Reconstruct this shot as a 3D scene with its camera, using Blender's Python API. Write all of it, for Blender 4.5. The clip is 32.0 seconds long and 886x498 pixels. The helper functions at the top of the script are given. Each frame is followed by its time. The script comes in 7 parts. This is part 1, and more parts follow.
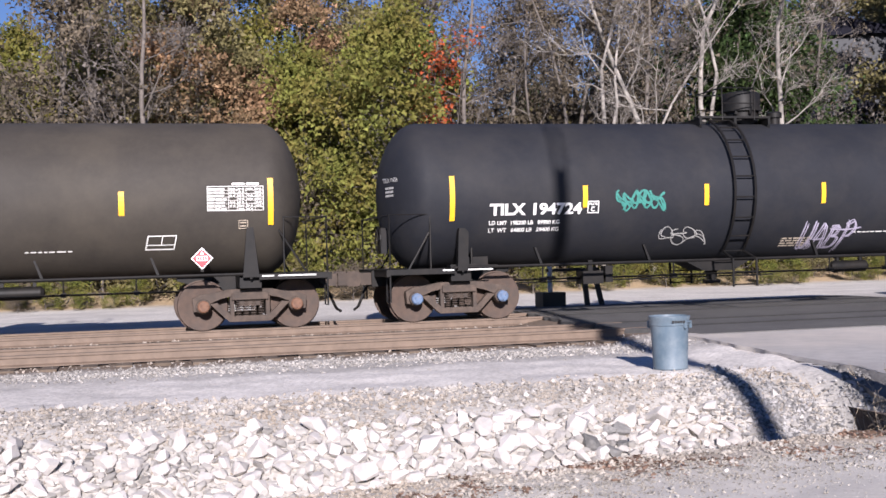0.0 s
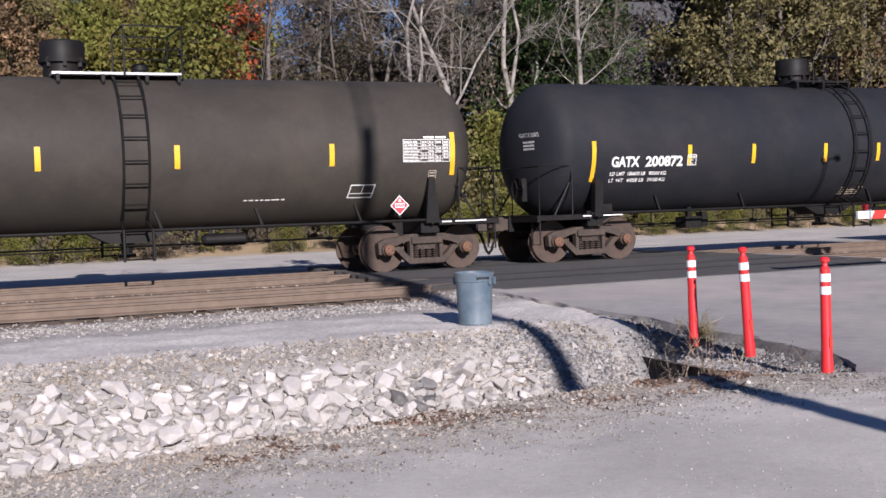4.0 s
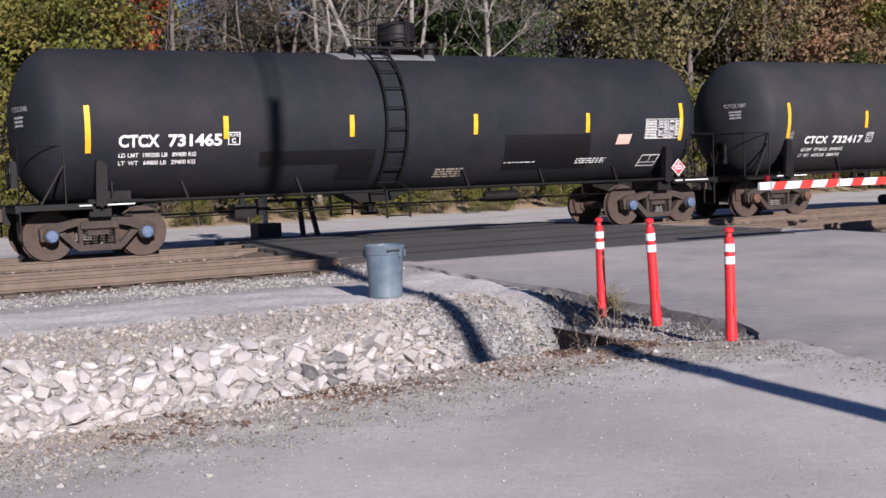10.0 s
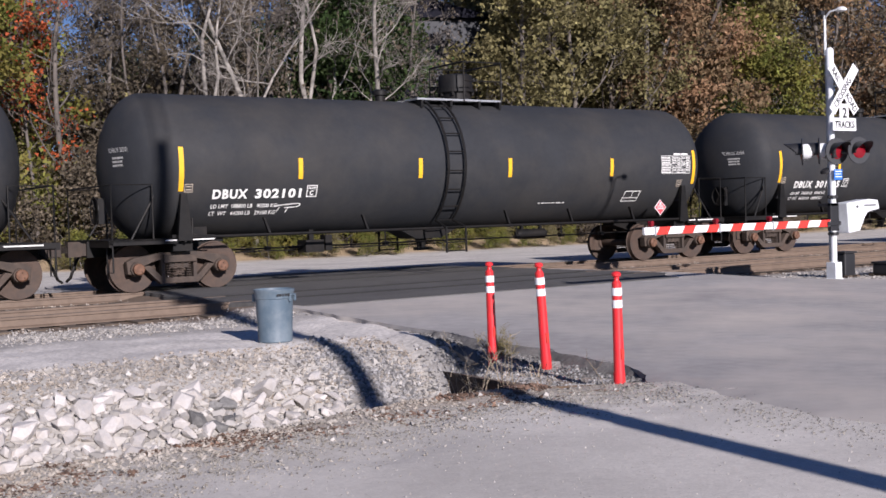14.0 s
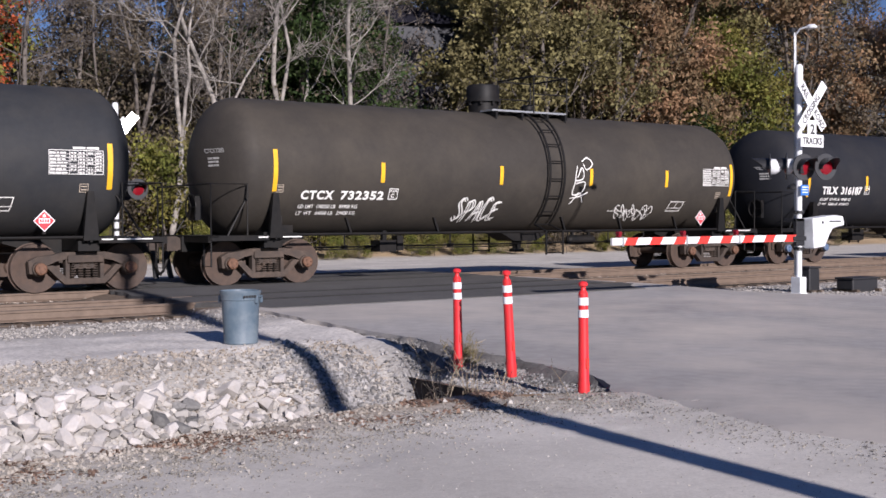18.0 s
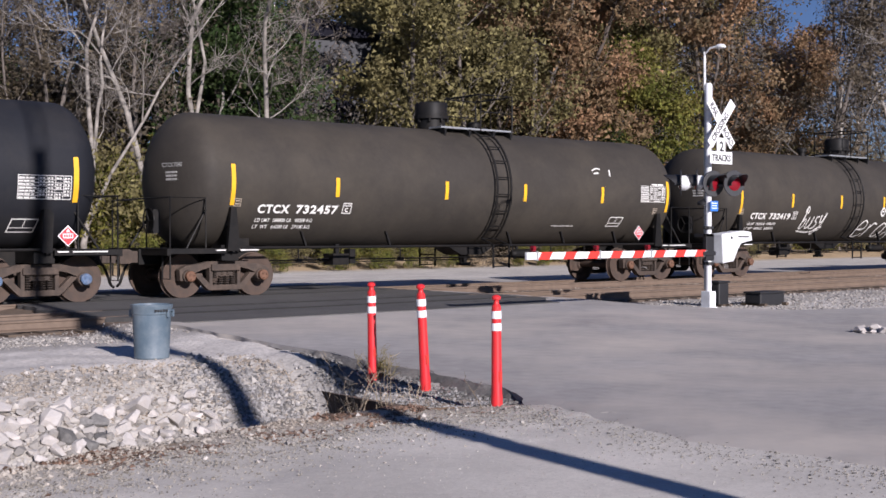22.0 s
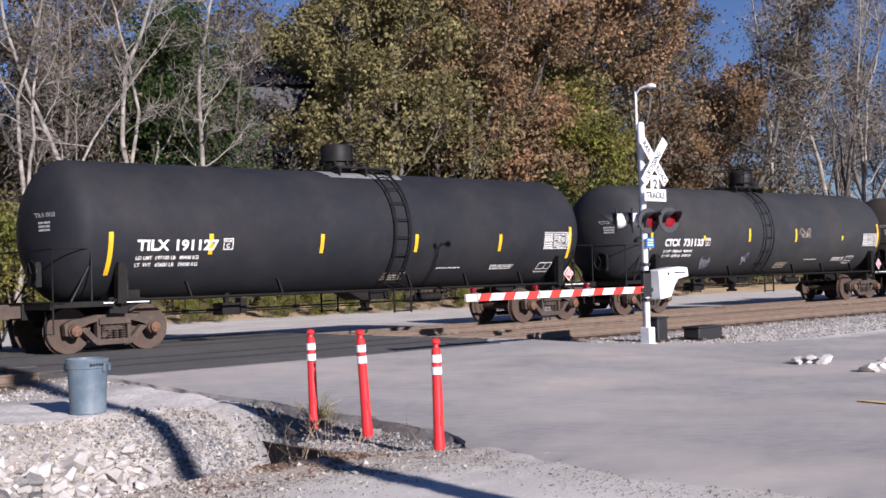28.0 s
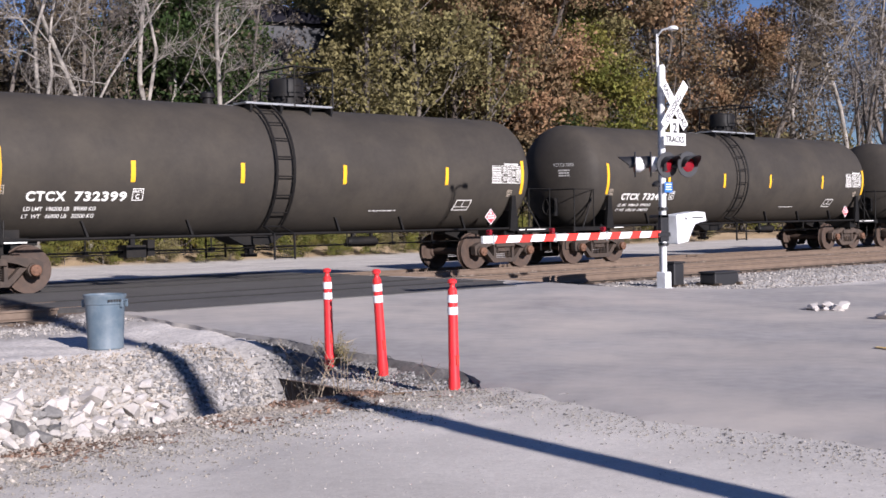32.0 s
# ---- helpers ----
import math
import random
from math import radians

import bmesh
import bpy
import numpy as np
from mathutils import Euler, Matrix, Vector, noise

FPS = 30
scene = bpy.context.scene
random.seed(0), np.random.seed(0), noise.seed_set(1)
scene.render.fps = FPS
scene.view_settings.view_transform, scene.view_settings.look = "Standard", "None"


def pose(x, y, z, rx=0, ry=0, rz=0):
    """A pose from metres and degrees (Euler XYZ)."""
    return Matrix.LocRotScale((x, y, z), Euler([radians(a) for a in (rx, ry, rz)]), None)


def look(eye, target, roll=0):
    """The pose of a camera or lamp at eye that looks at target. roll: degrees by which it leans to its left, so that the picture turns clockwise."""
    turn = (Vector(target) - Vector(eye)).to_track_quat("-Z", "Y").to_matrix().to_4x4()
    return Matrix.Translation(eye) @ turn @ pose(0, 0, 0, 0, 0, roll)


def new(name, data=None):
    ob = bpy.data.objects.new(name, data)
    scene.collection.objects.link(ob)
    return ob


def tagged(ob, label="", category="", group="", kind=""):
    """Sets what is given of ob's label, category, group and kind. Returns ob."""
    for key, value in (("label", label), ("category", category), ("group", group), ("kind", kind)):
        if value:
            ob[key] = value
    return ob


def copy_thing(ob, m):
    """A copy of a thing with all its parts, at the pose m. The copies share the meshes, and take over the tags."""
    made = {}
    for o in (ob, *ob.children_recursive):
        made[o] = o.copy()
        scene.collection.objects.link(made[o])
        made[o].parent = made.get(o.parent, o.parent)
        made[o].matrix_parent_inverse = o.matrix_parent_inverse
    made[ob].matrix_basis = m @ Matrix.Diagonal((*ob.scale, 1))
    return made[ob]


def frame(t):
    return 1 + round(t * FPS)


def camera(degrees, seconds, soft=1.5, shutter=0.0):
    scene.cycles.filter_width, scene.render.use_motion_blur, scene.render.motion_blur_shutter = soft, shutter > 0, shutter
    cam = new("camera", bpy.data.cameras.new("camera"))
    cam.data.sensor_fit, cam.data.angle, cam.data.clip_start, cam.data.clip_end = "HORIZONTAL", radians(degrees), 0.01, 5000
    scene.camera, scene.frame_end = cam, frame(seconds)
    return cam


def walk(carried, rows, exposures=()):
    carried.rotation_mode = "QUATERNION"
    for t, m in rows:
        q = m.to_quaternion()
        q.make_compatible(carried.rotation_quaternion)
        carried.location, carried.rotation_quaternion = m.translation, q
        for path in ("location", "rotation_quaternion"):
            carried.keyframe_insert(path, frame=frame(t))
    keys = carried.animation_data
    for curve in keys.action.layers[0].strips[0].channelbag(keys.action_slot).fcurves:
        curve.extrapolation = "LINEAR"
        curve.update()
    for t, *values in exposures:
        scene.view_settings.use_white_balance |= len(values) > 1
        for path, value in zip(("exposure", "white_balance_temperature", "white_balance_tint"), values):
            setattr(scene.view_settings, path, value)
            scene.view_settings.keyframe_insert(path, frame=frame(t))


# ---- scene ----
cam = camera(41.47, 32.0, soft=1.6)
# seconds, eye, turn to the left of +y, pitch, roll
PATH = [
    (0, 0.059, 0.095, 1.270, -14.421, 0.347, -1.620),
    (0.5, 0.066, 0.095, 1.277, -22.711, -1.022, -1.699),
    (1, 0.063, 0.113, 1.286, -25.929, -1.444, -1.758),
    (1.5, 0.060, 0.116, 1.286, -26.917, -1.716, -2.081),
    (2, 0.058, 0.110, 1.292, -25.295, -2.056, -2.535),
    (2.5, 0.061, 0.093, 1.289, -24.033, -1.721, -2.844),
    (3, 0.059, 0.085, 1.284, -24.013, -1.704, -2.578),
    (3.5, 0.056, 0.084, 1.281, -23.738, -2.102, -2.596),
    (4, 0.055, 0.084, 1.284, -23.780, -2.039, -1.922),
    (4.5, 0.057, 0.076, 1.288, -22.262, -1.692, -1.324),
    (6.5, 0.064, 0.065, 1.287, -21.994, -1.557, -1.695),
    (7, 0.067, 0.067, 1.285, -22.683, -2.117, -0.662),
    (7.5, 0.067, 0.077, 1.283, -24.399, -2.213, -0.880),
    (8, 0.065, 0.092, 1.282, -25.994, -2.811, -1.791),
    (8.5, 0.062, 0.107, 1.280, -27.914, -2.628, -2.133),
    (9, 0.060, 0.120, 1.281, -29.661, -3.028, -1.869),
    (9.5, 0.060, 0.121, 1.282, -28.152, -4.035, -1.650),
    (10, 0.061, 0.120, 1.282, -28.176, -3.533, -2.097),
    (10.5, 0.061, 0.119, 1.283, -28.812, -2.507, -2.239),
    (11, 0.059, 0.120, 1.283, -28.315, -3.072, -1.888),
    (11.5, 0.058, 0.120, 1.283, -27.186, -3.002, -1.831),
    (12, 0.054, 0.125, 1.282, -29.435, -1.254, -2.544),
    (12.5, 0.049, 0.125, 1.283, -31.179, -0.704, -3.085),
    (13, 0.041, 0.127, 1.285, -31.744, -1.415, -3.522),
    (13.5, 0.036, 0.129, 1.287, -33.223, -1.493, -2.119),
    (15.5, 0.035, 0.128, 1.290, -34.487, -1.958, -1.576),
    (16, 0.038, 0.126, 1.284, -35.223, -3.575, -0.337),
    (16.5, 0.036, 0.126, 1.284, -35.670, -2.872, -0.223),
    (17, 0.033, 0.126, 1.284, -35.656, -3.793, -1.129),
    (17.5, 0.035, 0.124, 1.294, -35.401, -2.094, -0.953),
    (18, 0.034, 0.122, 1.293, -35.233, -1.343, -0.354),
    (18.5, 0.035, 0.121, 1.296, -35.047, -1.257, -0.877),
    (19, 0.044, 0.116, 1.302, -28.890, -0.678, 0.490),
    (19.5, 0.049, 0.111, 1.303, -26.763, -1.494, 0.460),
    (20, 0.052, 0.112, 1.299, -28.104, -0.645, 1.004),
    (20.5, 0.048, 0.114, 1.294, -30.964, -0.762, 1.089),
    (21, 0.038, 0.108, 1.285, -34.860, -0.617, 0.777),
    (21.5, 0.048, 0.097, 1.287, -37.997, -0.839, 0.271),
    (22, 0.049, 0.089, 1.285, -39.278, -0.648, -0.145),
    (22.5, 0.058, 0.080, 1.284, -40.472, -0.874, -0.785),
    (23, 0.068, 0.075, 1.277, -41.031, -1.230, -0.169),
    (23.5, 0.105, 0.069, 1.283, -41.857, -1.399, 1.156),
    (24, 0.113, 0.068, 1.288, -48.924, -0.966, -0.653),
    (24.5, 0.112, 0.069, 1.287, -48.015, -1.624, -1.736),
    (25, 0.103, 0.070, 1.280, -46.452, -1.534, -0.460),
    (25.5, 0.095, 0.070, 1.283, -44.632, -1.223, -0.888),
    (27.5, 0.074, 0.066, 1.283, -42.849, 0.595, -1.303),
    (28, 0.071, 0.065, 1.299, -42.201, 1.386, -1.770),
    (28.5, 0.070, 0.061, 1.287, -42.255, 1.399, -1.397),
    (29, 0.065, 0.063, 1.279, -42.054, 1.056, -1.798),
    (29.5, 0.062, 0.074, 1.281, -42.150, 0.732, -2.125),
    (30, 0.046, 0.091, 1.270, -41.255, -0.131, -1.887),
    (30.5, 0.046, 0.114, 1.264, -38.420, -1.650, -1.437),
    (31, 0.055, 0.121, 1.262, -38.287, -2.072, -0.895),
    (31.5, 0.077, 0.113, 1.272, -39.311, -1.807, -0.867),
    (32, 0.086, 0.099, 1.274, -41.346, -1.390, -1.002),
]


def eye_pose(x, y, z, yaw, pitch, roll):
    a, b = radians(yaw), radians(pitch)
    way = Vector((-math.sin(a) * math.cos(b), math.cos(a) * math.cos(b), math.sin(b)))
    return look((x, y, z), Vector((x, y, z)) + 2 * way, roll)


# the clip's camera closes down at the start and opens again near the end
LIGHTER = [(0.0, 0.85), (0.4, 0.68), (0.8, 0.50), (2.0, 0.42), (9.0, 0.37), (15.0, 0.38), (19.0, 0.30), (22.5, 0.30), (23.6, 0.30), (24.1, 0.34), (24.8, 0.58), (32.0, 0.62)]
walk(cam, [(t, eye_pose(*row)) for t, *row in PATH], LIGHTER)

# ---------------------------------------------------------------- light
SUN_UP, SUN_AZ = radians(21.0), math.pi + math.atan2(0.15, 1.0)
world = bpy.data.worlds.new("sky")
scene.world = world
world.use_nodes = True
wn = world.node_tree.nodes
sky = wn.new("ShaderNodeTexSky")
sky.sky_type = 'NISHITA'
sky.sun_disc = False
sky.sun_elevation, sky.sun_rotation = SUN_UP, SUN_AZ
sky.air_density, sky.dust_density, sky.ozone_density = 1.0, 0.0, 0.4
wn["Background"].inputs["Strength"].default_value = 0.055
tint = wn.new("ShaderNodeMix")
tint.data_type, tint.blend_type = 'RGBA', 'MULTIPLY'
tint.inputs["Factor"].default_value, tint.inputs["B"].default_value = 1.0, (0.42, 0.54, 0.96, 1.0)
world.node_tree.links.new(sky.outputs[0], tint.inputs["A"])
world.node_tree.links.new(tint.outputs["Result"], wn["Background"].inputs[0])
sun_data = bpy.data.lights.new("sun", 'SUN')
sun_data.energy, sun_data.angle, sun_data.color = 5.0, radians(0.53), (1.0, 0.925, 0.94)
sun = new("sun", sun_data)
to_sun = Vector((math.sin(SUN_AZ) * math.cos(SUN_UP), math.cos(SUN_AZ) * math.cos(SUN_UP), math.sin(SUN_UP)))
sun.matrix_world = look(to_sun * 60, (0, 0, 0))
scene.view_settings.exposure = 0.49


# ---------------------------------------------------------------- materials
def material(name, base, rough=0.6, metal=0.0, vary=0.15, scale=6.0, bump=0.0, bump_scale=60.0, dirt=None, dirt_amount=0.0,
             dirt_scale=0.8, island=0.0, instance=0.0, spec=0.5, vary2=0.0, transl=0.0):
    """Two scales of variation, a layer of dirt in patches, relief, and a tint by object or by island."""
    m = bpy.data.materials.new(name)
    m.use_nodes = True
    n, l = m.node_tree.nodes, m.node_tree.links
    b = n["Principled BSDF"]
    b.inputs["Roughness"].default_value, b.inputs["Metallic"].default_value = rough, metal
    b.inputs["Specular IOR Level"].default_value = spec
    co = n.new("ShaderNodeTexCoord")

    def noise_of(sc, detail=6.0, rough_=0.6):
        t = n.new("ShaderNodeTexNoise")
        t.inputs["Scale"].default_value, t.inputs["Detail"].default_value, t.inputs["Roughness"].default_value = sc, detail, rough_
        l.new(co.outputs["Object"], t.inputs["Vector"])
        return t.outputs["Fac"]

    def ranged(sock, a, b_, lo=0.3, hi=0.7):
        r = n.new("ShaderNodeMapRange")
        r.inputs["From Min"].default_value, r.inputs["From Max"].default_value = lo, hi
        r.inputs["To Min"].default_value, r.inputs["To Max"].default_value = a, b_
        l.new(sock, r.inputs["Value"])
        return r.outputs[0]

    def times(color, factor):
        mx = n.new("ShaderNodeMix")
        mx.data_type, mx.blend_type = 'RGBA', 'MULTIPLY'
        mx.inputs["Factor"].default_value = 1.0
        l.new(color, mx.inputs["A"])
        l.new(factor, mx.inputs["B"])
        return mx.outputs["Result"]

    rgb = n.new("ShaderNodeRGB")
    rgb.outputs[0].default_value = (*base, 1)
    col = rgb.outputs[0]
    if vary:
        col = times(col, ranged(noise_of(scale), 1 - vary, 1 + vary))
    if vary2:
        col = times(col, ranged(noise_of(scale * 14, 3.0), 1 - vary2, 1 + vary2))
    if island or instance:
        src = n.new("ShaderNodeNewGeometry").outputs["Random Per Island"] if island else n.new("ShaderNodeObjectInfo").outputs["Random"]
        a = island or instance
        col = times(col, ranged(src, 1 - a, 1 + a, 0.0, 1.0))
    if dirt:
        mx = n.new("ShaderNodeMix")
        mx.data_type = 'RGBA'
        l.new(ranged(noise_of(dirt_scale, 8.0, 0.68), 0.0, dirt_amount, 0.42, 0.68), mx.inputs["Factor"])
        l.new(col, mx.inputs["A"])
        mx.inputs["B"].default_value = (*dirt, 1)
        col = mx.outputs["Result"]
    l.new(col, b.inputs["Base Color"])
    if bump:
        bp = n.new("ShaderNodeBump")
        bp.inputs["Strength"].default_value, bp.inputs["Distance"].default_value = bump, 0.02
        l.new(noise_of(bump_scale, 4.0), bp.inputs["Height"])
        l.new(bp.outputs[0], b.inputs["Normal"])
    if transl:
        b.inputs["Subsurface Weight"].default_value = 0.0
        tr = n.new("ShaderNodeBsdfTranslucent")
        l.new(col, tr.inputs["Color"])
        ms = n.new("ShaderNodeMixShader")
        ms.inputs[0].default_value = transl
        l.new(b.outputs[0], ms.inputs[1])
        l.new(tr.outputs[0], ms.inputs[2])
        l.new(ms.outputs[0], n["Material Output"].inputs["Surface"])
    return m


TANK_BLUE = material("tank_paint_blue_black", (0.0168, 0.0182, 0.0232), 0.66, vary=0.12, scale=0.7, vary2=0.05, dirt=(0.056, 0.051, 0.046), dirt_amount=0.35, dirt_scale=0.5, bump=0.0, spec=0.2)
TANK_BROWN = material("tank_paint_brown_black", (0.044, 0.039, 0.034), 0.66, vary=0.13, scale=0.7, vary2=0.06, dirt=(0.10, 0.085, 0.065), dirt_amount=0.4, dirt_scale=0.45, bump=0.0, spec=0.2)
TANK_GREY = material("tank_paint_grey_black", (0.029, 0.031, 0.035), 0.66, vary=0.13, scale=0.7, vary2=0.06, dirt=(0.085, 0.075, 0.062), dirt_amount=0.35, dirt_scale=0.45, bump=0.0, spec=0.2)
STEEL_BLACK = material("black_painted_steel", (0.009, 0.0088, 0.009), 0.55, vary=0.25, scale=5, dirt=(0.03, 0.023, 0.018), dirt_amount=0.35, dirt_scale=2.0, spec=0.22)
TRUCK_BROWN = material("rusty_cast_steel", (0.066, 0.047, 0.036), 0.8, vary=0.3, scale=7, vary2=0.15, dirt=(0.03, 0.026, 0.024), dirt_amount=0.7, dirt_scale=3.0, bump=0.2, bump_scale=40, instance=0.25)
WHEEL_RUST = material("wheel_rust", (0.075, 0.048, 0.035), 0.75, vary=0.25, scale=5, vary2=0.12, dirt=(0.035, 0.03, 0.027), dirt_amount=0.6, dirt_scale=4.0)
CAP_BLUE = material("bearing_cap_blue", (0.10, 0.16, 0.27), 0.5, vary=0.3, scale=12, dirt=(0.15, 0.12, 0.1), dirt_amount=0.6, dirt_scale=9)
CAP_RUST = material("bearing_cap_rust", (0.15, 0.075, 0.045), 0.7, vary=0.3, scale=12)
DECAL_WHITE = material("white_lettering", (0.78, 0.77, 0.74), 0.6, vary=0.12, scale=3, vary2=0.1)
DECAL_FADED = material("faded_white_lettering", (0.40, 0.395, 0.38), 0.6, vary=0.2, scale=3)
SOIL = material("dark_ditch_soil", (0.125, 0.088, 0.062), 0.95, vary=0.3, scale=5, vary2=0.25, bump=0.5, bump_scale=22)
DECAL_YELLOW = material("yellow_reflective_tape", (0.80, 0.44, 0.02), 0.45, vary=0.12, scale=4)
DECAL_RED = material("red_print", (0.70, 0.045, 0.06), 0.5, vary=0.1)
DECAL_PINK = material("faded_red_sticker", (0.75, 0.45, 0.38), 0.6, vary=0.15, scale=20)
DECAL_TEAL = material("teal_spray_paint", (0.035, 0.19, 0.16), 0.7, vary=0.3, scale=9)
DECAL_TAN = material("tan_spray_paint", (0.45, 0.38, 0.30), 0.7, vary=0.2, scale=9)
PAINT_OUT = material("black_paint_patch", (0.006, 0.006, 0.0066), 0.5, vary=0.15, scale=3)
PATCH_GREY = material("grey_primer_patch", (0.20, 0.20, 0.205), 0.7, vary=0.2, scale=4)
GALV = material("galvanised_steel", (0.42, 0.43, 0.44), 0.42, metal=0.6, vary=0.15, scale=8)
ALU = material("white_aluminium", (0.72, 0.74, 0.76), 0.45, metal=0.0, vary=0.08, scale=5, dirt=(0.45, 0.43, 0.4), dirt_amount=0.3, dirt_scale=4)
SIGN_WHITE = material("white_sign_sheeting", (0.82, 0.83, 0.84), 0.4, vary=0.05, scale=6)
SIGN_BLACK = material("black_sign_paint", (0.02, 0.02, 0.022), 0.5, vary=0.1)
SIGN_GREY = material("dark_grey_sign_paint", (0.036, 0.037, 0.041), 0.5, vary=0.1)
SIGN_BLUE = material("blue_sign_sheeting", (0.03, 0.16, 0.55), 0.45, vary=0.1)
LENS_RED = material("red_lens", (0.20, 0.008, 0.016), 0.15, vary=0.1)
GATE_WHITE = material("gate_white", (0.8, 0.8, 0.79), 0.4, vary=0.07, scale=5)
GATE_RED = material("gate_red", (0.68, 0.045, 0.035), 0.4, vary=0.08, scale=5)
POST_RED = material("orange_red_plastic", (0.72, 0.026, 0.036), 0.4, vary=0.1, scale=5, dirt=(0.35, 0.05, 0.03), dirt_amount=0.4, dirt_scale=4)
BIN_BLUE = material("grey_blue_plastic", (0.09, 0.13, 0.168), 0.5, vary=0.1, scale=4, dirt=(0.30, 0.33, 0.34), dirt_amount=0.35, dirt_scale=3, bump=0.05, bump_scale=30)
RAIL_STEEL = material("rusty_rail_steel", (0.15, 0.108, 0.08), 0.7, vary=0.2, scale=4, vary2=0.1)
RAIL_HEAD = material("worn_rail_head", (0.05, 0.044, 0.04), 0.6, metal=0.1, vary=0.2, scale=5)
TIE_WOOD = material("creosoted_timber", (0.10, 0.075, 0.055), 0.9, vary=0.3, scale=4, vary2=0.2, bump=0.3, bump_scale=25, instance=0.3)
CONCRETE = material("pale_concrete", (0.42, 0.40, 0.37), 0.85, vary=0.12, scale=4, vary2=0.08, bump=0.1)
STONE_WHITE = material("white_limestone", (0.49, 0.463, 0.448), 0.85, vary=0.14, scale=4, vary2=0.1, bump=0.2, bump_scale=18, instance=0.2, dirt=(0.40, 0.34, 0.27), dirt_amount=0.4, dirt_scale=3)
STONE_LOOSE = material("pale_limestone_gravel", (0.37, 0.348, 0.325), 0.9, vary=0.15, scale=3, island=0.38)
DRIVE_GRIT = material("pale_drive_grit", (0.40, 0.375, 0.345), 0.95, vary=0.15, scale=3, island=0.45)
STONE_TAN = material("tan_limestone_gravel", (0.335, 0.305, 0.272), 0.9, vary=0.22, scale=0.8, island=0.42, dirt=(0.31, 0.25, 0.19), dirt_amount=0.8, dirt_scale=0.7)
FINE_GRAVEL = material("beige_fine_gravel", (0.25, 0.23, 0.20), 0.95, vary=0.15, scale=3, island=0.5)
BALLAST_PALE = material("pale_grey_ballast", (0.31, 0.29, 0.27), 0.95, vary=0.15, scale=3, island=0.42)
CRUMBS = material("dark_asphalt_crumbs", (0.15, 0.145, 0.14), 0.95, vary=0.2, scale=3, island=0.5)
GREY_GRAVEL = material("dark_grey_gravel", (0.25, 0.242, 0.238), 0.95, vary=0.2, scale=3, island=0.55)
STONE_DARK = material("dark_asphalt_rubble", (0.17, 0.165, 0.16), 0.9, vary=0.3, scale=6, instance=0.2)
BALLAST = material("brown_grey_ballast_stone", (0.30, 0.255, 0.215), 0.9, vary=0.15, scale=3, island=0.4)
LITTER = material("dead_leaf_litter", (0.165, 0.105, 0.075), 0.9, vary=0.3, scale=2.0, island=0.55)
WEED = material("dry_weed", (0.34, 0.27, 0.19), 0.85, vary=0.2, scale=5)
WEED_GREEN = material("yellow_green_weed", (0.24, 0.20, 0.09), 0.8, vary=0.3, scale=5, transl=0.25)
WOOD_POLE = material("weathered_pole_wood", (0.16, 0.12, 0.085), 0.85, vary=0.2, scale=3)
BARK_GREY = material("grey_bark", (0.125, 0.108, 0.095), 0.9, vary=0.3, scale=3, vary2=0.2, bump=0.4, bump_scale=12)
BARK_PALE = material("pale_sycamore_bark", (0.25, 0.228, 0.205), 0.85, vary=0.55, scale=2.5, vary2=0.15, bump=0.2, bump_scale=12)
BARK_DARK = material("dark_bark", (0.075, 0.06, 0.05), 0.9, vary=0.3, scale=3, bump=0.4, bump_scale=12)
def leaf(name, base, dirt=None, amount=0.8, transl=0.22):
    return material(name, base, 0.65, vary=0.7, scale=0.6, island=0.42, spec=0.12, dirt=dirt, dirt_amount=amount, dirt_scale=0.45, transl=transl)


LEAF = {
    "olive": leaf("olive_leaves", (0.188, 0.166, 0.074), (0.15, 0.125, 0.066)),
    "yellow": leaf("yellow_green_leaves", (0.135, 0.148, 0.036), (0.22, 0.16, 0.05)),
    "brown": leaf("russet_brown_leaves", (0.245, 0.148, 0.086), (0.17, 0.147, 0.084)),
    "orange": leaf("orange_red_leaves", (0.36, 0.085, 0.035)),
    "tan": leaf("dry_tan_leaves", (0.135, 0.110, 0.080), (0.080, 0.068, 0.048)),
    "green": leaf("dark_cedar_green", (0.040, 0.068, 0.024), (0.080, 0.094, 0.032), 0.6),
    "grey": leaf("grey_twigs", (0.11, 0.096, 0.086), transl=0.1),
}
SHED_DARK = material("dark_navy_metal_wall", (0.012, 0.014, 0.022), 0.6, vary=0.2, scale=2)
SHED_ROOF = material("dark_roof_sheet", (0.012, 0.012, 0.018), 0.9, vary=0.2, scale=2, spec=0.1)


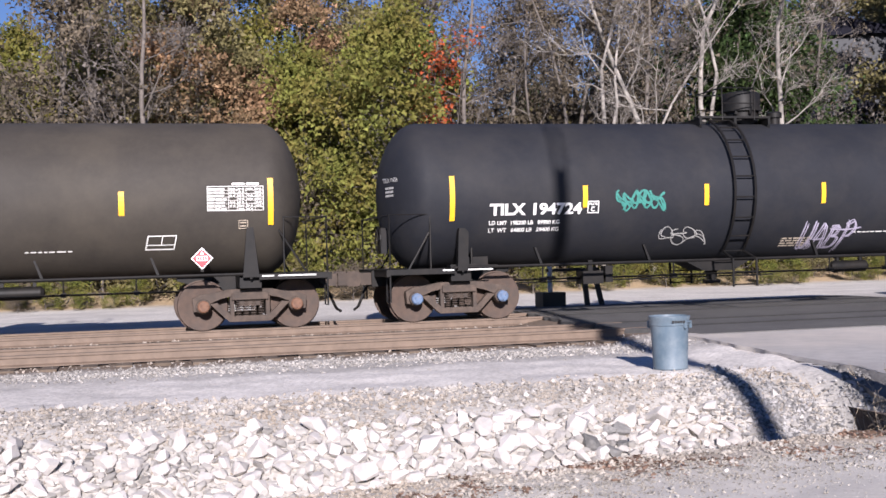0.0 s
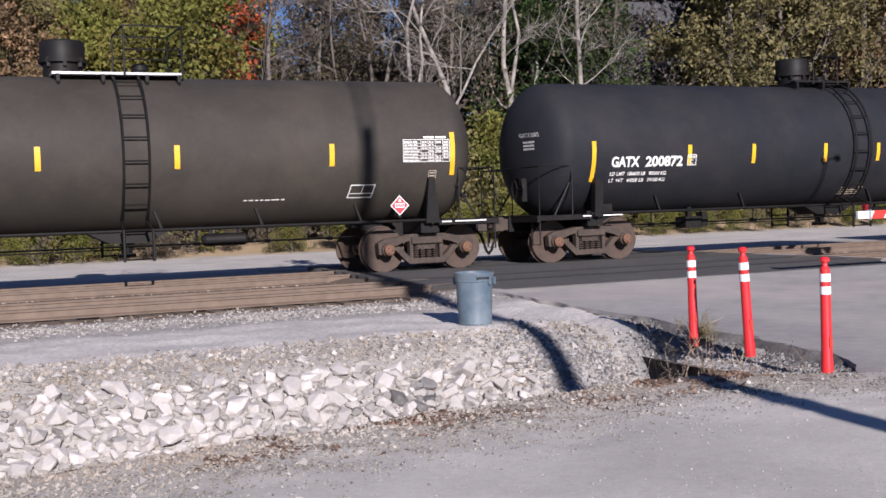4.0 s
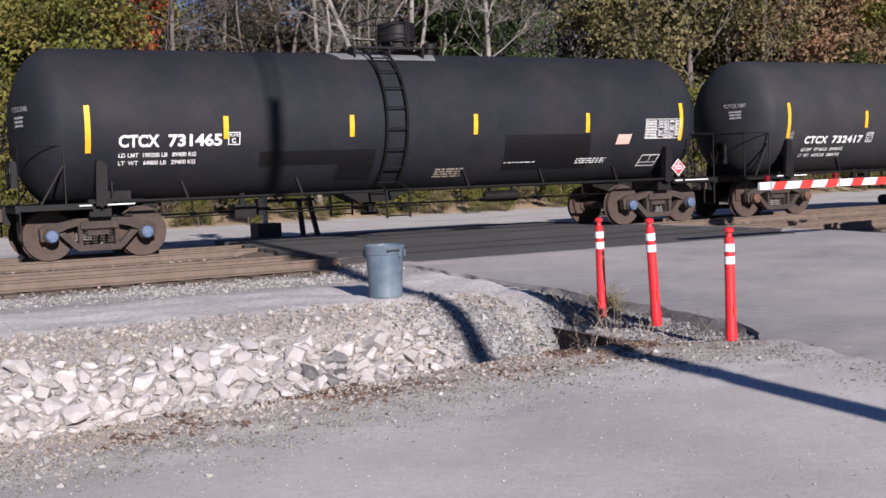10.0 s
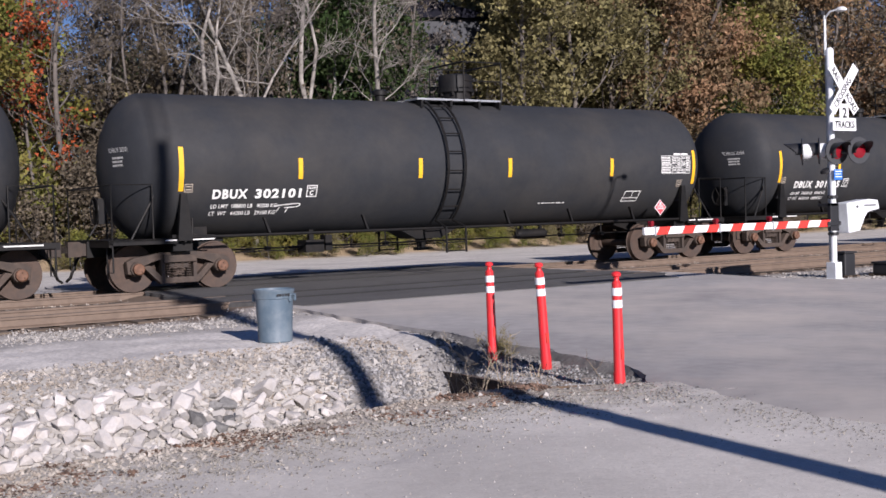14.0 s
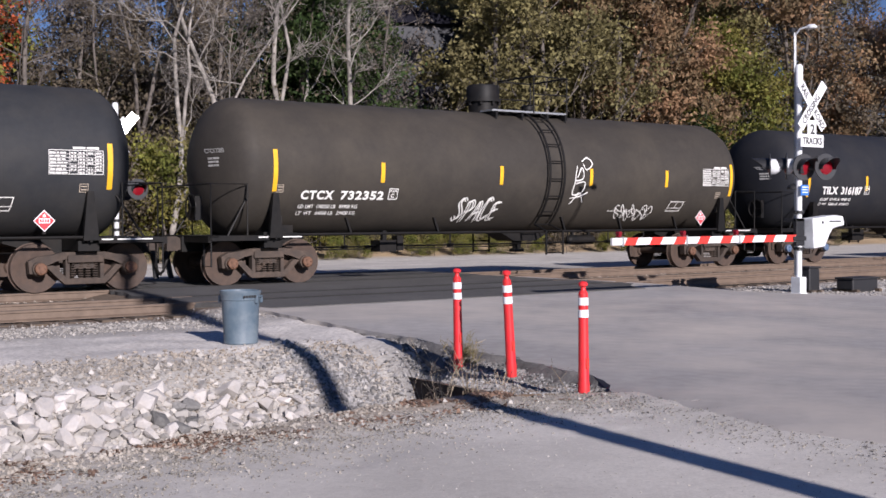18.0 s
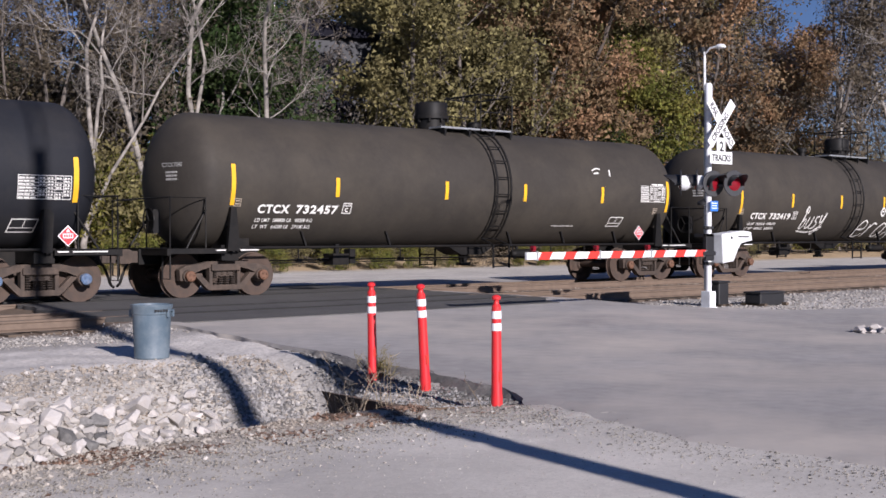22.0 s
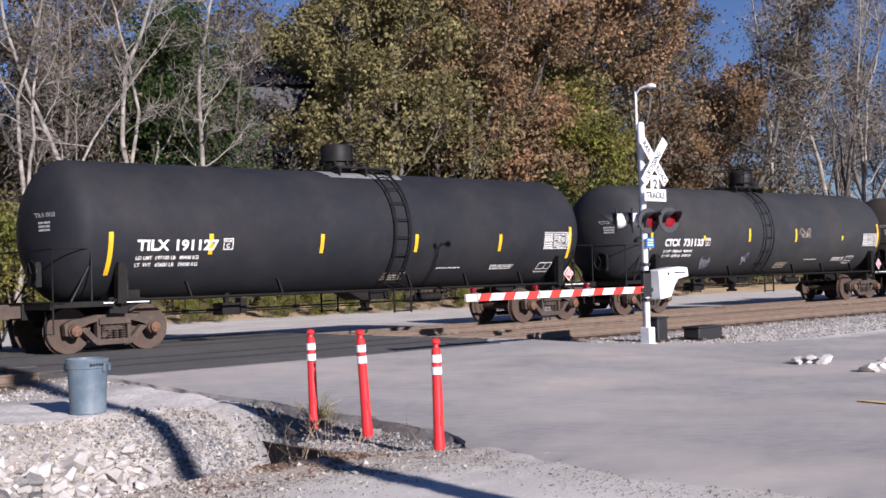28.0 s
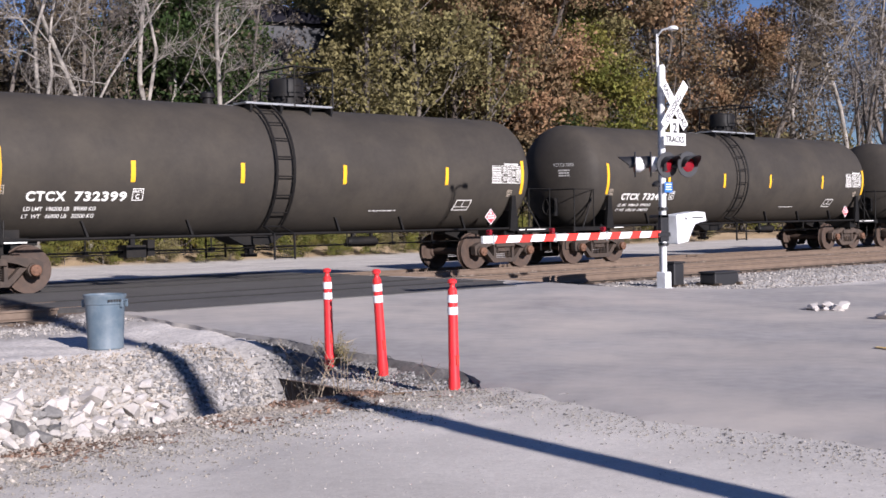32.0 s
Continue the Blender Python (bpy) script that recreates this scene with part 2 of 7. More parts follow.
def ground_material():
    """Gravel whose mix of stone, dust and soil changes from strip to strip across the tracks."""
    m = bpy.data.materials.new("gravel_ground")
    m.use_nodes = True
    n, l = m.node_tree.nodes, m.node_tree.links
    b = n["Principled BSDF"]
    b.inputs["Roughness"].default_value = 0.95
    b.inputs["Specular IOR Level"].default_value = 0.2
    co = n.new("ShaderNodeTexCoord")
    sep = n.new("ShaderNodeSeparateXYZ")
    l.new(co.outputs["Object"], sep.inputs[0])

    def nz(sc, detail=5.0, rough=0.6):
        t = n.new("ShaderNodeTexNoise")
        t.inputs["Scale"].default_value, t.inputs["Detail"].default_value, t.inputs["Roughness"].default_value = sc, detail, rough
        l.new(co.outputs["Object"], t.inputs["Vector"])
        return t.outputs["Fac"]

    def math_(op, a, b_):
        t = n.new("ShaderNodeMath")
        t.operation = op
        for k, v in enumerate((a, b_)):
            if isinstance(v, (int, float)):
                t.inputs[k].default_value = v
            else:
                l.new(v, t.inputs[k])
        return t.outputs[0]

    wob = math_('MULTIPLY', math_('SUBTRACT', nz(0.9), 0.5), 1.6)
    yy = math_('ADD', sep.outputs[1], wob)
    slant = math_('MULTIPLY', math_('MINIMUM', math_('MAXIMUM', sep.outputs[0], -1.0), 5.5), -0.19)
    ye = math_('ADD', math_('ADD', sep.outputs[1], math_('MULTIPLY', wob, 0.45)), slant)

    def band(lo, hi, soft, yy=yy):
        a = n.new("ShaderNodeMapRange")
        a.inputs["From Min"].default_value, a.inputs["From Max"].default_value = lo - soft, lo + soft
        l.new(yy, a.inputs["Value"])
        c = n.new("ShaderNodeMapRange")
        c.inputs["From Min"].default_value, c.inputs["From Max"].default_value = hi - soft, hi + soft
        c.inputs["To Min"].default_value, c.inputs["To Max"].default_value = 1, 0
        l.new(yy, c.inputs["Value"])
        return math_('MULTIPLY', a.outputs[0], c.outputs[0])

    def mix(fac, a, col):
        t = n.new("ShaderNodeMix")
        t.data_type = 'RGBA'
        l.new(fac, t.inputs["Factor"]) if not isinstance(fac, float) else None
        l.new(a, t.inputs["A"])
        t.inputs["B"].default_value = (*col, 1)
        return t.outputs["Result"]

    rgb = n.new("ShaderNodeRGB")
    rgb.outputs[0].default_value = (0.42, 0.395, 0.37, 1)
    col = rgb.outputs[0]
    col = mix(band(-80.0, 6.35, 0.4, ye), col, (0.57, 0.537, 0.495))        # packed drive
    col = mix(band(6.35, 8.15, 0.4, ye), col, (0.54, 0.505, 0.46))         # gravelly rim
    col = mix(math_('MULTIPLY', math_('MULTIPLY', band(7.0, 8.3, 0.3, ye), math_('MINIMUM', math_('MAXIMUM', math_('MULTIPLY', math_('SUBTRACT', sep.outputs[0], 1.5), 0.4), 0.25), 1.0)), math_('MINIMUM', math_('MULTIPLY', nz(1.3), 1.4), 1.0)), col, (0.24, 0.17, 0.115))   # soil with dead leaves
    col = mix(band(9.3, 12.4, 0.4), col, (0.44, 0.415, 0.385))         # limestone bank
    col = mix(band(12.75, 15.3, 0.25), col, (0.60, 0.565, 0.53))      # dusty path
    col = mix(band(17.2, 25.6, 0.3), col, (0.17, 0.13, 0.10))       # rusty ballast
    col = mix(band(33.5, 45.0, 1.5), col, (0.56, 0.53, 0.49))         # far gravel road
    col = mix(band(45.0, 49.5, 0.6), col, (0.44, 0.33, 0.21))         # dry grass and soil
    col = mix(band(49.5, 400.0, 0.8), col, (0.13, 0.10, 0.06))        # forest floor
    vor = n.new("ShaderNodeTexVoronoi")
    vor.inputs["Scale"].default_value = 26.0
    l.new(co.outputs["Object"], vor.inputs["Vector"])
    sp = n.new("ShaderNodeSeparateColor")
    l.new(vor.outputs["Color"], sp.inputs[0])

    def times(color, sock, lo, hi, a=0.0, c=1.0):
        r = n.new("ShaderNodeMapRange")
        r.inputs["From Min"].default_value, r.inputs["From Max"].default_value = a, c
        r.inputs["To Min"].default_value, r.inputs["To Max"].default_value = lo, hi
        l.new(sock, r.inputs["Value"])
        mx = n.new("ShaderNodeMix")
        mx.data_type, mx.blend_type = 'RGBA', 'MULTIPLY'
        mx.inputs["Factor"].default_value = 1.0
        l.new(color, mx.inputs["A"])
        l.new(r.outputs[0], mx.inputs["B"])
        return mx.outputs["Result"]

    plain = math_('SUBTRACT', 1.0, math_('MULTIPLY', band(-80.0, 6.75, 0.4, ye), 0.72))
    speck = math_('MULTIPLY', math_('SUBTRACT', sp.outputs[0], 0.5), plain)
    col = times(col, speck, 0.82, 1.18, -0.5, 0.5)
    col = times(col, nz(0.6, 6.0), 0.84, 1.16, 0.3, 0.7)
    col = times(col, nz(60.0, 3.0), 0.90, 1.10, 0.3, 0.7)
    l.new(col, b.inputs["Base Color"])
    bp = n.new("ShaderNodeBump")
    bp.inputs["Strength"].default_value, bp.inputs["Distance"].default_value = 0.06, 0.01
    hsum = math_('ADD', math_('MULTIPLY', vor.outputs["Distance"], -1.0), math_('MULTIPLY', nz(70.0, 3.0), 0.6))
    l.new(hsum, bp.inputs["Height"])
    l.new(bp.outputs[0], b.inputs["Normal"])
    return m


GROUND = ground_material()
ASPHALT = material("worn_grey_asphalt", (0.355, 0.338, 0.328), 0.9, vary=0.16, scale=0.35, vary2=0.10, bump=0.15, bump_scale=90, dirt=(0.54, 0.49, 0.44), dirt_amount=0.95, dirt_scale=0.3, spec=0.25)
ASPHALT_DARK = material("fresh_dark_asphalt", (0.105, 0.102, 0.10), 0.9, vary=0.2, scale=0.8, vary2=0.15, bump=0.35, bump_scale=90, dirt=(0.13, 0.125, 0.12), dirt_amount=0.5, dirt_scale=0.6, spec=0.25)


# ---------------------------------------------------------------- mesh helpers
def box(bm, x0, x1, y0, y1, z0, z1, m=None):
    vs = [bm.verts.new((x, y, z)) for x in (x0, x1) for y in (y0, y1) for z in (z0, z1)]
    for f in ((0, 1, 3, 2), (4, 6, 7, 5), (0, 4, 5, 1), (2, 3, 7, 6), (0, 2, 6, 4), (1, 5, 7, 3)):
        bm.faces.new([vs[i] for i in f])
    if m is not None:
        for v in vs:
            v.co = m @ v.co
    return vs


def frame_of(d):
    d = d.normalized()
    a = d.orthogonal().normalized()
    return a, d.cross(a)


def tube(bm, pts, r, n=8, caps=True, r_end=None):
    """A round bar along a line of points."""
    pts = [Vector(p) for p in pts]
    rings, side = [], None
    for i, p in enumerate(pts):
        d = pts[min(i + 1, len(pts) - 1)] - pts[max(i - 1, 0)]
        if side is None:
            side, _ = frame_of(d)
        side = (side - d.normalized() * side.dot(d.normalized())).normalized()
        up = d.normalized().cross(side)
        rr = r if r_end is None else r + (r_end - r) * i / (len(pts) - 1)
        rings.append([bm.verts.new(p + rr * (math.cos(2 * math.pi * k / n) * side + math.sin(2 * math.pi * k / n) * up)) for k in range(n)])
    for a, b in zip(rings, rings[1:]):
        for k in range(n):
            bm.faces.new((a[k], a[(k + 1) % n], b[(k + 1) % n], b[k]))
    if caps and n > 2:
        bm.faces.new(rings[0][::-1])
        bm.faces.new(rings[-1])


def lathe(bm, profile, origin=(0, 0, 0), axis='Z', n=32, cap=True):
    """A body turned about an axis, from rows of (distance along it, radius)."""
    o, rings = Vector(origin), []
    for h, r in profile:
        ring = []
        for k in range(n):
            a = 2 * math.pi * k / n
            c, s = r * math.cos(a), r * math.sin(a)
            ring.append(bm.verts.new(o + Vector({'Z': (c, s, h), 'X': (h, c, s), 'Y': (s, h, c)}[axis])))
        rings.append(ring)
    for a, b in zip(rings, rings[1:]):
        for k in range(n):
            bm.faces.new((a[k], a[(k + 1) % n], b[(k + 1) % n], b[k]))
    if cap:
        bm.faces.new(rings[0][::-1])
        bm.faces.new(rings[-1])


def prism(bm, outline, y0, y1):
    """An outline in x and z, pushed out from y0 to y1."""
    a = [bm.verts.new((x, y0, z)) for x, z in outline]
    b = [bm.verts.new((x, y1, z)) for x, z in outline]
    bm.faces.new(a)
    bm.faces.new(b[::-1])
    for i in range(len(a)):
        j = (i + 1) % len(a)
        bm.faces.new((a[i], b[i], b[j], a[j]))


CACHE = {}


def shape(key, build, mat, smooth=False, bevel=0.0):
    """A mesh that is built once under its key and shared after that."""
    if key not in CACHE:
        bm = bmesh.new()
        build(bm)
        if bevel:
            bmesh.ops.bevel(bm, geom=bm.edges[:], offset=bevel, segments=2, affect='EDGES', profile=0.5, clamp_overlap=True)
        bmesh.ops.recalc_face_normals(bm, faces=bm.faces[:])
        me = bpy.data.meshes.new(key)
        bm.to_mesh(me)
        bm.free()
        me.materials.append(mat)
        if smooth:
            me.polygons.foreach_set("use_smooth", [True] * len(me.polygons))
            if smooth != 'all':
                me.set_sharp_from_angle(angle=radians(35))
        CACHE[key] = me
    return CACHE[key]


def part(name, mesh, parent, m=None, label=""):
    ob = new(name, mesh)
    ob.parent = parent
    if m is not None:
        ob.matrix_basis = m
    return tagged(ob, label=label)


def thing(name, m, label, category, group="", kind=""):
    ob = new(name)
    ob.matrix_basis = m
    return tagged(ob, label, category, group, kind)


def letters(key, text, height, mat, bold=0.0, extrude=0.002, shear=0.0, wide=1.0, space=1.0):
    """Words as a mesh, in the built-in font, in the x-z plane, from the lower left corner."""
    if key in CACHE:
        return CACHE[key]
    cu = bpy.data.curves.new(key, 'FONT')
    cu.body, cu.size, cu.extrude, cu.offset, cu.shear = text, height / 0.72, extrude, bold, shear
    cu.resolution_u, cu.space_character = 3, space
    ob = bpy.data.objects.new(key, cu)
    scene.collection.objects.link(ob)
    me = bpy.data.meshes.new_from_object(ob.evaluated_get(bpy.context.evaluated_depsgraph_get()))
    bpy.data.objects.remove(ob)
    me.transform(Matrix.Rotation(radians(90), 4, 'X') @ Matrix.Diagonal((wide, 1, 1, 1)))
    me.materials.clear()
    me.materials.append(mat)
    CACHE[key] = me
    return me


# ---------------------------------------------------------------- ground
NEAR_Y, FAR_Y = 18.78, 23.26          # centre lines of the two tracks
ROAD_R = 17.6


def lerp_rows(v, rows):
    for (a, b), (c, d) in zip(rows, rows[1:]):
        if v <= c:
            k = max(0.0, (v - a) / (c - a))
            return b + (d - b) * k
    return rows[-1][1]


def step(a, b, v):
    k = min(1.0, max(0.0, (v - a) / (b - a)))
    return k * k * (3 - 2 * k)


ROAD_ROWS = [(-60, -0.22), (4, -0.20), (6, -0.215), (8, -0.235), (10, -0.21), (13, -0.14), (15.5, -0.06), (17.5, -0.012), (25.2, -0.012), (27.5, -0.12), (32, -0.3),
             (45, -0.32), (48, 0.1), (60, 0.6), (120, 3.0), (400, 5.0), (2500, 6.0)]
BED = [(15.4, -0.21), (17.0, -0.21), (17.4, -0.195), (20.2, -0.175), (21.0, -0.27), (21.8, -0.175), (24.8, -0.175), (26.0, -0.36), (33, -0.36), (45, -0.36), (48, 0.1), (60, 0.6),
       (120, 3.0), (400, 5.0), (2500, 6.0)]


def drive_edge(x):
    """Where the packed drive ends and the ditch begins."""
    return 7.60 + 0.19 * max(-1.0, min(x, 5.5))


def road_z(x, y):
    return lerp_rows(y, ROAD_ROWS)


def ground_z(x, y):
    """Height of the ground: drive, ditch, stone bank, path, ballast, far gravel road, rising wood."""
    e = drive_edge(x)
    drive = [(-60, -0.24), (4, -0.215), (6, -0.235), (e - 0.15, -0.26), (e + 0.25, -0.36)]
    left = lerp_rows(y, drive + [(e + 1.0, -0.95), (10.2, -0.97), (10.9, -0.62), (11.4, -0.42), (12.0, -0.28), (13.1, -0.22)] + BED)
    floor_ = -0.98 + 0.12 * step(4.8, 6.0, x)
    near = lerp_rows(y, drive + [(e + 0.9, floor_), (11.05, floor_), (11.4, -0.78), (11.7, -0.55), (12.2, -0.32), (13.1, -0.21)] + BED)
    left += (near - left) * step(4.2, 6.0, x)
    right = road_z(x, y) - 0.018 - 0.032 * step(7.4, 8.4, y)
    side = lerp_rows(y, [(-60, -0.35), (4, -0.30), (8, -0.285), (10, -0.26), (13, -0.22)] + BED)
    right -= 0.08 * step(7.9, 7.4, x) * step(8.1, 8.7, y) * step(12.5, 11.0, y)
    turn = step(9.4, 11.4, y)
    edge, soft = 6.60 + 0.05 * max(0.0, min(1.5, y - 8.5)) + 0.85 * turn + 0.03 * noise.noise((x * 2, y * 2, 4)), 0.05 + 0.42 * step(9.5, 10.4, y)
    k = step(edge - soft, edge + soft, x)
    z = left + (right - left) * k
    z += (side - z) * step(ROAD_R - 0.3, ROAD_R + 0.8, x)
    if 9 < y < 13.5:
        z -= 0.14 * math.exp(-((x - 7.35 - 0.10 * (y - 10.3)) / 0.20) ** 2) * step(9.6, 10.4, y) * step(13.2, 11.4, y)
    if 6.5 < y < 17.5 and x < 8.2 or 13 < y < 30 and not 7.6 < x < ROAD_R + 0.4:
        z += 0.025 * (noise.noise((x * 1.7, y * 1.7, 0)) + 0.7 * noise.noise((x * 4.1, y * 4.1, 3)))
    return z


def spaced(*spans):
    out = []
    for a, b, d in spans:
        k = max(1, round((b - a) / d))
        out += [a + (b - a) * i / k for i in range(k)]
    return out + [spans[-1][1]]


def sheet(name, xs, ys, height, mat, inside=None, drop=None):
    grid, verts, faces = {}, [], []
    for i, x in enumerate(xs):
        for j, y in enumerate(ys):
            grid[i, j] = len(verts)
            verts.append((x, y, height(x, y)))
    for i in range(len(xs) - 1):
        for j in range(len(ys) - 1):
            if inside is None or inside((xs[i] + xs[i + 1]) / 2, (ys[j] + ys[j + 1]) / 2):
                faces.append((grid[i, j], grid[i + 1, j], grid[i + 1, j + 1], grid[i, j + 1]))
    me = bpy.data.meshes.new(name)
    me.from_pydata(verts, [], faces)
    me.materials.append(mat)
    me.polygons.foreach_set("use_smooth", [True] * len(me.polygons))
    bm = bmesh.new()
    bm.from_mesh(me)
    loose = [v for v in bm.verts if not v.link_faces]
    bmesh.ops.delete(bm, geom=loose, context='VERTS')
    if drop:
        rim = [e for e in bm.edges if e.is_boundary]
        new_ = bmesh.ops.extrude_edge_only(bm, edges=rim)
        for v in new_["geom"]:
            if isinstance(v, bmesh.types.BMVert):
                v.co.z -= drop
    bm.to_mesh(me)
    bm.free()
    return me


GX = spaced((-2500, -200, 575), (-200, -20, 15), (-20, -6, 1.0), (-6, 5.8, 0.16), (5.8, 8.4, 0.06), (8.4, 12, 0.2), (12, 30, 0.5), (30, 120, 5), (120, 3000, 480))
GY = spaced((-1500, -100, 350), (-100, -6, 8), (-6, 5.6, 1.0), (5.6, 16.4, 0.13), (16.4, 28, 0.5), (28, 50, 1.5), (50, 120, 6), (120, 2500, 340))
tagged(new("ground", sheet("ground", GX, GY, ground_z, GROUND)), "pale grey gravel ground with dusty and rusty strips", "ground", kind="structure")


def ribbon(name, ys, left, right, cols, height, mat, drop):
    """A paved sheet between two edge lines, with real thickness at its rim."""
    verts, faces, n = [], [], len(cols)
    for y in ys:
        a, b = left(y), right(y)
        verts += [(a + (b - a) * s, y, height(a + (b - a) * s, y)) for s in cols]
    for j in range(len(ys) - 1):
        faces += [(j * n + i, j * n + i + 1, j * n + n + i + 1, j * n + n + i) for i in range(n - 1)]
    bm = bmesh.new()
    vs = [bm.verts.new(v) for v in verts]
    for f in faces:
        bm.faces.new([vs[i] for i in f]).smooth = True
    rim = [e for e in bm.edges if e.is_boundary]
    for e in rim:
        e.smooth = False
    for v in bmesh.ops.extrude_edge_only(bm, edges=rim)["geom"]:
        if isinstance(v, bmesh.types.BMVert):
            v.co.z -= drop
    me = bpy.data.meshes.new(name)
    bm.to_mesh(me)
    bm.free()
    me.materials.append(mat)
    return me


def ragged(x, y, seed):
    return 0.22 * noise.noise((x * 0.5, y * 0.7, seed)) + 0.08 * noise.noise((x, y * 2.6, seed + 3)) + 0.04 * noise.noise((x, y * 7.0, seed + 5))


def road_left(y):
    return lerp_rows(y, [(-30, 6.3), (3.2, 6.68), (4.8, 6.75), (5.7, 6.70), (6.4, 6.82), (7.4, 7.25), (8.1, 7.55), (8.9, 7.85), (9.8, 7.98), (14, 8.05), (17, 8.0), (33, 8.6)]) + ragged(1.0, y, 9)


def road_right(y):
    return lerp_rows(y, [(-30, 70), (10.9, 70), (11.5, 34), (12.0, 22), (13.0, 19.2), (14.0, 18.2), (15.2, 17.6), (33, 17.0)]) + ragged(2.0, y, 19)


RY = spaced((-30, 2, 2.0), (2, 16, 0.1), (16, 33, 0.3))
COLS = [0, 0.004, 0.01, 0.02, 0.04, 0.07, 0.1, 0.14, 0.18, 0.23, 0.3, 0.4, 0.5, 0.65, 0.8, 0.92, 0.97, 0.99, 1.0]
tagged(new("road", ribbon("road", RY, road_left, road_right, COLS, lambda x, y: road_z(x, y) + 0.008 * (1 + noise.noise((x * 0.5, y * 0.5, 5))) * step(16, 13, y) - 0.05 * step(0.3, 0.0, x - road_left(y)) * step(8.4, 7.6, y), ASPHALT, 0.09)), "worn grey asphalt road and lot", "road", kind="structure")
CY = spaced((16.4, 26.4, 0.12))
tagged(new("crossing_pavement", ribbon("crossing_pavement", CY, lambda y: 7.55 + 0.06 * (y - 17) + 1.5 * ragged(0, y, 31) + 0.9 * step(18.2, 16.4, y), lambda y: 17.2 + 1.5 * ragged(0, y, 37) - 0.8 * step(18.2, 16.4, y), COLS, lambda x, y: -0.003 - 0.02 * step(17.4, 16.4, y), ASPHALT_DARK, 0.2)),
       "dark asphalt patch of the railway crossing", "pavement", kind="structure")
CRUMBLED = material("crumbled_dark_asphalt", (0.15, 0.142, 0.135), 0.95, vary=0.4, scale=3.0, vary2=0.3, bump=0.8, bump_scale=30, dirt=(0.22, 0.205, 0.19), dirt_amount=0.6, dirt_scale=2.5, spec=0.2)
YELLOW_LINE = material("faded_yellow_road_paint", (0.76, 0.54, 0.20), 0.8, vary=0.3, scale=8)
PALE_PATCH = material("pale_concrete_gutter", (0.50, 0.50, 0.51), 0.85, vary=0.12, scale=3)
tagged(new("road_line", ribbon("road_line", spaced((1.5, 6.6, 0.2)), lambda y: 10.27 + 0.274 * y, lambda y: 10.36 + 0.274 * y, [0, 1], lambda x, y: road_z(x, y) + 0.026, YELLOW_LINE, 0.004)), "faded yellow line painted on asphalt", "road marking", kind="structure")
tagged(new("concrete_gutter", ribbon("concrete_gutter", spaced((4.0, 6.03, 0.1)), lambda y: 11.93 + max((5.67 - y) * 3.15, (y - 5.67) * 0.55), lambda y: 12.16 + (6.05 - y) * 2.72, [0, 0.5, 1], lambda x, y: road_z(x, y) + 0.028, PALE_PATCH, 0.004)), "pale concrete gutter strip in the asphalt", "gutter", kind="structure")


# ---------------------------------------------------------------- tracks
def build_rail(bm):
    outline = [(-0.07, -0.17), (0.07, -0.17), (0.07, -0.155), (0.012, -0.13), (0.012, -0.045), (0.036, -0.035), (0.036, -0.006), (0.026, 0.0),
               (-0.026, 0.0), (-0.036, -0.006), (-0.036, -0.035), (-0.012, -0.045), (-0.012, -0.13), (-0.07, -0.155)]
    a = [bm.verts.new((-150, y, z)) for y, z in outline]
    b = [bm.verts.new((260, y, z)) for y, z in outline]
    for i in range(len(a)):
        j = (i + 1) % len(a)
        bm.faces.new((a[i], b[i], b[j], a[j]))
    bm.faces.new(a[::-1])
    bm.faces.new(b)


TIES = []
for k, (name, y0) in enumerate((("near", NEAR_Y), ("far", FAR_Y))):
    track = thing("railway_track", pose(0, y0, 0), "rusty steel rails on timber sleepers in gravel", "railway track", "railway tracks", "structure")
    for side in (-0.7525, 0.7525):
        rail = part("rail", shape("rail", build_rail, RAIL_STEEL), track, pose(0, side, 0.004 if k == 0 else 0.0))
        part("rail_head", shape("rail_head", lambda bm: box(bm, -150, 260, -0.026, 0.026, 0.0, 0.003), RAIL_HEAD), rail, label="worn bright running surface")
    TIES.append(track)


# Dark strips beside the rails paint the shade of the open flangeway gaps.
FLANGE_GAP_SHADE = material("dark_flangeway_gap_shade", (0.022, 0.021, 0.021), 0.8, vary=0.2, scale=5)
for y0 in (NEAR_Y, FAR_Y):
    for side in (-0.7525, 0.7525):
        for off in (-0.066, 0.066):
            tagged(new("flangeway", shape("flangeway", lambda bm: box(bm, 8.3, 16.6, -0.03, 0.03, -0.05, 0.008), FLANGE_GAP_SHADE)), "dark strip for the shaded flangeway gap beside a rail", "flangeway", kind="structure").location.y = y0 + side + off


# the broken dark lip of the asphalt above the gravel ledge, and the cut side of the ditch
def lip_mask(y):
    return step(8.1, 9.5, y) * step(12.9, 11.0, y) * (1.0 + 0.35 * noise.noise((y * 1.7, 0, 3)))


def lip_left(y):
    return road_left(y) - 0.03 - 0.30 * lip_mask(y) - 0.06 * noise.noise((y * 5, 0, 11))


def lip_right(y):
    return road_left(y) + 0.03 + 0.09 * noise.noise((y * 2.3, 0, 8)) + 0.04 * noise.noise((y * 7, 0, 4))


def lip_z(x, y):
    k = (x - lip_left(y)) / (lip_right(y) - lip_left(y))
    top = road_z(x, y) + 0.010 - 0.05 * step(0.25, 0.0, lip_mask(y))
    return top - 0.14 * lip_mask(y) * step(1.0, 0.0, k) - 0.02 * (1 - k) + 0.03 * noise.noise((x * 7, y * 7, 2)) * step(1.0, 0.8, k)


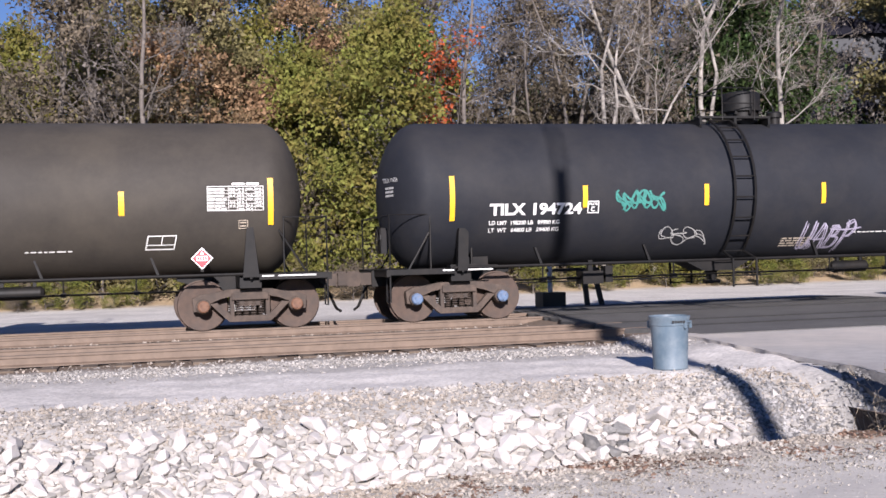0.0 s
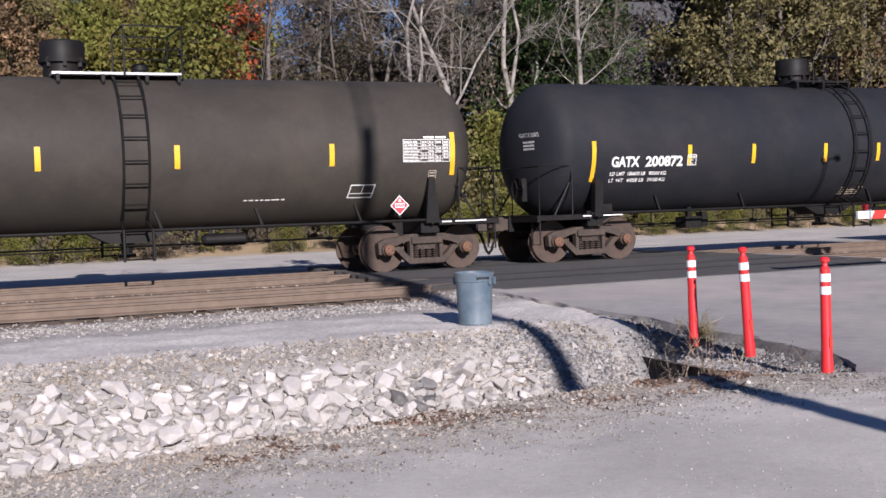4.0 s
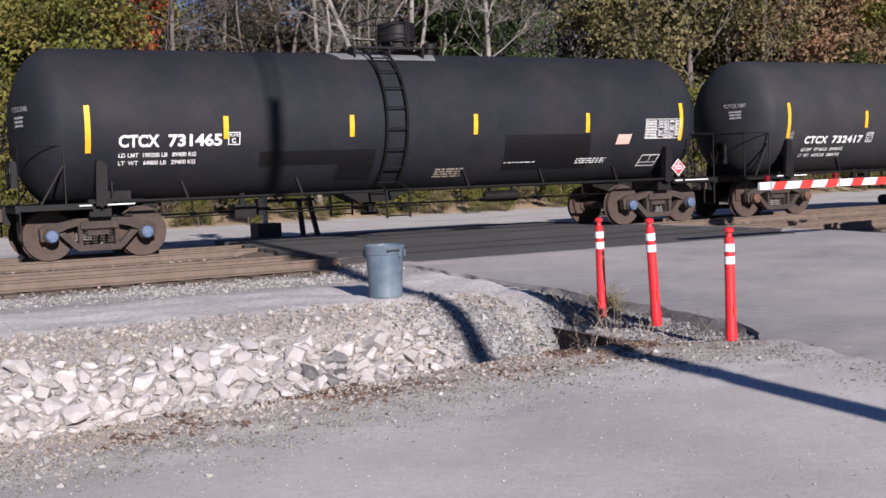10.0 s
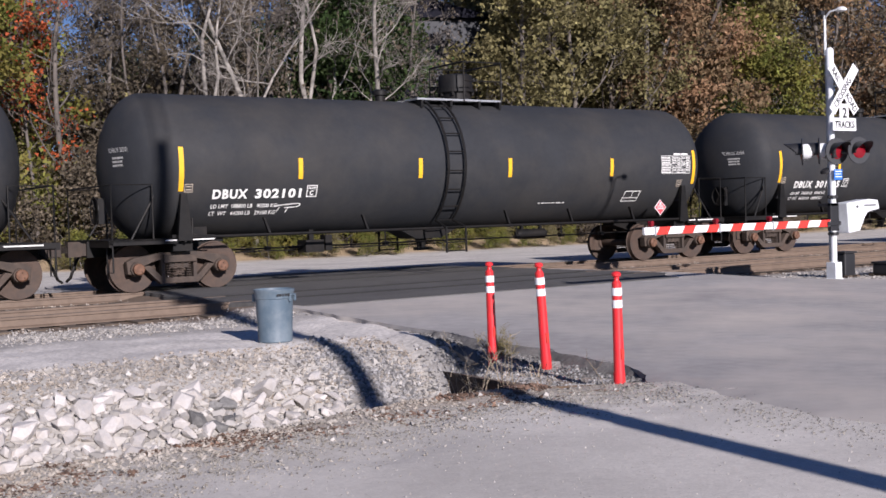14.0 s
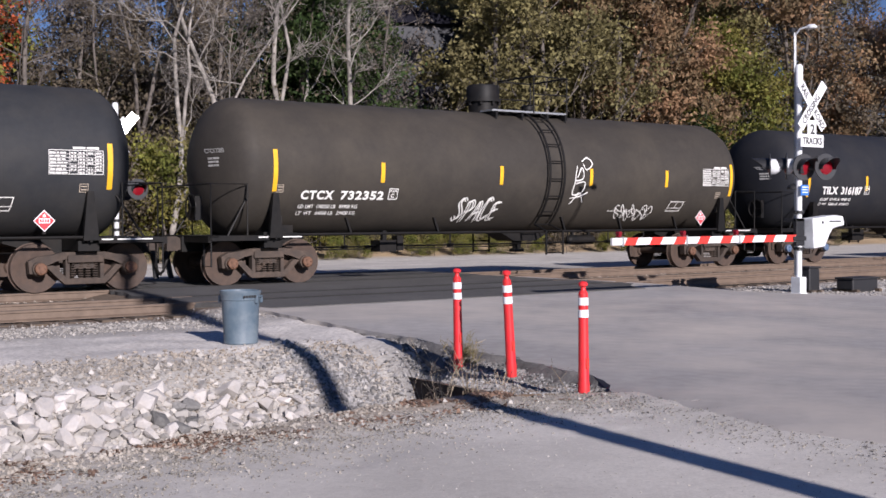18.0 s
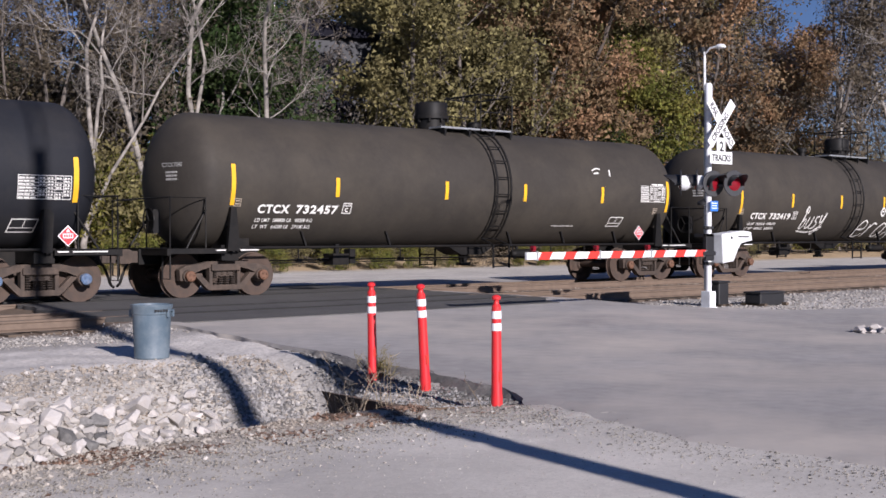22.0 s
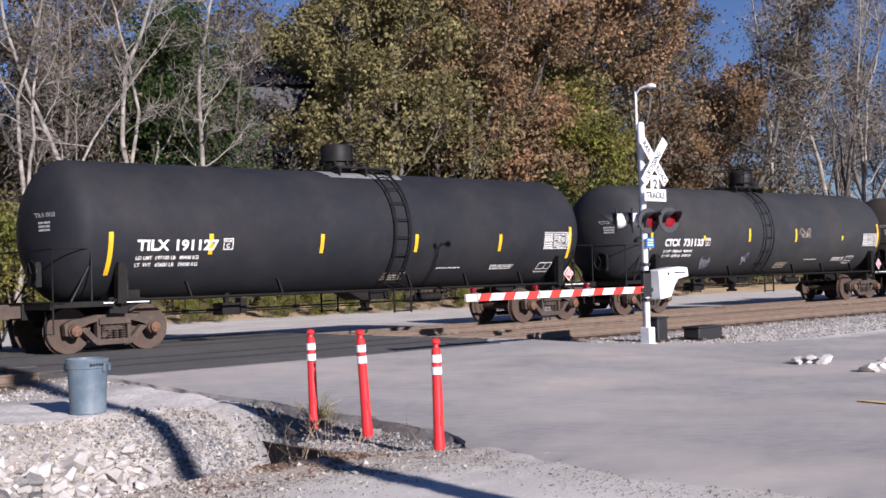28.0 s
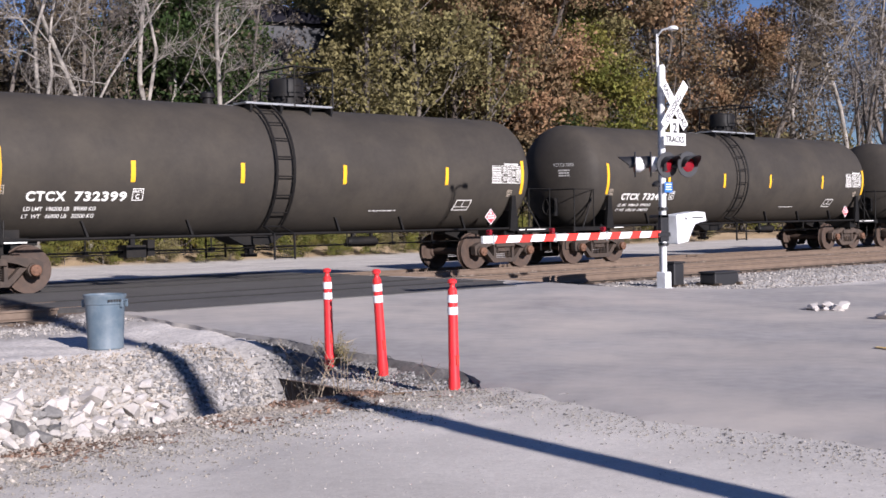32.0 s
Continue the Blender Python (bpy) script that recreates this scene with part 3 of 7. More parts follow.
tagged(new("road_edge", ribbon("road_edge", spaced((7.8, 13.5, 0.07)), lip_left, lip_right, [0, 0.15, 0.3, 0.45, 0.6, 0.75, 0.9, 1], lip_z, CRUMBLED, 0.06)), "broken dark edge of the asphalt above the ditch", "road edge", kind="structure")


def build_cut(bm):
    n, m = 26, 8
    rows = []
    for i in range(n + 1):
        y = 8.15 + 1.8 * i / n
        row = []
        for j in range(m + 1):
            z = -0.27 - 0.75 * j / m
            x = 6.50 + 0.05 * max(0.0, y - 8.5) - 0.05 * (j == 0) + 0.10 * math.sin(j / m * 2.2) + 0.05 * noise.noise((y * 5, z * 6, 1)) + 0.5 * step(8.45, 8.15, y)
            row.append(bm.verts.new((x, y, z)))
        row.append(bm.verts.new((7.0, y, -1.05)))
        row.insert(0, bm.verts.new((6.95, y, -0.36)))
        rows.append(row)
    for a, b in zip(rows, rows[1:]):
        for k in range(len(a) - 1):
            bm.faces.new((a[k], a[k + 1], b[k + 1], b[k]))


tagged(new("ditch_side", shape("ditch_side", build_cut, SOIL)), "cut dark brown soil side of the ditch", "ditch", kind="structure")


# ---------------------------------------------------------------- tank cars
R, ZC, HALF = 1.49, 2.48, 7.86        # tank radius, axis height, half length over the heads
TRUCK_X, AXLE = {"A": 6.53, "B": 6.75}, 0.86


def build_tank(bm):
    prof = []
    for k in range(15):
        a = math.pi / 2 * k / 14
        prof.append((-HALF + 0.78 - 0.78 * math.cos(a), max(0.001, R * math.sin(a))))
    prof += [(x, R) for x in (-6.6, -5.4, -4.2, -3.0, -1.8, -0.6)]
    prof += [(-h, r) for h, r in prof[::-1]]
    lathe(bm, prof, (0, 0, ZC), 'X', 72, cap=False)
    bmesh.ops.remove_doubles(bm, verts=bm.verts[:], dist=0.002)


def bend(me):
    """Lays a flat mesh of the x-z plane round the tank; z is the height at which it sits."""
    co = np.empty(len(me.vertices) * 3)
    me.vertices.foreach_get("co", co)
    co = co.reshape(-1, 3)
    over = np.clip((np.abs(co[:, 0]) - (HALF - 0.78)) / 0.78, 0, 0.97)
    rad = R * np.sqrt(1 - over ** 2)
    a = np.arcsin(np.clip((co[:, 2] - ZC) / rad, -0.98, 0.98))
    rr = rad + 0.006 - co[:, 1]
    co[:, 1], co[:, 2] = -rr * np.cos(a), ZC + rr * np.sin(a)
    me.vertices.foreach_set("co", co.ravel())
    me.update()
    return me


def rect(bm, x0, x1, z0, z1, slant=0.0):
    n = max(1, int((z1 - z0) / 0.08))
    rows = [[bm.verts.new((x + slant * (k / n - 0.5) * (z1 - z0), 0, z0 + (z1 - z0) * k / n)) for x in (x0, x1)] for k in range(n + 1)]
    for a, b in zip(rows, rows[1:]):
        bm.faces.new((a[0], a[1], b[1], b[0]))


def ring(bm, x0, x1, z0, z1, w, slant=0.0):
    for r in ((x0, x1, z0, z0 + w), (x0, x1, z1 - w, z1)):
        s = slant * ((r[2] + r[3]) / 2 - (z0 + z1) / 2)
        rect(bm, r[0] + s, r[1] + s, r[2], r[3])
    rect(bm, x0, x0 + w, z0 + w, z1 - w, slant)
    rect(bm, x1 - w, x1, z0 + w, z1 - w, slant)


def lines(bm, x0, x1, z0, z1, rows, gaps=3, seed=1, slant=0.0):
    """Rows of bars that stand for small print."""
    rnd = random.Random(seed)
    hh = (z1 - z0) / rows
    for k in range(rows):
        x, z = x0, z1 - hh * (k + 1)
        end = x1 - rnd.random() * 0.2 * (x1 - x0)
        while x < end:
            w = (x1 - x0) / gaps * (0.35 + 0.8 * rnd.random())
            rect(bm, x, min(end, x + w), z, z + hh * 0.55)
            x += w + (x1 - x0) * 0.04


def strokes(bm, rows, w, smooth=False):
    """Brush strokes, each a line of points (x, z), rounded into curves where smooth is set."""
    for k, pts in enumerate(rows):
        pts = [Vector(p) for p in pts]
        if smooth and len(pts) > 2:
            ext = [2 * pts[0] - pts[1]] + pts + [2 * pts[-1] - pts[-2]]
            fine = []
            for a, b, c, d in zip(ext, ext[1:], ext[2:], ext[3:]):
                for i in range(7):
                    u = i / 7
                    fine.append(0.5 * (2 * b + (c - a) * u + (2 * a - 5 * b + 4 * c - d) * u * u + (3 * b - a - 3 * c + d) * u ** 3))
            pts = fine + [pts[-1]]
        else:
            pts = [a.lerp(b, i / 6) for a, b in zip(pts, pts[1:]) for i in range(6)] + [pts[-1]]
        left, right = [], []
        for i, p in enumerate(pts):
            v = pts[min(i + 1, len(pts) - 1)] - pts[max(i - 1, 0)]
            if v.length < 1e-6:
                v = Vector((1, 0))
            n = Vector((-v.y, v.x)).normalized() * w / 2 * (0.75 + 0.35 * noise.noise((p.x * 6, p.y * 6, k)))
            if i in (0, len(pts) - 1):
                n *= 0.55
            y = -0.0005 * (k % 9) - 0.00003 * i
            left.append(bm.verts.new((p.x + n.x, y, p.y + n.y)))
            right.append(bm.verts.new((p.x - n.x, y, p.y - n.y)))
        for i in range(len(pts) - 1):
            bm.faces.new((left[i], left[i + 1], right[i + 1], right[i]))


# letters as brush lines in a unit square
BRUSH = {
    "B": [[(0.1, 0.0), (0.15, 1.0)], [(0.0, 0.95), (0.6, 0.95), (0.55, 0.6), (0.2, 0.52), (0.8, 0.45), (0.75, 0.05), (0.05, 0.02)]],
    "O": [[(0.5, 1.0), (0.1, 0.7), (0.15, 0.15), (0.55, 0.0), (0.9, 0.35), (0.8, 0.85), (0.4, 1.0)]],
    "N": [[(0.05, 0.0), (0.12, 0.9), (0.2, 0.9), (0.6, 0.1), (0.75, 0.1), (0.9, 1.25)]],
    "K": [[(0.15, 1.1), (0.2, -0.1)], [(0.85, 0.95), (0.25, 0.5), (0.45, 0.5), (1.0, -0.15)]],
    "S": [[(0.85, 0.85), (0.5, 1.0), (0.15, 0.75), (0.5, 0.5), (0.8, 0.25), (0.45, 0.0), (0.05, 0.15)]],
    "P": [[(0.15, -0.15), (0.2, 1.0)], [(0.05, 0.85), (0.55, 1.0), (0.85, 0.7), (0.55, 0.45), (0.2, 0.45)]],
    "A": [[(0.0, -0.05), (0.35, 0.85), (0.5, 1.0), (0.65, 0.8), (0.95, -0.1)], [(0.1, 0.35), (0.85, 0.4)]],
    "C": [[(0.9, 0.85), (0.5, 1.0), (0.1, 0.6), (0.2, 0.1), (0.6, 0.0), (0.9, 0.2)]],
    "E": [[(0.9, 0.95), (0.3, 0.95), (0.25, 0.55), (0.75, 0.55), (0.25, 0.5), (0.2, 0.05), (0.9, 0.05)]],
    "R": [[(0.15, -0.1), (0.2, 0.95)], [(0.05, 0.8), (0.5, 1.05), (0.85, 0.75), (0.5, 0.5), (0.25, 0.48), (0.55, 0.4), (1.0, -0.15)]],
    "X": [[(0.0, 1.0), (0.45, 0.5), (1.1, -0.2)], [(1.1, 1.15), (0.5, 0.5), (0.0, 0.0)]],
    "U": [[(0.1, 1.0), (0.15, 0.2), (0.5, 0.0), (0.8, 0.25), (0.85, 1.0), (0.9, 0.0)]],
    "b": [[(0.25, 1.25), (0.12, 0.6), (0.15, 0.05), (0.55, 0.02), (0.75, 0.35), (0.5, 0.6), (0.2, 0.4)], [(0.0, 1.0), (0.3, 1.35), (0.6, 1.2), (0.45, 0.9)]],
    "u": [[(0.05, 0.8), (0.08, 0.2), (0.4, 0.0), (0.75, 0.25), (0.85, 0.85), (0.85, 0.1), (1.05, 0.05)]],
    "s": [[(0.85, 0.9), (0.4, 0.85), (0.3, 0.6), (0.75, 0.4), (0.65, 0.05), (0.1, 0.0)]],
    "y": [[(0.1, 0.85), (0.25, 0.4), (0.6, 0.45), (0.95, 0.95), (0.7, 0.2), (0.3, -0.35), (-0.1, -0.2), (0.5, 0.05), (1.2, 0.1)]],
    "e": [[(0.1, 0.45), (0.75, 0.5), (0.8, 0.85), (0.4, 1.0), (0.05, 0.6), (0.15, 0.1), (0.55, 0.0), (0.95, 0.2)]],
    "r": [[(0.15, 0.0), (0.2, 0.9)], [(0.2, 0.6), (0.5, 0.95), (0.85, 0.85)]],
    "a": [[(0.9, 0.9), (0.45, 1.0), (0.1, 0.6), (0.2, 0.1), (0.6, 0.05), (0.85, 0.5), (0.9, 0.95), (0.85, 0.2), (1.05, 0.0)]],
    "x": [[(0.05, 0.95), (0.5, 0.45), (1.05, -0.3)], [(1.1, 1.1), (0.5, 0.5), (0.0, -0.1)]],
    "Y": [[(0.05, 1.0), (0.2, 0.5), (0.6, 0.5)], [(0.9, 1.05), (0.6, 0.3), (0.1, -0.35)]],
}


def spray(text, x, z, w, h, fall=0.0):
    rows, step_ = [], w / len(text)
    for k, c in enumerate(text):
        for line in BRUSH[c]:
            rows.append([(x + step_ * (k + 0.92 * u) + 0.12 * h * v, z + fall * k + h * v * (1.0 + 0.12 * math.sin(2.3 * k + 1))) for u, v in line])
    return rows


def scrawl(seed, x, z, w, h, n=5, loops=7):
    """Looping strokes of spray paint that fill a box."""
    rnd = random.Random(seed)
    rows = []
    for k in range(n):
        cx, row = x + w * (k + 0.5) / n, []
        px_, pz = rnd.uniform(0, 6.3), rnd.uniform(0.9, 1.6)
        for i in range(loops * 3):
            a = px_ + i * 0.55
            row.append((cx + w / n * 0.62 * math.cos(a * pz) + 0.12 * w / n * (i / 8 - 1), z + h / 2 + h * 0.46 * math.sin(a) * (0.6 + 0.4 * math.cos(i * 0.7 + k))))
        rows.append(row)
    return rows


def decal(key, build, mat):
    if key not in CACHE:
        me = shape(key, build, mat)
        bend(me)
    return CACHE[key]


def word(key, text, x, z, height, mat, bold=0.0, width=None, shear=0.0, space=1.0):
    if key not in CACHE:
        me = letters(key, text, height, mat, bold, 0.001, shear, 1.0, space)
        xs = [v.co.x for v in me.vertices]
        k = (width / (max(xs) - min(xs))) if width else 1.0
        me.transform(Matrix.Translation((x, 0, z)) @ Matrix.Diagonal((k, 1, 1, 1)) @ Matrix.Translation((-min(xs), 0, 0)))
        bend(me)
    return CACHE[key]


def build_sideframe(bm):
    # lower and upper members, end pedestals
    prism(bm, [(-1.04, 0.36), (-1.06, 0.60), (-0.90, 0.68), (-0.62, 0.71), (-0.40, 0.76), (0.40, 0.76), (0.62, 0.71), (0.90, 0.68), (1.06, 0.60), (1.04, 0.36), (0.78, 0.36), (0.74, 0.52), (0.55, 0.60), (0.30, 0.64), (-0.30, 0.64), (-0.55, 0.60), (-0.74, 0.52), (-0.78, 0.36)], -0.09, 0.09)
    prism(bm, [(-0.74, 0.50), (-0.46, 0.22), (-0.38, 0.15), (0.38, 0.15), (0.46, 0.22), (0.74, 0.50), (0.60, 0.52), (0.34, 0.25), (-0.34, 0.25), (-0.60, 0.52)], -0.085, 0.085)
    for s in (-1, 1):
        prism(bm, [(s * 0.29, 0.22), (s * 0.37, 0.22), (s * 0.37, 0.66), (s * 0.29, 0.66)], -0.08, 0.08)
        lathe(bm, [(-0.15, 0.135), (-0.05, 0.145), (0.09, 0.145)], (s * AXLE, 0, 0.457), 'Y', 20)
    box(bm, -0.34, 0.34, -0.14, 0.14, 0.56, 0.70)


def build_springs(bm):
    for k in range(4):
        x = -0.21 + 0.14 * k
        for j in range(7):
            lathe(bm, [(0.25 + j * 0.045, 0.052), (0.262 + j * 0.045, 0.062), (0.274 + j * 0.045, 0.052)], (x, -0.02, 0), 'Z', 10)


def build_wheel(bm):
    lathe(bm, [(-0.075, 0.18), (-0.08, 0.40), (-0.085, 0.42), (-0.085, 0.457), (0.0, 0.462), (0.032, 0.47), (0.035, 0.49), (0.055, 0.485), (0.06, 0.42), (0.05, 0.40), (0.0, 0.30), (0.01, 0.17), (0.06, 0.14), (0.06, 0.05)], axis='Y', n=36)


def build_cap(bm):
    lathe(bm, [(-0.17, 0.02), (-0.17, 0.085), (-0.15, 0.11), (-0.06, 0.115), (0.0, 0.10)], axis='Y', n=18)
    for k in range(3):
        a = 2.094 * k + 0.4
        lathe(bm, [(-0.19, 0.018), (-0.16, 0.02)], (0.055 * math.cos(a), 0, 0.055 * math.sin(a)), 'Y', 6)


def tank_arc(a0, a1, n, r=None, x=0.0, side=-1):
    rr = r or R + 0.1
    return [(x, side * rr * math.cos(a0 + (a1 - a0) * k / n), ZC + rr * math.sin(a0 + (a1 - a0) * k / n)) for k in range(n + 1)]


def build_ladder(bm, side):
    low = radians(-52)
    for x in (-0.23, 0.23):
        pts = tank_arc(radians(84), low, 16, R + 0.12, x, side)
        pts += [(x * 1.15, side * 1.48, 1.05), (x * 1.15, side * 1.48, 0.48)]
        tube(bm, pts, 0.028, 6)
    for k in range(9):
        a = radians(70) + (low - radians(70)) * k / 8
        p = Vector((0, side * (R + 0.12) * math.cos(a), ZC + (R + 0.12) * math.sin(a)))
        tube(bm, [p + Vector((-0.23, 0, 0)), p + Vector((0.23, 0, 0))], 0.016, 6)
    for z in (1.05, 0.78, 0.52):
        tube(bm, [(-0.27, side * 1.48, z), (0.27, side * 1.48, z)], 0.016, 6)


def build_saddle(style, side):
    def go(bm):
        w = 0.26 if style == "A" else 0.13
        pts = []
        if style == "A":
            prism(bm, [(-0.10, 0.98), (0.10, 0.98), (0.13, 1.72), (0.05, 1.80), (-0.05, 1.80), (-0.07, 1.70)], side * 1.46, side * 1.30)
            box(bm, -0.02, 0.02, min(side * 1.46, side * 0.5), max(side * 1.46, side * 0.5), 0.95, 1.55)
        else:
            prism(bm, [(-0.15, 0.98), (0.15, 0.98), (0.06, 1.90), (-0.06, 1.90)], side * 1.47, side * 1.38)
            box(bm, -0.02, 0.02, min(side * 1.46, side * 0.5), max(side * 1.46, side * 0.5), 0.95, 1.5)
    return go


def build_bolster(bm):
    prism(bm, [(-0.55, 0.80), (-0.30, 0.62), (0.30, 0.62), (0.55, 0.80), (0.62, 1.02), (-0.62, 1.02)], -0.30, 0.30)
    box(bm, -0.20, 0.20, -1.30, 1.30, 0.78, 1.02)


def build_truck_bolster(bm):
    box(bm, -0.2, 0.2, -1.06, 1.06, 0.45, 0.62)
    box(bm, -0.3, 0.3, -0.35, 0.35, 0.5, 0.66)


def build_sill(bm):
    # draft sill, from the bolster to the striker; x runs outward
    prism(bm, [(-1.3, 1.02), (-1.3, 0.93), (-0.6, 0.72), (1.55, 0.70), (1.55, 1.02)], -0.22, 0.22)


def build_platform(bm):
    box(bm, 0.15, 1.5, -1.44, 1.44, 0.995, 1.035)
    box(bm, 1.42, 1.5, -1.44, 1.44, 0.90, 1.035)
    for y in (-1.44, 1.40):
        box(bm, 0.15, 1.5, y, y + 0.04, 0.93, 1.035)


def build_grab(s, kind):
    def go(bm):
        if kind == 0:
            tube(bm, [(0.62, s * 1.40, 1.03), (0.62, s * 1.40, 2.08), (1.42, s * 1.40, 2.08), (1.42, s * 1.40, 1.03)], 0.018, 6)
        elif kind == 1:
            tube(bm, [(1.42, s * 1.40, 1.03), (1.42, s * 1.40, 0.42), (1.42, s * 1.05, 0.42), (1.42, s * 1.05, 1.0)], 0.018, 6)
        elif kind == 2:
            tube(bm, [(1.05, s * 1.38, 1.03), (0.45, s * 1.25, 2.0)], 0.022, 6)
        else:
            tube(bm, [(1.42, -1.40, 2.08), (1.42, 1.40, 2.08)], 0.018, 6)
    return go


def build_coupler(bm):
    box(bm, 0.0, 0.35, -0.16, 0.16, 0.74, 0.98)
    box(bm, 0.3, 0.62, -0.09, 0.09, 0.80, 0.94)
    prism(bm, [(0.58, 0.72), (0.82, 0.72), (0.86, 0.80), (0.86, 0.98), (0.80, 1.02), (0.58, 1.02)], -0.17, 0.05)
    box(bm, 0.62, 0.80, 0.05, 0.17, 0.74, 0.99)


def build_hose(bm):
    tube(bm, [(0.45, -0.32, 0.82), (0.62, -0.36, 0.68), (0.72, -0.34, 0.46), (0.80, -0.28, 0.30), (0.90, -0.2, 0.24)], 0.03, 6)


def build_gear(bm):
    # a brake step, valves and levers beside the draft sill
    box(bm, -0.1, 0.42, -1.28, -0.98, 1.04, 1.10)
    box(bm, 0.2, 0.75, -0.95, -0.5, 1.04, 1.24)
    tube(bm, [(0.35, -1.2, 1.04), (0.35, -1.2, 1.42)], 0.02, 6)
    box(bm, 0.75, 1.1, -0.5, 0.2, 1.04, 1.3)


def build_brakewheel(bm):
    for k in range(16):
        a, b = 2 * math.pi * k / 16, 2 * math.pi * (k + 1) / 16
        tube(bm, [(1.46, 0.5 + 0.26 * math.cos(a), 1.62 + 0.26 * math.sin(a)), (1.46, 0.5 + 0.26 * math.cos(b), 1.62 + 0.26 * math.sin(b))], 0.016, 5)
    for k in range(3):
        a = 2.094 * k
        tube(bm, [(1.46, 0.5, 1.62), (1.46, 0.5 + 0.26 * math.cos(a), 1.62 + 0.26 * math.sin(a))], 0.014, 5)
    box(bm, 1.30, 1.44, 0.32, 0.68, 1.35, 1.85)


def build_sidebar(bm):
    tube(bm, [(-6.7, 0, 0), (6.7, 0, 0)], 0.03, 8)


def build_strut(bm):
    prism(bm, [(-0.02, 0.0), (0.03, 0.0), (-0.11, 0.36), (-0.15, 0.36)], -0.02, 0.05)


def build_hanger(bm):
    tube(bm, [(0, -0.55, 0.74), (0, -0.55, 1.06)], 0.018, 5)
    box(bm, -0.05, 0.05, -0.62, -0.48, 0.70, 0.78)


def build_reservoir(bm):
    lathe(bm, [(-0.62, 0.02), (-0.6, 0.12), (-0.52, 0.18), (0.52, 0.18), (0.6, 0.12), (0.62, 0.02)], (0, 0, 0), 'X', 16)
    box(bm, -0.42, -0.34, -0.05, 0.05, 0.1, 0.36)
    box(bm, 0.34, 0.42, -0.05, 0.05, 0.1, 0.36)


def build_valve(bm):
    box(bm, -0.22, 0.22, -0.2, 0.2, -0.12, 0.14)
    tube(bm, [(-0.5, 0, 0.0), (0.5, 0, 0.0)], 0.035, 6)
    box(bm, 0.3, 0.46, -0.12, 0.12, -0.1, 0.24)
    box(bm, -0.05, 0.05, -0.05, 0.05, 0.1, 0.36)


def build_outlet(bm):
    prism(bm, [(-0.75, 0.0), (-0.35, -0.20), (0.35, -0.20), (0.75, 0.0)], -0.35, 0.35)
    lathe(bm, [(-0.42, 0.10), (-0.2, 0.14), (0.0, 0.14)], (0, 0, 0), 'Z', 14)
    box(bm, -0.16, 0.16, -0.1, 0.1, -0.48, -0.40)


def build_grating(length, y0, y1):
    def go(bm):
        box(bm, -length / 2, length / 2, y0, y1, 0.0, 0.045)
    return go


def build_bearer(w):
    def go(bm):
        box(bm, -0.03, 0.03, -w, w, -0.14, -0.001)
        tube(bm, [(0, -w + 0.04, -0.26), (0, -w + 0.04, -0.12)], 0.03, 5)
        tube(bm, [(0, w - 0.04, -0.26), (0, w - 0.04, -0.12)], 0.03, 5)
    return go


def build_handrail(bm):
    for y in (-0.72, 0.72):
        pts = [(0.1, y, 0.0), (0.1, y, 0.92), (1.18, y, 0.92), (1.18, y, 0.0)]
        tube(bm, pts, 0.022, 6)
        tube(bm, [(0.1, y, 0.48), (1.18, y, 0.48)], 0.016, 6)
    tube(bm, [(1.18, -0.72, 0.92), (1.18, 0.72, 0.92)], 0.022, 6)
    tube(bm, [(0.1, -0.72, 0.92), (0.1, 0.72, 0.92)], 0.022, 6)


def build_manway(bm):
    lathe(bm, [(-0.25, 0.36), (0.14, 0.36), (0.14, 0.44), (0.21, 0.44), (0.21, 0.41), (0.52, 0.41), (0.55, 0.39), (0.57, 0.30), (0.57, 0.02)], axis='Z', n=28)
    for k in range(8):
        a = math.pi / 4 * k
        box(bm, 0.40 * math.cos(a) - 0.03, 0.40 * math.cos(a) + 0.03, 0.40 * math.sin(a) - 0.03, 0.40 * math.sin(a) + 0.03, 0.06, 0.22)


def build_valvebox(bm):
    lathe(bm, [(-0.2, 0.12), (0.12, 0.12), (0.14, 0.17), (0.24, 0.17), (0.27, 0.12), (0.27, 0.02)], axis='Z', n=16)


def build_patch_top(bm):
    n = 14
    for side in (-1, 1):
        rows = []
        for k in range(n + 1):
            a = radians(60 + 30 * k / n)
            rows.append([bm.verts.new((x, side * (R + 0.007) * math.cos(a), ZC + (R + 0.007) * math.sin(a))) for x in (-1.15 - 0.25 * k / n, 1.05 + 0.25 * k / n)])
        for a, b in zip(rows, rows[1:]):
            bm.faces.new((a[0], a[1], b[1], b[0]))


def build_table(bm, solid):
    """The printed data table: a ruled frame, a column of names and four columns of figures."""
    rnd = random.Random(5)
    ring(bm, 0.0, 1.02, 2.09, 2.54, 0.012)
    for c in range(4):
        rect(bm, 0.38 + 0.16 * c, 0.388 + 0.16 * c, 2.09, 2.54)
    for k in range(7):
        z = 2.108 + 0.061 * k
        if k:
            rect(bm, 0.0, 1.02, z - 0.017, z - 0.009)
        x = 0.02
        for w in range(3):
            long = rnd.uniform(0.05, 0.12)
            rect(bm, x, x + long, z, z + 0.026)
            x += long + 0.014
        for c in range(4):
            if rnd.random() < 0.85:
                x = 0.405 + c * 0.158
                rect(bm, x, x + rnd.uniform(0.04, 0.055), z, z + 0.026)
                rect(bm, x + 0.064, x + 0.10, z, z + 0.026)
    if solid:
        for k in range(2):
            x = 0.45 + 0.26 * k
            rect(bm, x, x + 0.23, 2.56, 2.60)


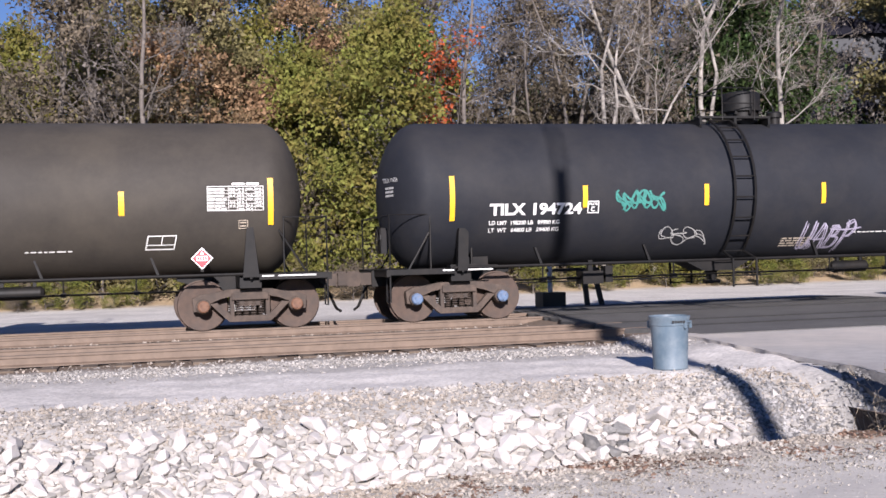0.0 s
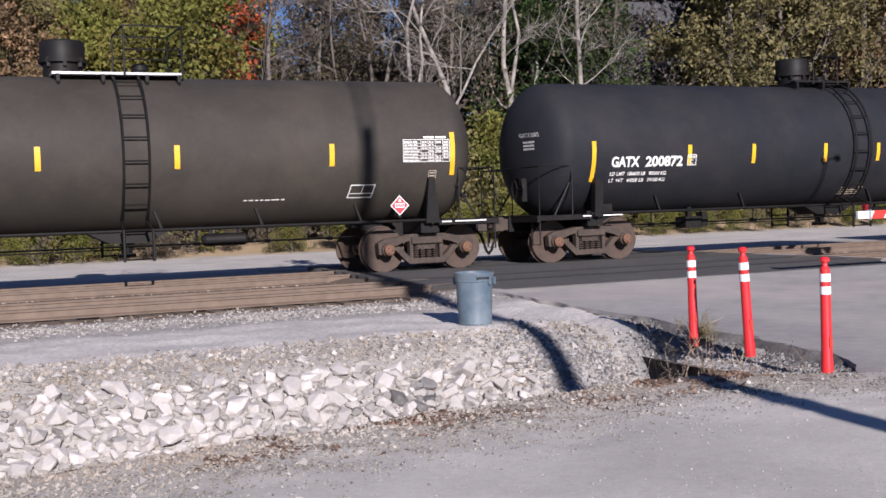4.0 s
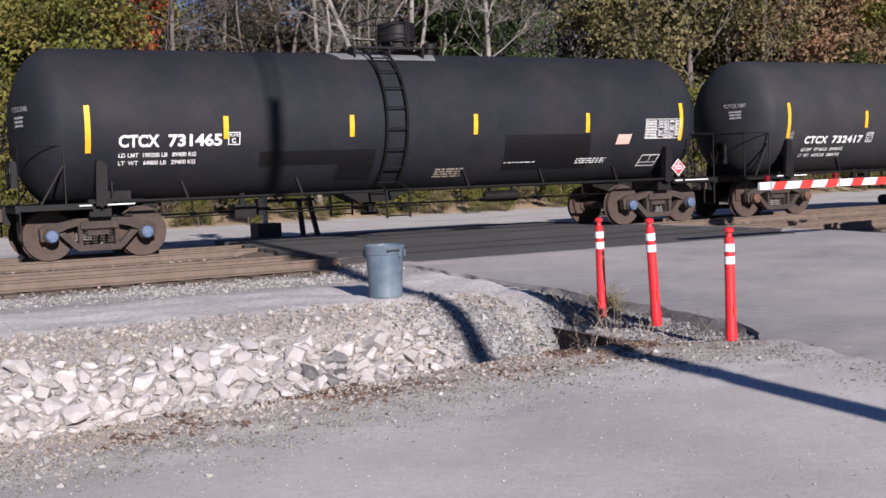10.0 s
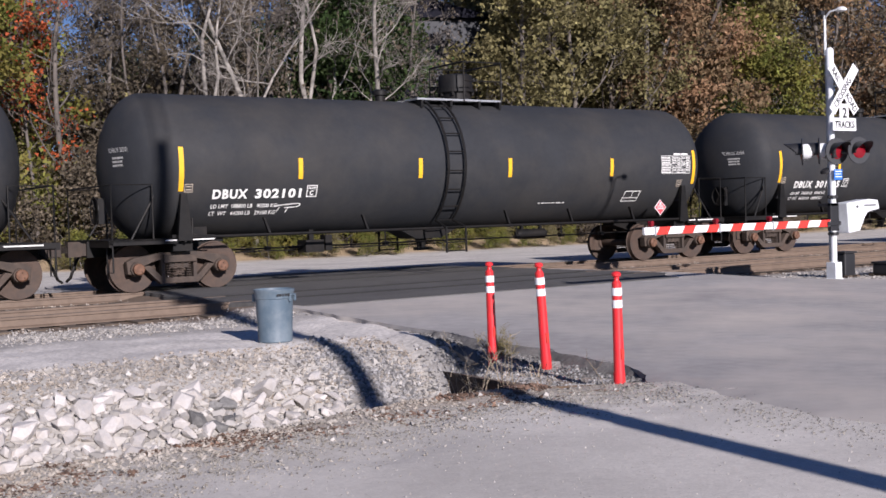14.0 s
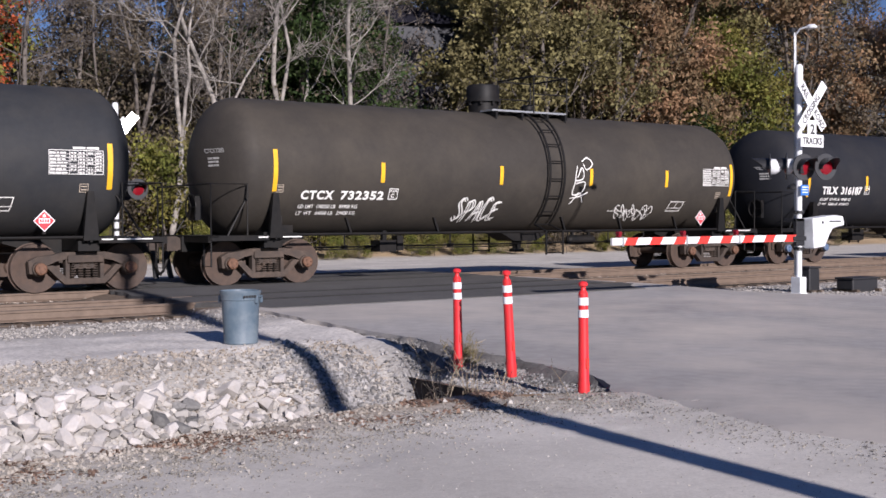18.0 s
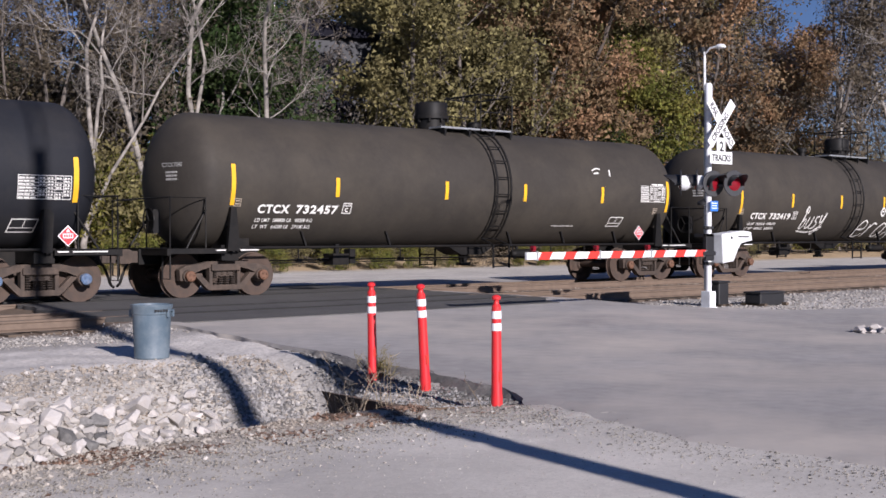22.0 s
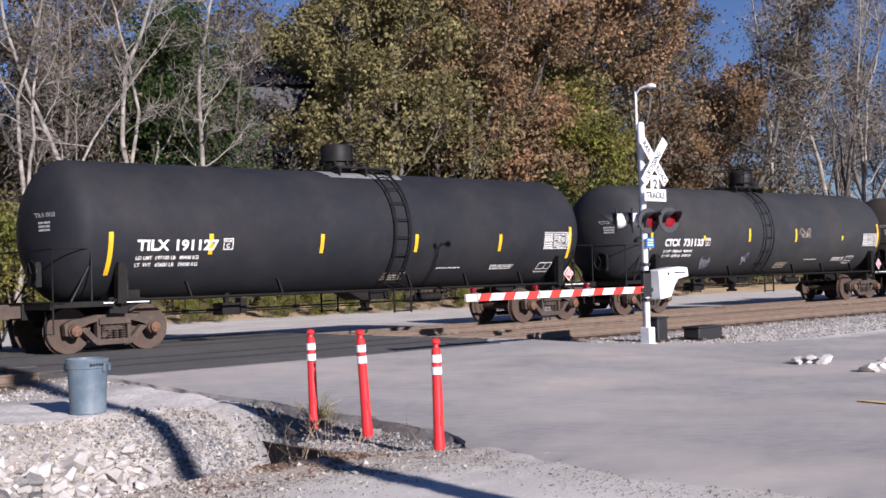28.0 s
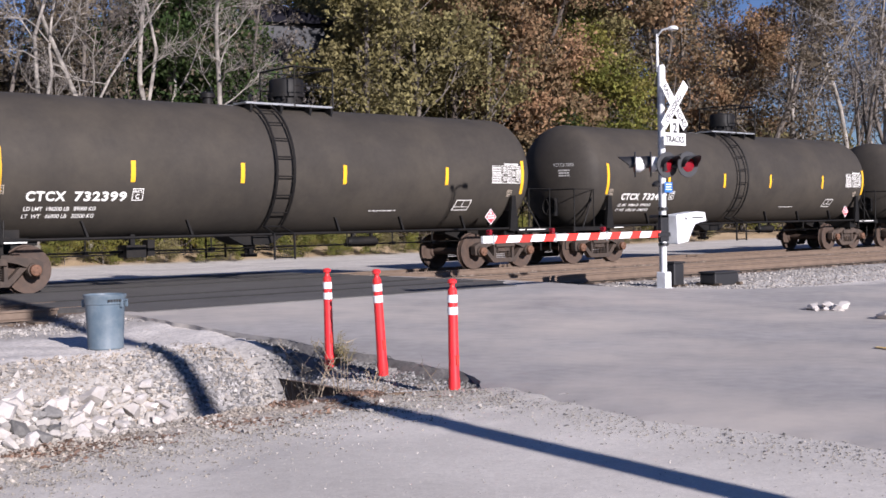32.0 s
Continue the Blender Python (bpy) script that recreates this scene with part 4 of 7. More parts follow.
def build_diamond(bm, r, y0, y1):
    prism(bm, [(-r, 0), (0, -r), (r, 0), (0, r)], y0, y1)


SPECS = [
    # style, paint, mark, width of it, end at which the ladder stands, spray paint and stickers
    ("B", TANK_BROWN, "", 0, "R", ()),
    ("A", TANK_BLUE, "TILX 194724", 1.9, "L", ("teal", "loops", "tagline", "under", "smudge", "yellowbox")),
    ("B", TANK_BROWN, "DBUX 301518", 1.9, "R", ()),
    ("A", TANK_BLUE, "GATX 200872", 1.85, "R", ("whitebox",)),
    ("A", TANK_BLUE, "TILX 316165", 1.9, "L", ("patch",)),
    ("A", TANK_BLUE, "CTCX 731465", 1.95, "L", ("patch", "black", "sticker")),
    ("B", TANK_GREY, "CTCX 732417", 2.05, "L", ("fish", "tanword", "greytag", "endtag")),
    ("B", TANK_GREY, "DBUX 302101", 1.95, "L", ("smallgun",)),
    ("B", TANK_GREY, "DBUX 301505", 1.95, "L", ("bird",)),
    ("B", TANK_BROWN, "CTCX 732352", 2.05, "R", ("space", "column", "tag2")),
    ("A", TANK_BLUE, "TILX 316187", 1.9, "L", ("patch",)),
    ("B", TANK_BROWN, "CTCX 732457", 2.05, "R", ("scuff",)),
    ("B", TANK_BROWN, "CTCX 732419", 2.05, "L", ("busy", "rax")),
    ("A", TANK_BLUE, "TILX 192323", 1.9, "R", ("greyblock", "knp")),
    ("A", TANK_BLUE, "TILX 191127", 1.9, "R", ("patch",)),
    ("A", TANK_GREY, "CTCX 731133", 1.95, "L", ("chalk", "bluetag")),
    ("B", TANK_BROWN, "CTCX 732399", 2.05, "L", ()),
    ("B", TANK_BROWN, "CTCX 732428", 2.05, "L", ()),
    ("B", TANK_BROWN, "", 0, "L", ()),
]
STRIPES = [
    (-6.73, -4.15, -0.93, 1.70, 4.48, 7.14), (-6.71, -3.99, -1.36, 1.32, 4.01, 6.91), (-6.66, -4.17, -0.93, 1.51, 4.50, 7.07),
    (-6.62, -4.14, -2.37, -0.27, 1.36, 3.14, 4.83, 7.01), (-6.75, -4.15, -1.56, 1.26, 4.05, 6.92), (-6.72, -4.14, -1.52, 1.35, 4.25, 6.92),
    (-6.74, -4.03, -1.30, 1.32, 4.30, 7.12), (-6.79, -4.22, -1.29, 1.17, 4.30, 7.12), (-6.80, -4.30, -1.35, 1.36, 4.68, 7.12),
    (-6.76, -4.15, -0.86, 1.97, 4.62, 7.12), (-6.82, -4.06, -1.50, 1.63, 4.43, 7.09), (-6.76, -4.14, -0.99, 1.59, 4.44, 7.12),
    (-6.71, -4.07, -1.31, 1.32, 4.34, 7.11), (-6.90, -4.20, -1.40, 1.70, 4.40, 7.10), (-6.75, -4.46, -1.54, 1.32, 4.23, 6.95),
    (-6.77, -4.10, -1.58, 1.25, 4.37, 6.96), (-6.66, -3.97, -1.43, 1.29, 4.42, 7.06), (-6.82, -4.06, -1.27, 1.26, 4.43, 7.12),
    (-6.74, -4.06, -1.30, 1.30, 4.40, 7.12)]
LADDER = {"AL": -0.55, "AR": 0.80, "BL": -0.40, "BR": 0.76}
WALK = {"AL": -0.22, "AR": 0.45, "BL": 0.36, "BR": 0.65}
DOME = {"AL": 0.28, "AR": 0.05, "BL": 0.72, "BR": -0.28}
DECAL_LILAC = material("faded_lilac_spray", (0.36, 0.33, 0.42), 0.7, vary=0.3, scale=6)
TABLE_DX = {"BR": 0.27, "BL": 0.25, "AL": 0.16, "AR": 0.20, 1: 0.10, 10: 0.26}
SERVICE_DX = {"BR": 0.60, "BL": 0.55, "AL": 0.62, "AR": 0.62, 1: -0.30, 6: 0.75, 15: -0.25}
PLACARD_DX = {"BR": 0.42, "BL": 0.42, "AL": 0.33, "AR": 0.36, 10: 0.46, 15: 0.45}
STRIPE_Z = {3: (2.16, 2.28), 13: (1.95, 2.12), 14: (1.98, 2.16)}
MARK_X = {"A": -6.17, "B": -6.12, 1: -5.96, 15: -6.09}
GRAFFITI = {
    "teal": (DECAL_TEAL, 0.055, lambda: scrawl(3, -3.3, 2.05, 1.0, 0.45, 7, 6), "a cloud of teal spray paint"),
    "loops": (DECAL_WHITE, 0.036, lambda: spray("BONK", 4.62, 2.06, 0.92, 0.44) + [[(4.86, 2.64), (5.05, 2.70), (4.96, 2.58), (4.84, 2.62)], [(4.6, 2.3), (4.9, 2.42), (5.3, 2.34)], [(4.8, 2.0), (5.15, 1.98), (5.5, 2.04)], [(5.02, 1.98), (5.05, 1.76)]], "white spray-painted tag"),
    "tagline": (DECAL_WHITE, 0.03, lambda: [[(x + 0.55, z) for x, z in row] for row in ([(2.3, 2.5), (2.36, 2.3), (2.42, 2.42)], [(2.3, 2.25), (2.45, 2.22)], [(2.7, 2.42), (2.78, 2.2), (2.82, 2.35)], [(2.72, 2.1), (2.8, 2.02), (2.86, 2.12)], [(3.05, 2.4), (3.08, 2.28)], [(3.18, 2.36), (3.24, 2.3)])], "white flecks of spray paint"),
    "under": (DECAL_LILAC, 0.04, lambda: spray("UABP", 0.92, 1.22, 1.3, 0.52) + spray("UABP", 0.98, 1.24, 1.28, 0.46) + [[(1.6, 1.62), (2.0, 1.60), (2.35, 1.64)]], "faded lilac spray-painted tag"),
    "fish": (DECAL_WHITE, 0.10, lambda: [[(x - 0.23, z + 0.03) for x, z in row] for row in ([(0.95, 1.46), (1.2, 1.38), (1.5, 1.40), (1.75, 1.50), (1.98, 1.58), (2.16, 1.52), (2.14, 1.40), (1.98, 1.36), (1.85, 1.42), (1.6, 1.40)], [(1.0, 1.40), (1.3, 1.37), (1.6, 1.42)], [(1.75, 1.42), (1.95, 1.47)])], "white spray-painted fish shape"),
    "tanword": (DECAL_TAN, 0.045, lambda: spray("RASR", 1.95, 1.68, 1.0, 0.42) + spray("RASR", 2.0, 1.66, 0.98, 0.46) + [[(2.0, 1.70), (2.5, 1.62), (2.95, 1.72)], [(1.92, 1.8), (2.0, 2.16), (2.3, 2.2)]], "tan spray-painted tag"),
    "smallgun": (DECAL_WHITE, 0.03, lambda: [[(-4.75, 1.62), (-4.2, 1.66), (-4.2, 1.60), (-4.5, 1.58)], [(-4.4, 1.58), (-4.45, 1.48)], [(-4.6, 1.6), (-4.65, 1.5)]], "small white painted outline"),
    "bird": (DECAL_WHITE, 0.045, lambda: [[(-1.5, 1.65), (-1.25, 1.55), (-1.05, 1.62), (-0.9, 1.8)], [(-1.35, 1.72), (-1.2, 1.5), (-1.1, 1.75)], [(-1.3, 1.5), (-1.1, 1.38)], [(-1.2, 1.55), (-1.0, 1.5)]], "white spray-painted bird"),
    "space": (DECAL_WHITE, 0.042, lambda: spray("SPACE", -2.03, 1.32, 1.25, 0.46) + spray("SPACE", -1.97, 1.36, 1.25, 0.44), "white spray-painted tag"),
    "column": (DECAL_WHITE, 0.04, lambda: [[(x + 0.75, z) for x, z in row] for row in ([(0.9, 2.75), (1.1, 2.85), (1.25, 2.7), (1.05, 2.55), (0.95, 2.7)], [(0.75, 2.65), (0.7, 2.3), (0.95, 2.35), (0.9, 2.6), (0.75, 2.35)], [(0.7, 2.3), (0.65, 1.95), (0.95, 2.0), (1.0, 2.25), (0.7, 2.2)], [(0.6, 1.85), (0.9, 1.9), (1.15, 2.0)], [(0.85, 2.0), (0.65, 1.7)], [(0.9, 2.0), (1.05, 1.75)])], "white spray-painted column of loops"),
    "tag2": (DECAL_WHITE, 0.028, lambda: scrawl(21, 3.06, 1.28, 1.3, 0.44, 7, 5), "thin white spray-painted tag"),
    "scuff": (DECAL_WHITE, 0.04, lambda: [[(x + 0.6, z + 0.06) for x, z in row] for row in ([(3.5, 2.95), (3.7, 3.02), (3.85, 3.0)], [(4.15, 2.85), (4.2, 3.0), (4.18, 2.8)], [(3.55, 2.88), (3.75, 2.9)])], "white scuffs high on the tank"),
    "busy": (DECAL_WHITE, 0.06, lambda: spray("busy", -3.32, 1.50, 1.25, 0.46) + [[(-3.3, 1.42), (-2.7, 1.38), (-2.1, 1.46)]], "white spray-painted script"),
    "rax": (DECAL_WHITE, 0.065, lambda: spray("erax", 0.12, 1.22, 2.45, 0.50) + [[(1.30, 1.95), (1.20, 2.08), (1.32, 2.20), (1.46, 2.10), (1.42, 1.96), (1.28, 1.94)], [(1.26, 2.09), (1.40, 2.08)]], "white spray-painted tag with a ring above it"),
    "knp": (DECAL_WHITE, 0.05, lambda: spray("KNPB", 3.0, 1.36, 1.05, 0.34) + [[(2.9, 1.27), (3.2, 1.30), (3.5, 1.28)]], "white spray-painted tag"),
    "smudge": (DECAL_FADED, 0.022, lambda: scrawl(41, -2.25, 1.35, 1.0, 0.42, 4, 5), "faint grey scribble"),
    "greytag": (DECAL_FADED, 0.026, lambda: scrawl(43, 4.05, 1.52, 0.5, 0.34, 4, 5), "faint grey scribble"),
    "endtag": (DECAL_WHITE, 0.03, lambda: [[(6.95, 1.72), (7.12, 1.86), (7.2, 1.98)], [(6.98, 1.84), (7.2, 1.78)], [(7.0, 1.66), (7.1, 1.62), (7.18, 1.7)]], "small white scribble"),
    "bluetag": (DECAL_LILAC, 0.022, lambda: scrawl(45, -3.95, 1.30, 0.5, 0.42, 4, 5) + scrawl(46, -1.75, 1.40, 0.3, 0.42, 2, 5), "faint blue scribbles"),
    "chalk": (DECAL_TAN, 0.02, lambda: scrawl(33, 1.52, 2.22, 0.65, 0.42, 3, 5), "faint chalk scrawl"),
}


def lift_vert(v, dz):
    v.co.z += dz


def tank_car(i, spec):
    style, paint, mark, mark_w, hand, sprayed = spec
    lad, walkx, dome = LADDER[style + hand], WALK[style + hand], DOME[style + hand]
    desc = {TANK_BLUE: "blue-black", TANK_BROWN: "dusty brown-black", TANK_GREY: "grey-black"}[paint]
    car = thing("tank_car", pose(0, FAR_Y, 0), f"{desc} railway tank car with yellow reflective stripes" + (" and spray-painted tags" if sprayed and sprayed[0] not in ("patch", "whitebox") else ""), "tank car", "tank cars of the train")
    tank = part("tank", shape("tank_" + desc, build_tank, paint, 'all'), car, label=f"{desc} painted steel cylinder")
    stripes, tx = STRIPES[i], TRUCK_X[style] if i != 2 else 6.60
    for k, x in enumerate(stripes):
        tall = k in (0, len(stripes) - 1)
        h = 0.86 if tall else 0.43
        z0 = STRIPE_Z.get(i, (2.37, 2.37))[0 if k == 0 else 1]
        if i == 15 and k in (1, 4):
            h, z0 = 0.15, 2.28
        me = decal(f"stripe_{h}_{z0}", lambda bm: rect(bm, -0.05, 0.05, z0 - h / 2, z0 + h / 2), DECAL_YELLOW)
        part("reflective_stripe", me, tank, pose(x, 0, 0), "yellow reflective stripe")
    if mark:
        z, h = (2.04, 0.215) if style == "A" else (1.79, 0.175)
        x = MARK_X.get(i, MARK_X[style])
        bold, space = (0.010, 1.0) if style == "A" else (0.009, 1.15)
        first, number = mark.split(" ")
        part("reporting_mark", word("mark_" + mark, first, x, z, h, DECAL_WHITE, bold, mark_w * 0.385, 0.0, space), tank, label="bold white letters")
        part("car_number", word("number_" + mark, number, x + mark_w * 0.47, z, h, DECAL_WHITE, bold, mark_w * 0.53, 0.0, space), tank, label="bold white number")
        tagged(part("load_limit", word(f"limits_{x}_{i % 4}", ("LD LMT  196200 LB   89000 KG", "LD LMT  198200 LB   89900 KG", "LD LMT  197100 LB   89400 KG", "LD LMT  188800 LB   90200 KG")[i % 4], x, z - 0.19, 0.075, DECAL_WHITE, 0.002, 1.45), tank, label="small white lettering"), kind="stuff")
        tagged(part("light_weight", word(f"weight_{x}_{i % 4}", ("LT  WT   66800 LB   30300 KG", "LT  WT   64800 LB   29400 KG", "LT  WT   65600 LB   29600 KG", "LT  WT   64200 LB   29100 KG")[i % 4], x, z - 0.33, 0.075, DECAL_WHITE, 0.002, 1.45), tank, label="small white lettering"), kind="stuff")
        part("end_mark", word("end_" + mark, mark, -7.825, 2.74, 0.09, DECAL_FADED, 0.002, 0.16), tank, label="small white lettering")
        part("end_print", decal("end_print", lambda bm: lines(bm, -7.815, -7.71, 2.46, 2.68, 3, 3, 5), DECAL_FADED), tank)
        bx = x + mark_w + 0.12
        part("plate_frame", decal(f"plate_{style}", lambda bm: ring(bm, 0, 0.24, z, z + 0.24, 0.018), DECAL_WHITE), tank, pose(bx, 0, 0), "white square outline")
        part("plate_letter", word(f"plate_letter_{style}", "C", 0.07, z + 0.04, 0.09, DECAL_WHITE, 0.004), tank, pose(bx, 0, 0))
        part("plate_word", word(f"plate_word_{style}", "PLATE", 0.035, z + 0.16, 0.045, DECAL_WHITE, 0.002, 0.17), tank, pose(bx, 0, 0))
    part("data_table", decal(f"table_{style}", lambda bm: (build_table(bm, style == "B"), [lift_vert(v, 0.12 if style == "B" else -0.10) for v in bm.verts]), DECAL_WHITE), tank, pose(5.72 + TABLE_DX.get(i, TABLE_DX[style + hand]), 0, 0), "white printed table")
    tagged(part("small_print", decal(f"print_{style}", lambda bm: lines(bm, 1.9, 2.75, 1.53, 1.57, 1, 6, 4), DECAL_WHITE), tank, pose(0.9 if style + hand == "BR" else 0.3, 0, 0)), kind="stuff")
    if style == "A":
        tagged(part("small_print", decal("print_A2", lambda bm: lines(bm, 4.0, 4.9, 1.48, 1.61, 3, 7, 7), DECAL_WHITE), tank, pose({1: -0.5, 3: 0.8, 4: 0.4}.get(i, 0.1), 0, 0)), kind="stuff")
        tagged(part("small_print", decal("print_A3", lambda bm: lines(bm, 0.55, 1.3, 1.28, 1.48, 4, 4, 9), DECAL_TAN), tank, label="faint print"), kind="stuff")
    SZ = 1.50 if style == "A" else 1.66
    part("service_box", decal(f"service_{style}", lambda bm: (ring(bm, 0, 0.52, SZ - 0.13, SZ + 0.13, 0.02, 0.2), rect(bm, 0.0, 0.52, SZ - 0.05, SZ - 0.035, 0.2), rect(bm, 0.27, 0.286, SZ - 0.04, SZ + 0.12, 0.2)), DECAL_WHITE), tank, pose((5.3 if style == "A" else 4.3) + SERVICE_DX.get(i, SERVICE_DX[style + hand]), 0, 0), "white outlined box")
    if style == "B":
        part("diamond_mark", decal("small_diamond", lambda bm: strokes(bm, [[(0, 1.42), (0.11, 1.53), (0.22, 1.42), (0.11, 1.31), (0, 1.42)]], 0.02), DECAL_WHITE), tank, pose(3.2, 0, 0.06))
        part("stencil_box", decal("stencil_box", lambda bm: (ring(bm, 0, 0.17, 1.92, 2.08, 0.012), rect(bm, 0.03, 0.14, 2.02, 2.04), rect(bm, 0.03, 0.14, 1.96, 1.98)), DECAL_TAN), tank, pose(-6.72, 0, 0))
        part("stencil_box", CACHE["stencil_box"], tank, pose(6.55, 0, -0.04))
    px_, pz = (6.45, 1.30) if style == "A" else (5.45, 1.35)
    card = part("placard", shape("placard", lambda bm: build_diamond(bm, 0.20, -0.012, 0.0), SIGN_WHITE), car, pose(px_ + PLACARD_DX.get(i, PLACARD_DX[style + hand]), -1.495, pz), "red and white diamond placard")
    part("placard_face", shape("placard_face", lambda bm: build_diamond(bm, 0.175, -0.004, 0.0), DECAL_RED), card, pose(0, -0.012, 0), "red face")
    part("placard_panel", shape("placard_panel", lambda bm: box(bm, -0.10, 0.10, -0.003, 0.0, -0.045, 0.045), SIGN_WHITE), card, pose(0, -0.016, 0), "white number panel")
    part("placard_flame", shape("placard_flame", lambda bm: prism(bm, [(-0.035, 0.07), (0.035, 0.07), (0.02, 0.11), (0.0, 0.135), (-0.025, 0.10)], -0.003, 0.0), SIGN_WHITE), card, pose(0, -0.016, 0))
    part("placard_number", shape("placard_number", lambda bm: [box(bm, -0.082 + 0.045 * k, -0.052 + 0.045 * k, -0.003, 0.0, -0.028, 0.028) for k in range(4)], DECAL_RED), card, pose(0, -0.019, 0), "row of red bars")
    part("placard_holder", shape("placard_holder", lambda bm: (box(bm, -0.03, 0.03, 0.0, 0.10, -0.24, -0.10), box(bm, -0.10, 0.10, 0.0, 0.02, -0.10, 0.10)), STEEL_BLACK), card, pose(0, 0.001, 0))
    for s in sprayed:
        if s in GRAFFITI:
            mat, w, rows, lab = GRAFFITI[s]
            tagged(part("spray_paint", decal("spray_" + s, lambda bm: strokes(bm, rows(), w, True), mat), tank, label=lab), kind="stuff")
        elif s == "patch":
            part("primer_patch", shape("primer_patch", build_patch_top, PATCH_GREY), tank, pose(walkx, 0, 0), "pale grey primer patch")
        elif s == "black":
            part("paint_patch", decal("black1", lambda bm: (rect(bm, -3.45, -0.95, 1.62, 1.90), rect(bm, -1.75, -0.95, 1.30, 1.62)), PAINT_OUT), tank, label="black overpainted block")
            part("paint_patch", decal("black2", lambda bm: rect(bm, 2.15, 4.4, 1.38, 2.13, -0.12), PAINT_OUT), tank, label="black overpainted block")
        elif s == "greyblock":
            part("paint_patch", decal("grey1", lambda bm: rect(bm, -1.7, 0.1, 1.55, 2.16), material("dull_grey_overpaint", (0.07, 0.075, 0.085), 0.7)), tank, label="dull grey overpainted block")
        elif s == "sticker":
            part("sticker", decal("sticker", lambda bm: rect(bm, 5.1, 5.48, 1.88, 2.10, 0.2), DECAL_PINK), tank, label="faded red and white sticker")
        elif s == "yellowbox":
            part("sticker", decal("ybox", lambda bm: rect(bm, 3.2, 3.9, 1.84, 2.13), DECAL_YELLOW), tank, label="yellow information panel")
            part("sticker_print", decal("ybox2", lambda bm: lines(bm, 3.24, 3.87, 1.87, 2.11, 3, 4, 3), PAINT_OUT), tank, pose(0, -0.003, 0))
        elif s == "whitebox":
            part("sticker", decal("wbox", lambda bm: rect(bm, 3.22, 3.95, 2.08, 2.33), DECAL_WHITE), tank, label="white information panel")
            part("sticker_print", decal("wbox2", lambda bm: lines(bm, 3.27, 3.9, 2.10, 2.31, 3, 4, 3), PAINT_OUT), tank, pose(0, -0.003, 0))
    # top fittings
    if style == "B":
        for key, y0, y1 in (("near", -0.72, -0.16), ("far", 0.16, 0.72)):
            part("walkway_grating", shape("grating_B" + key, build_grating(2.4, y0, y1), GALV), car, pose(walkx, 0, ZC + R - 0.01), "galvanised steel walkway")
        for x in (-1.1, -0.3, 0.5, 1.1):
            part("walkway_bearer", shape("bearer_B", build_bearer(0.78), STEEL_BLACK), car, pose(walkx + x, 0, ZC + R - 0.01))
        part("handrail", shape("handrail", build_handrail, STEEL_BLACK), car, pose(walkx, 0, ZC + R - 0.01), "black tubular handrail")
        part("manway", shape("manway", build_manway, STEEL_BLACK, True), car, pose(dome, 0, ZC + R + 0.12), "black manway dome")
        part("relief_valve", shape("valvebox", build_valvebox, STEEL_BLACK, True), car, pose(walkx + 0.5 if hand == 'R' else walkx - 1.75, 0, ZC + R), "")
    else:
        for key, y0, y1 in (("near", -0.62, -0.42), ("far", 0.42, 0.62)):
            part("walkway_grating", shape("grating_A" + key, build_grating(1.7, y0, y1), STEEL_BLACK), car, pose(walkx, 0, ZC + R + 0.06), "black steel walkway")
        for x in (-0.8, 0.0, 0.8):
            part("walkway_bearer", shape("bearer_A", build_bearer(0.66), STEEL_BLACK), car, pose(walkx + x, 0, ZC + R + 0.06))
        part("handrail", shape("handrail", build_handrail, STEEL_BLACK), car, pose(walkx - 0.35, 0, ZC + R + 0.02) @ Matrix.Diagonal((0.7, 0.85, 0.75, 1)), "black tubular handrail")
        part("manway", shape("manway", build_manway, STEEL_BLACK, True), car, pose(dome, 0, ZC + R + 0.12), "black manway dome")
        part("relief_valve", shape("valvebox", build_valvebox, STEEL_BLACK, True), car, pose(dome + 0.8, 0, ZC + R), "")
    for side, key in ((-1, "near"), (1, "far")):
        part("ladder", shape("ladder_" + key, lambda bm: build_ladder(bm, side), STEEL_BLACK, True), car, pose(lad, 0, 0), "black steel ladder curved over the tank")
        part("side_rail", shape("sidebar", build_sidebar, STEEL_BLACK, True), car, pose(0, side * 1.40, 1.04))
        for x in (-4.9, -2.6, 1.2, 3.1, 5.1):
            part("strut", shape("strut", build_strut, STEEL_BLACK), car, pose(x, side * 1.36, 1.03))
        for s in (-1, 1):
            part("saddle", shape(f"saddle_{style}_{key}", build_saddle(style, side), STEEL_BLACK), car, pose(s * tx, 0, 0))
    part("brake_rod", shape("rod_1", lambda bm: tube(bm, [(-5.6, -0.55, 0.74), (5.6, -0.55, 0.74)], 0.02, 6), STEEL_BLACK), car)
    part("brake_rod", shape("rod_2", lambda bm: tube(bm, [(-4.9, 0.45, 0.66), (1.2, 0.45, 0.66)], 0.016, 6), STEEL_BLACK), car)
    for x in (-4.6, -3.2, -1.7, 2.0, 3.4, 4.7):
        part("rod_hanger", shape("hanger", build_hanger, STEEL_BLACK), car, pose(x, 0, 0))
    part("air_reservoir", shape("reservoir", build_reservoir, STEEL_BLACK, True), car, pose(2.6, -0.35, 0.80) @ Matrix.Diagonal((0.75, 0.7, 0.7, 1)))
    part("control_valve", shape("control_valve", build_valve, STEEL_BLACK), car, pose(-3.6, -0.6, 0.74))
    part("bottom_outlet", shape("outlet", build_outlet, STEEL_BLACK), car, pose(lad, 0, 1.0))
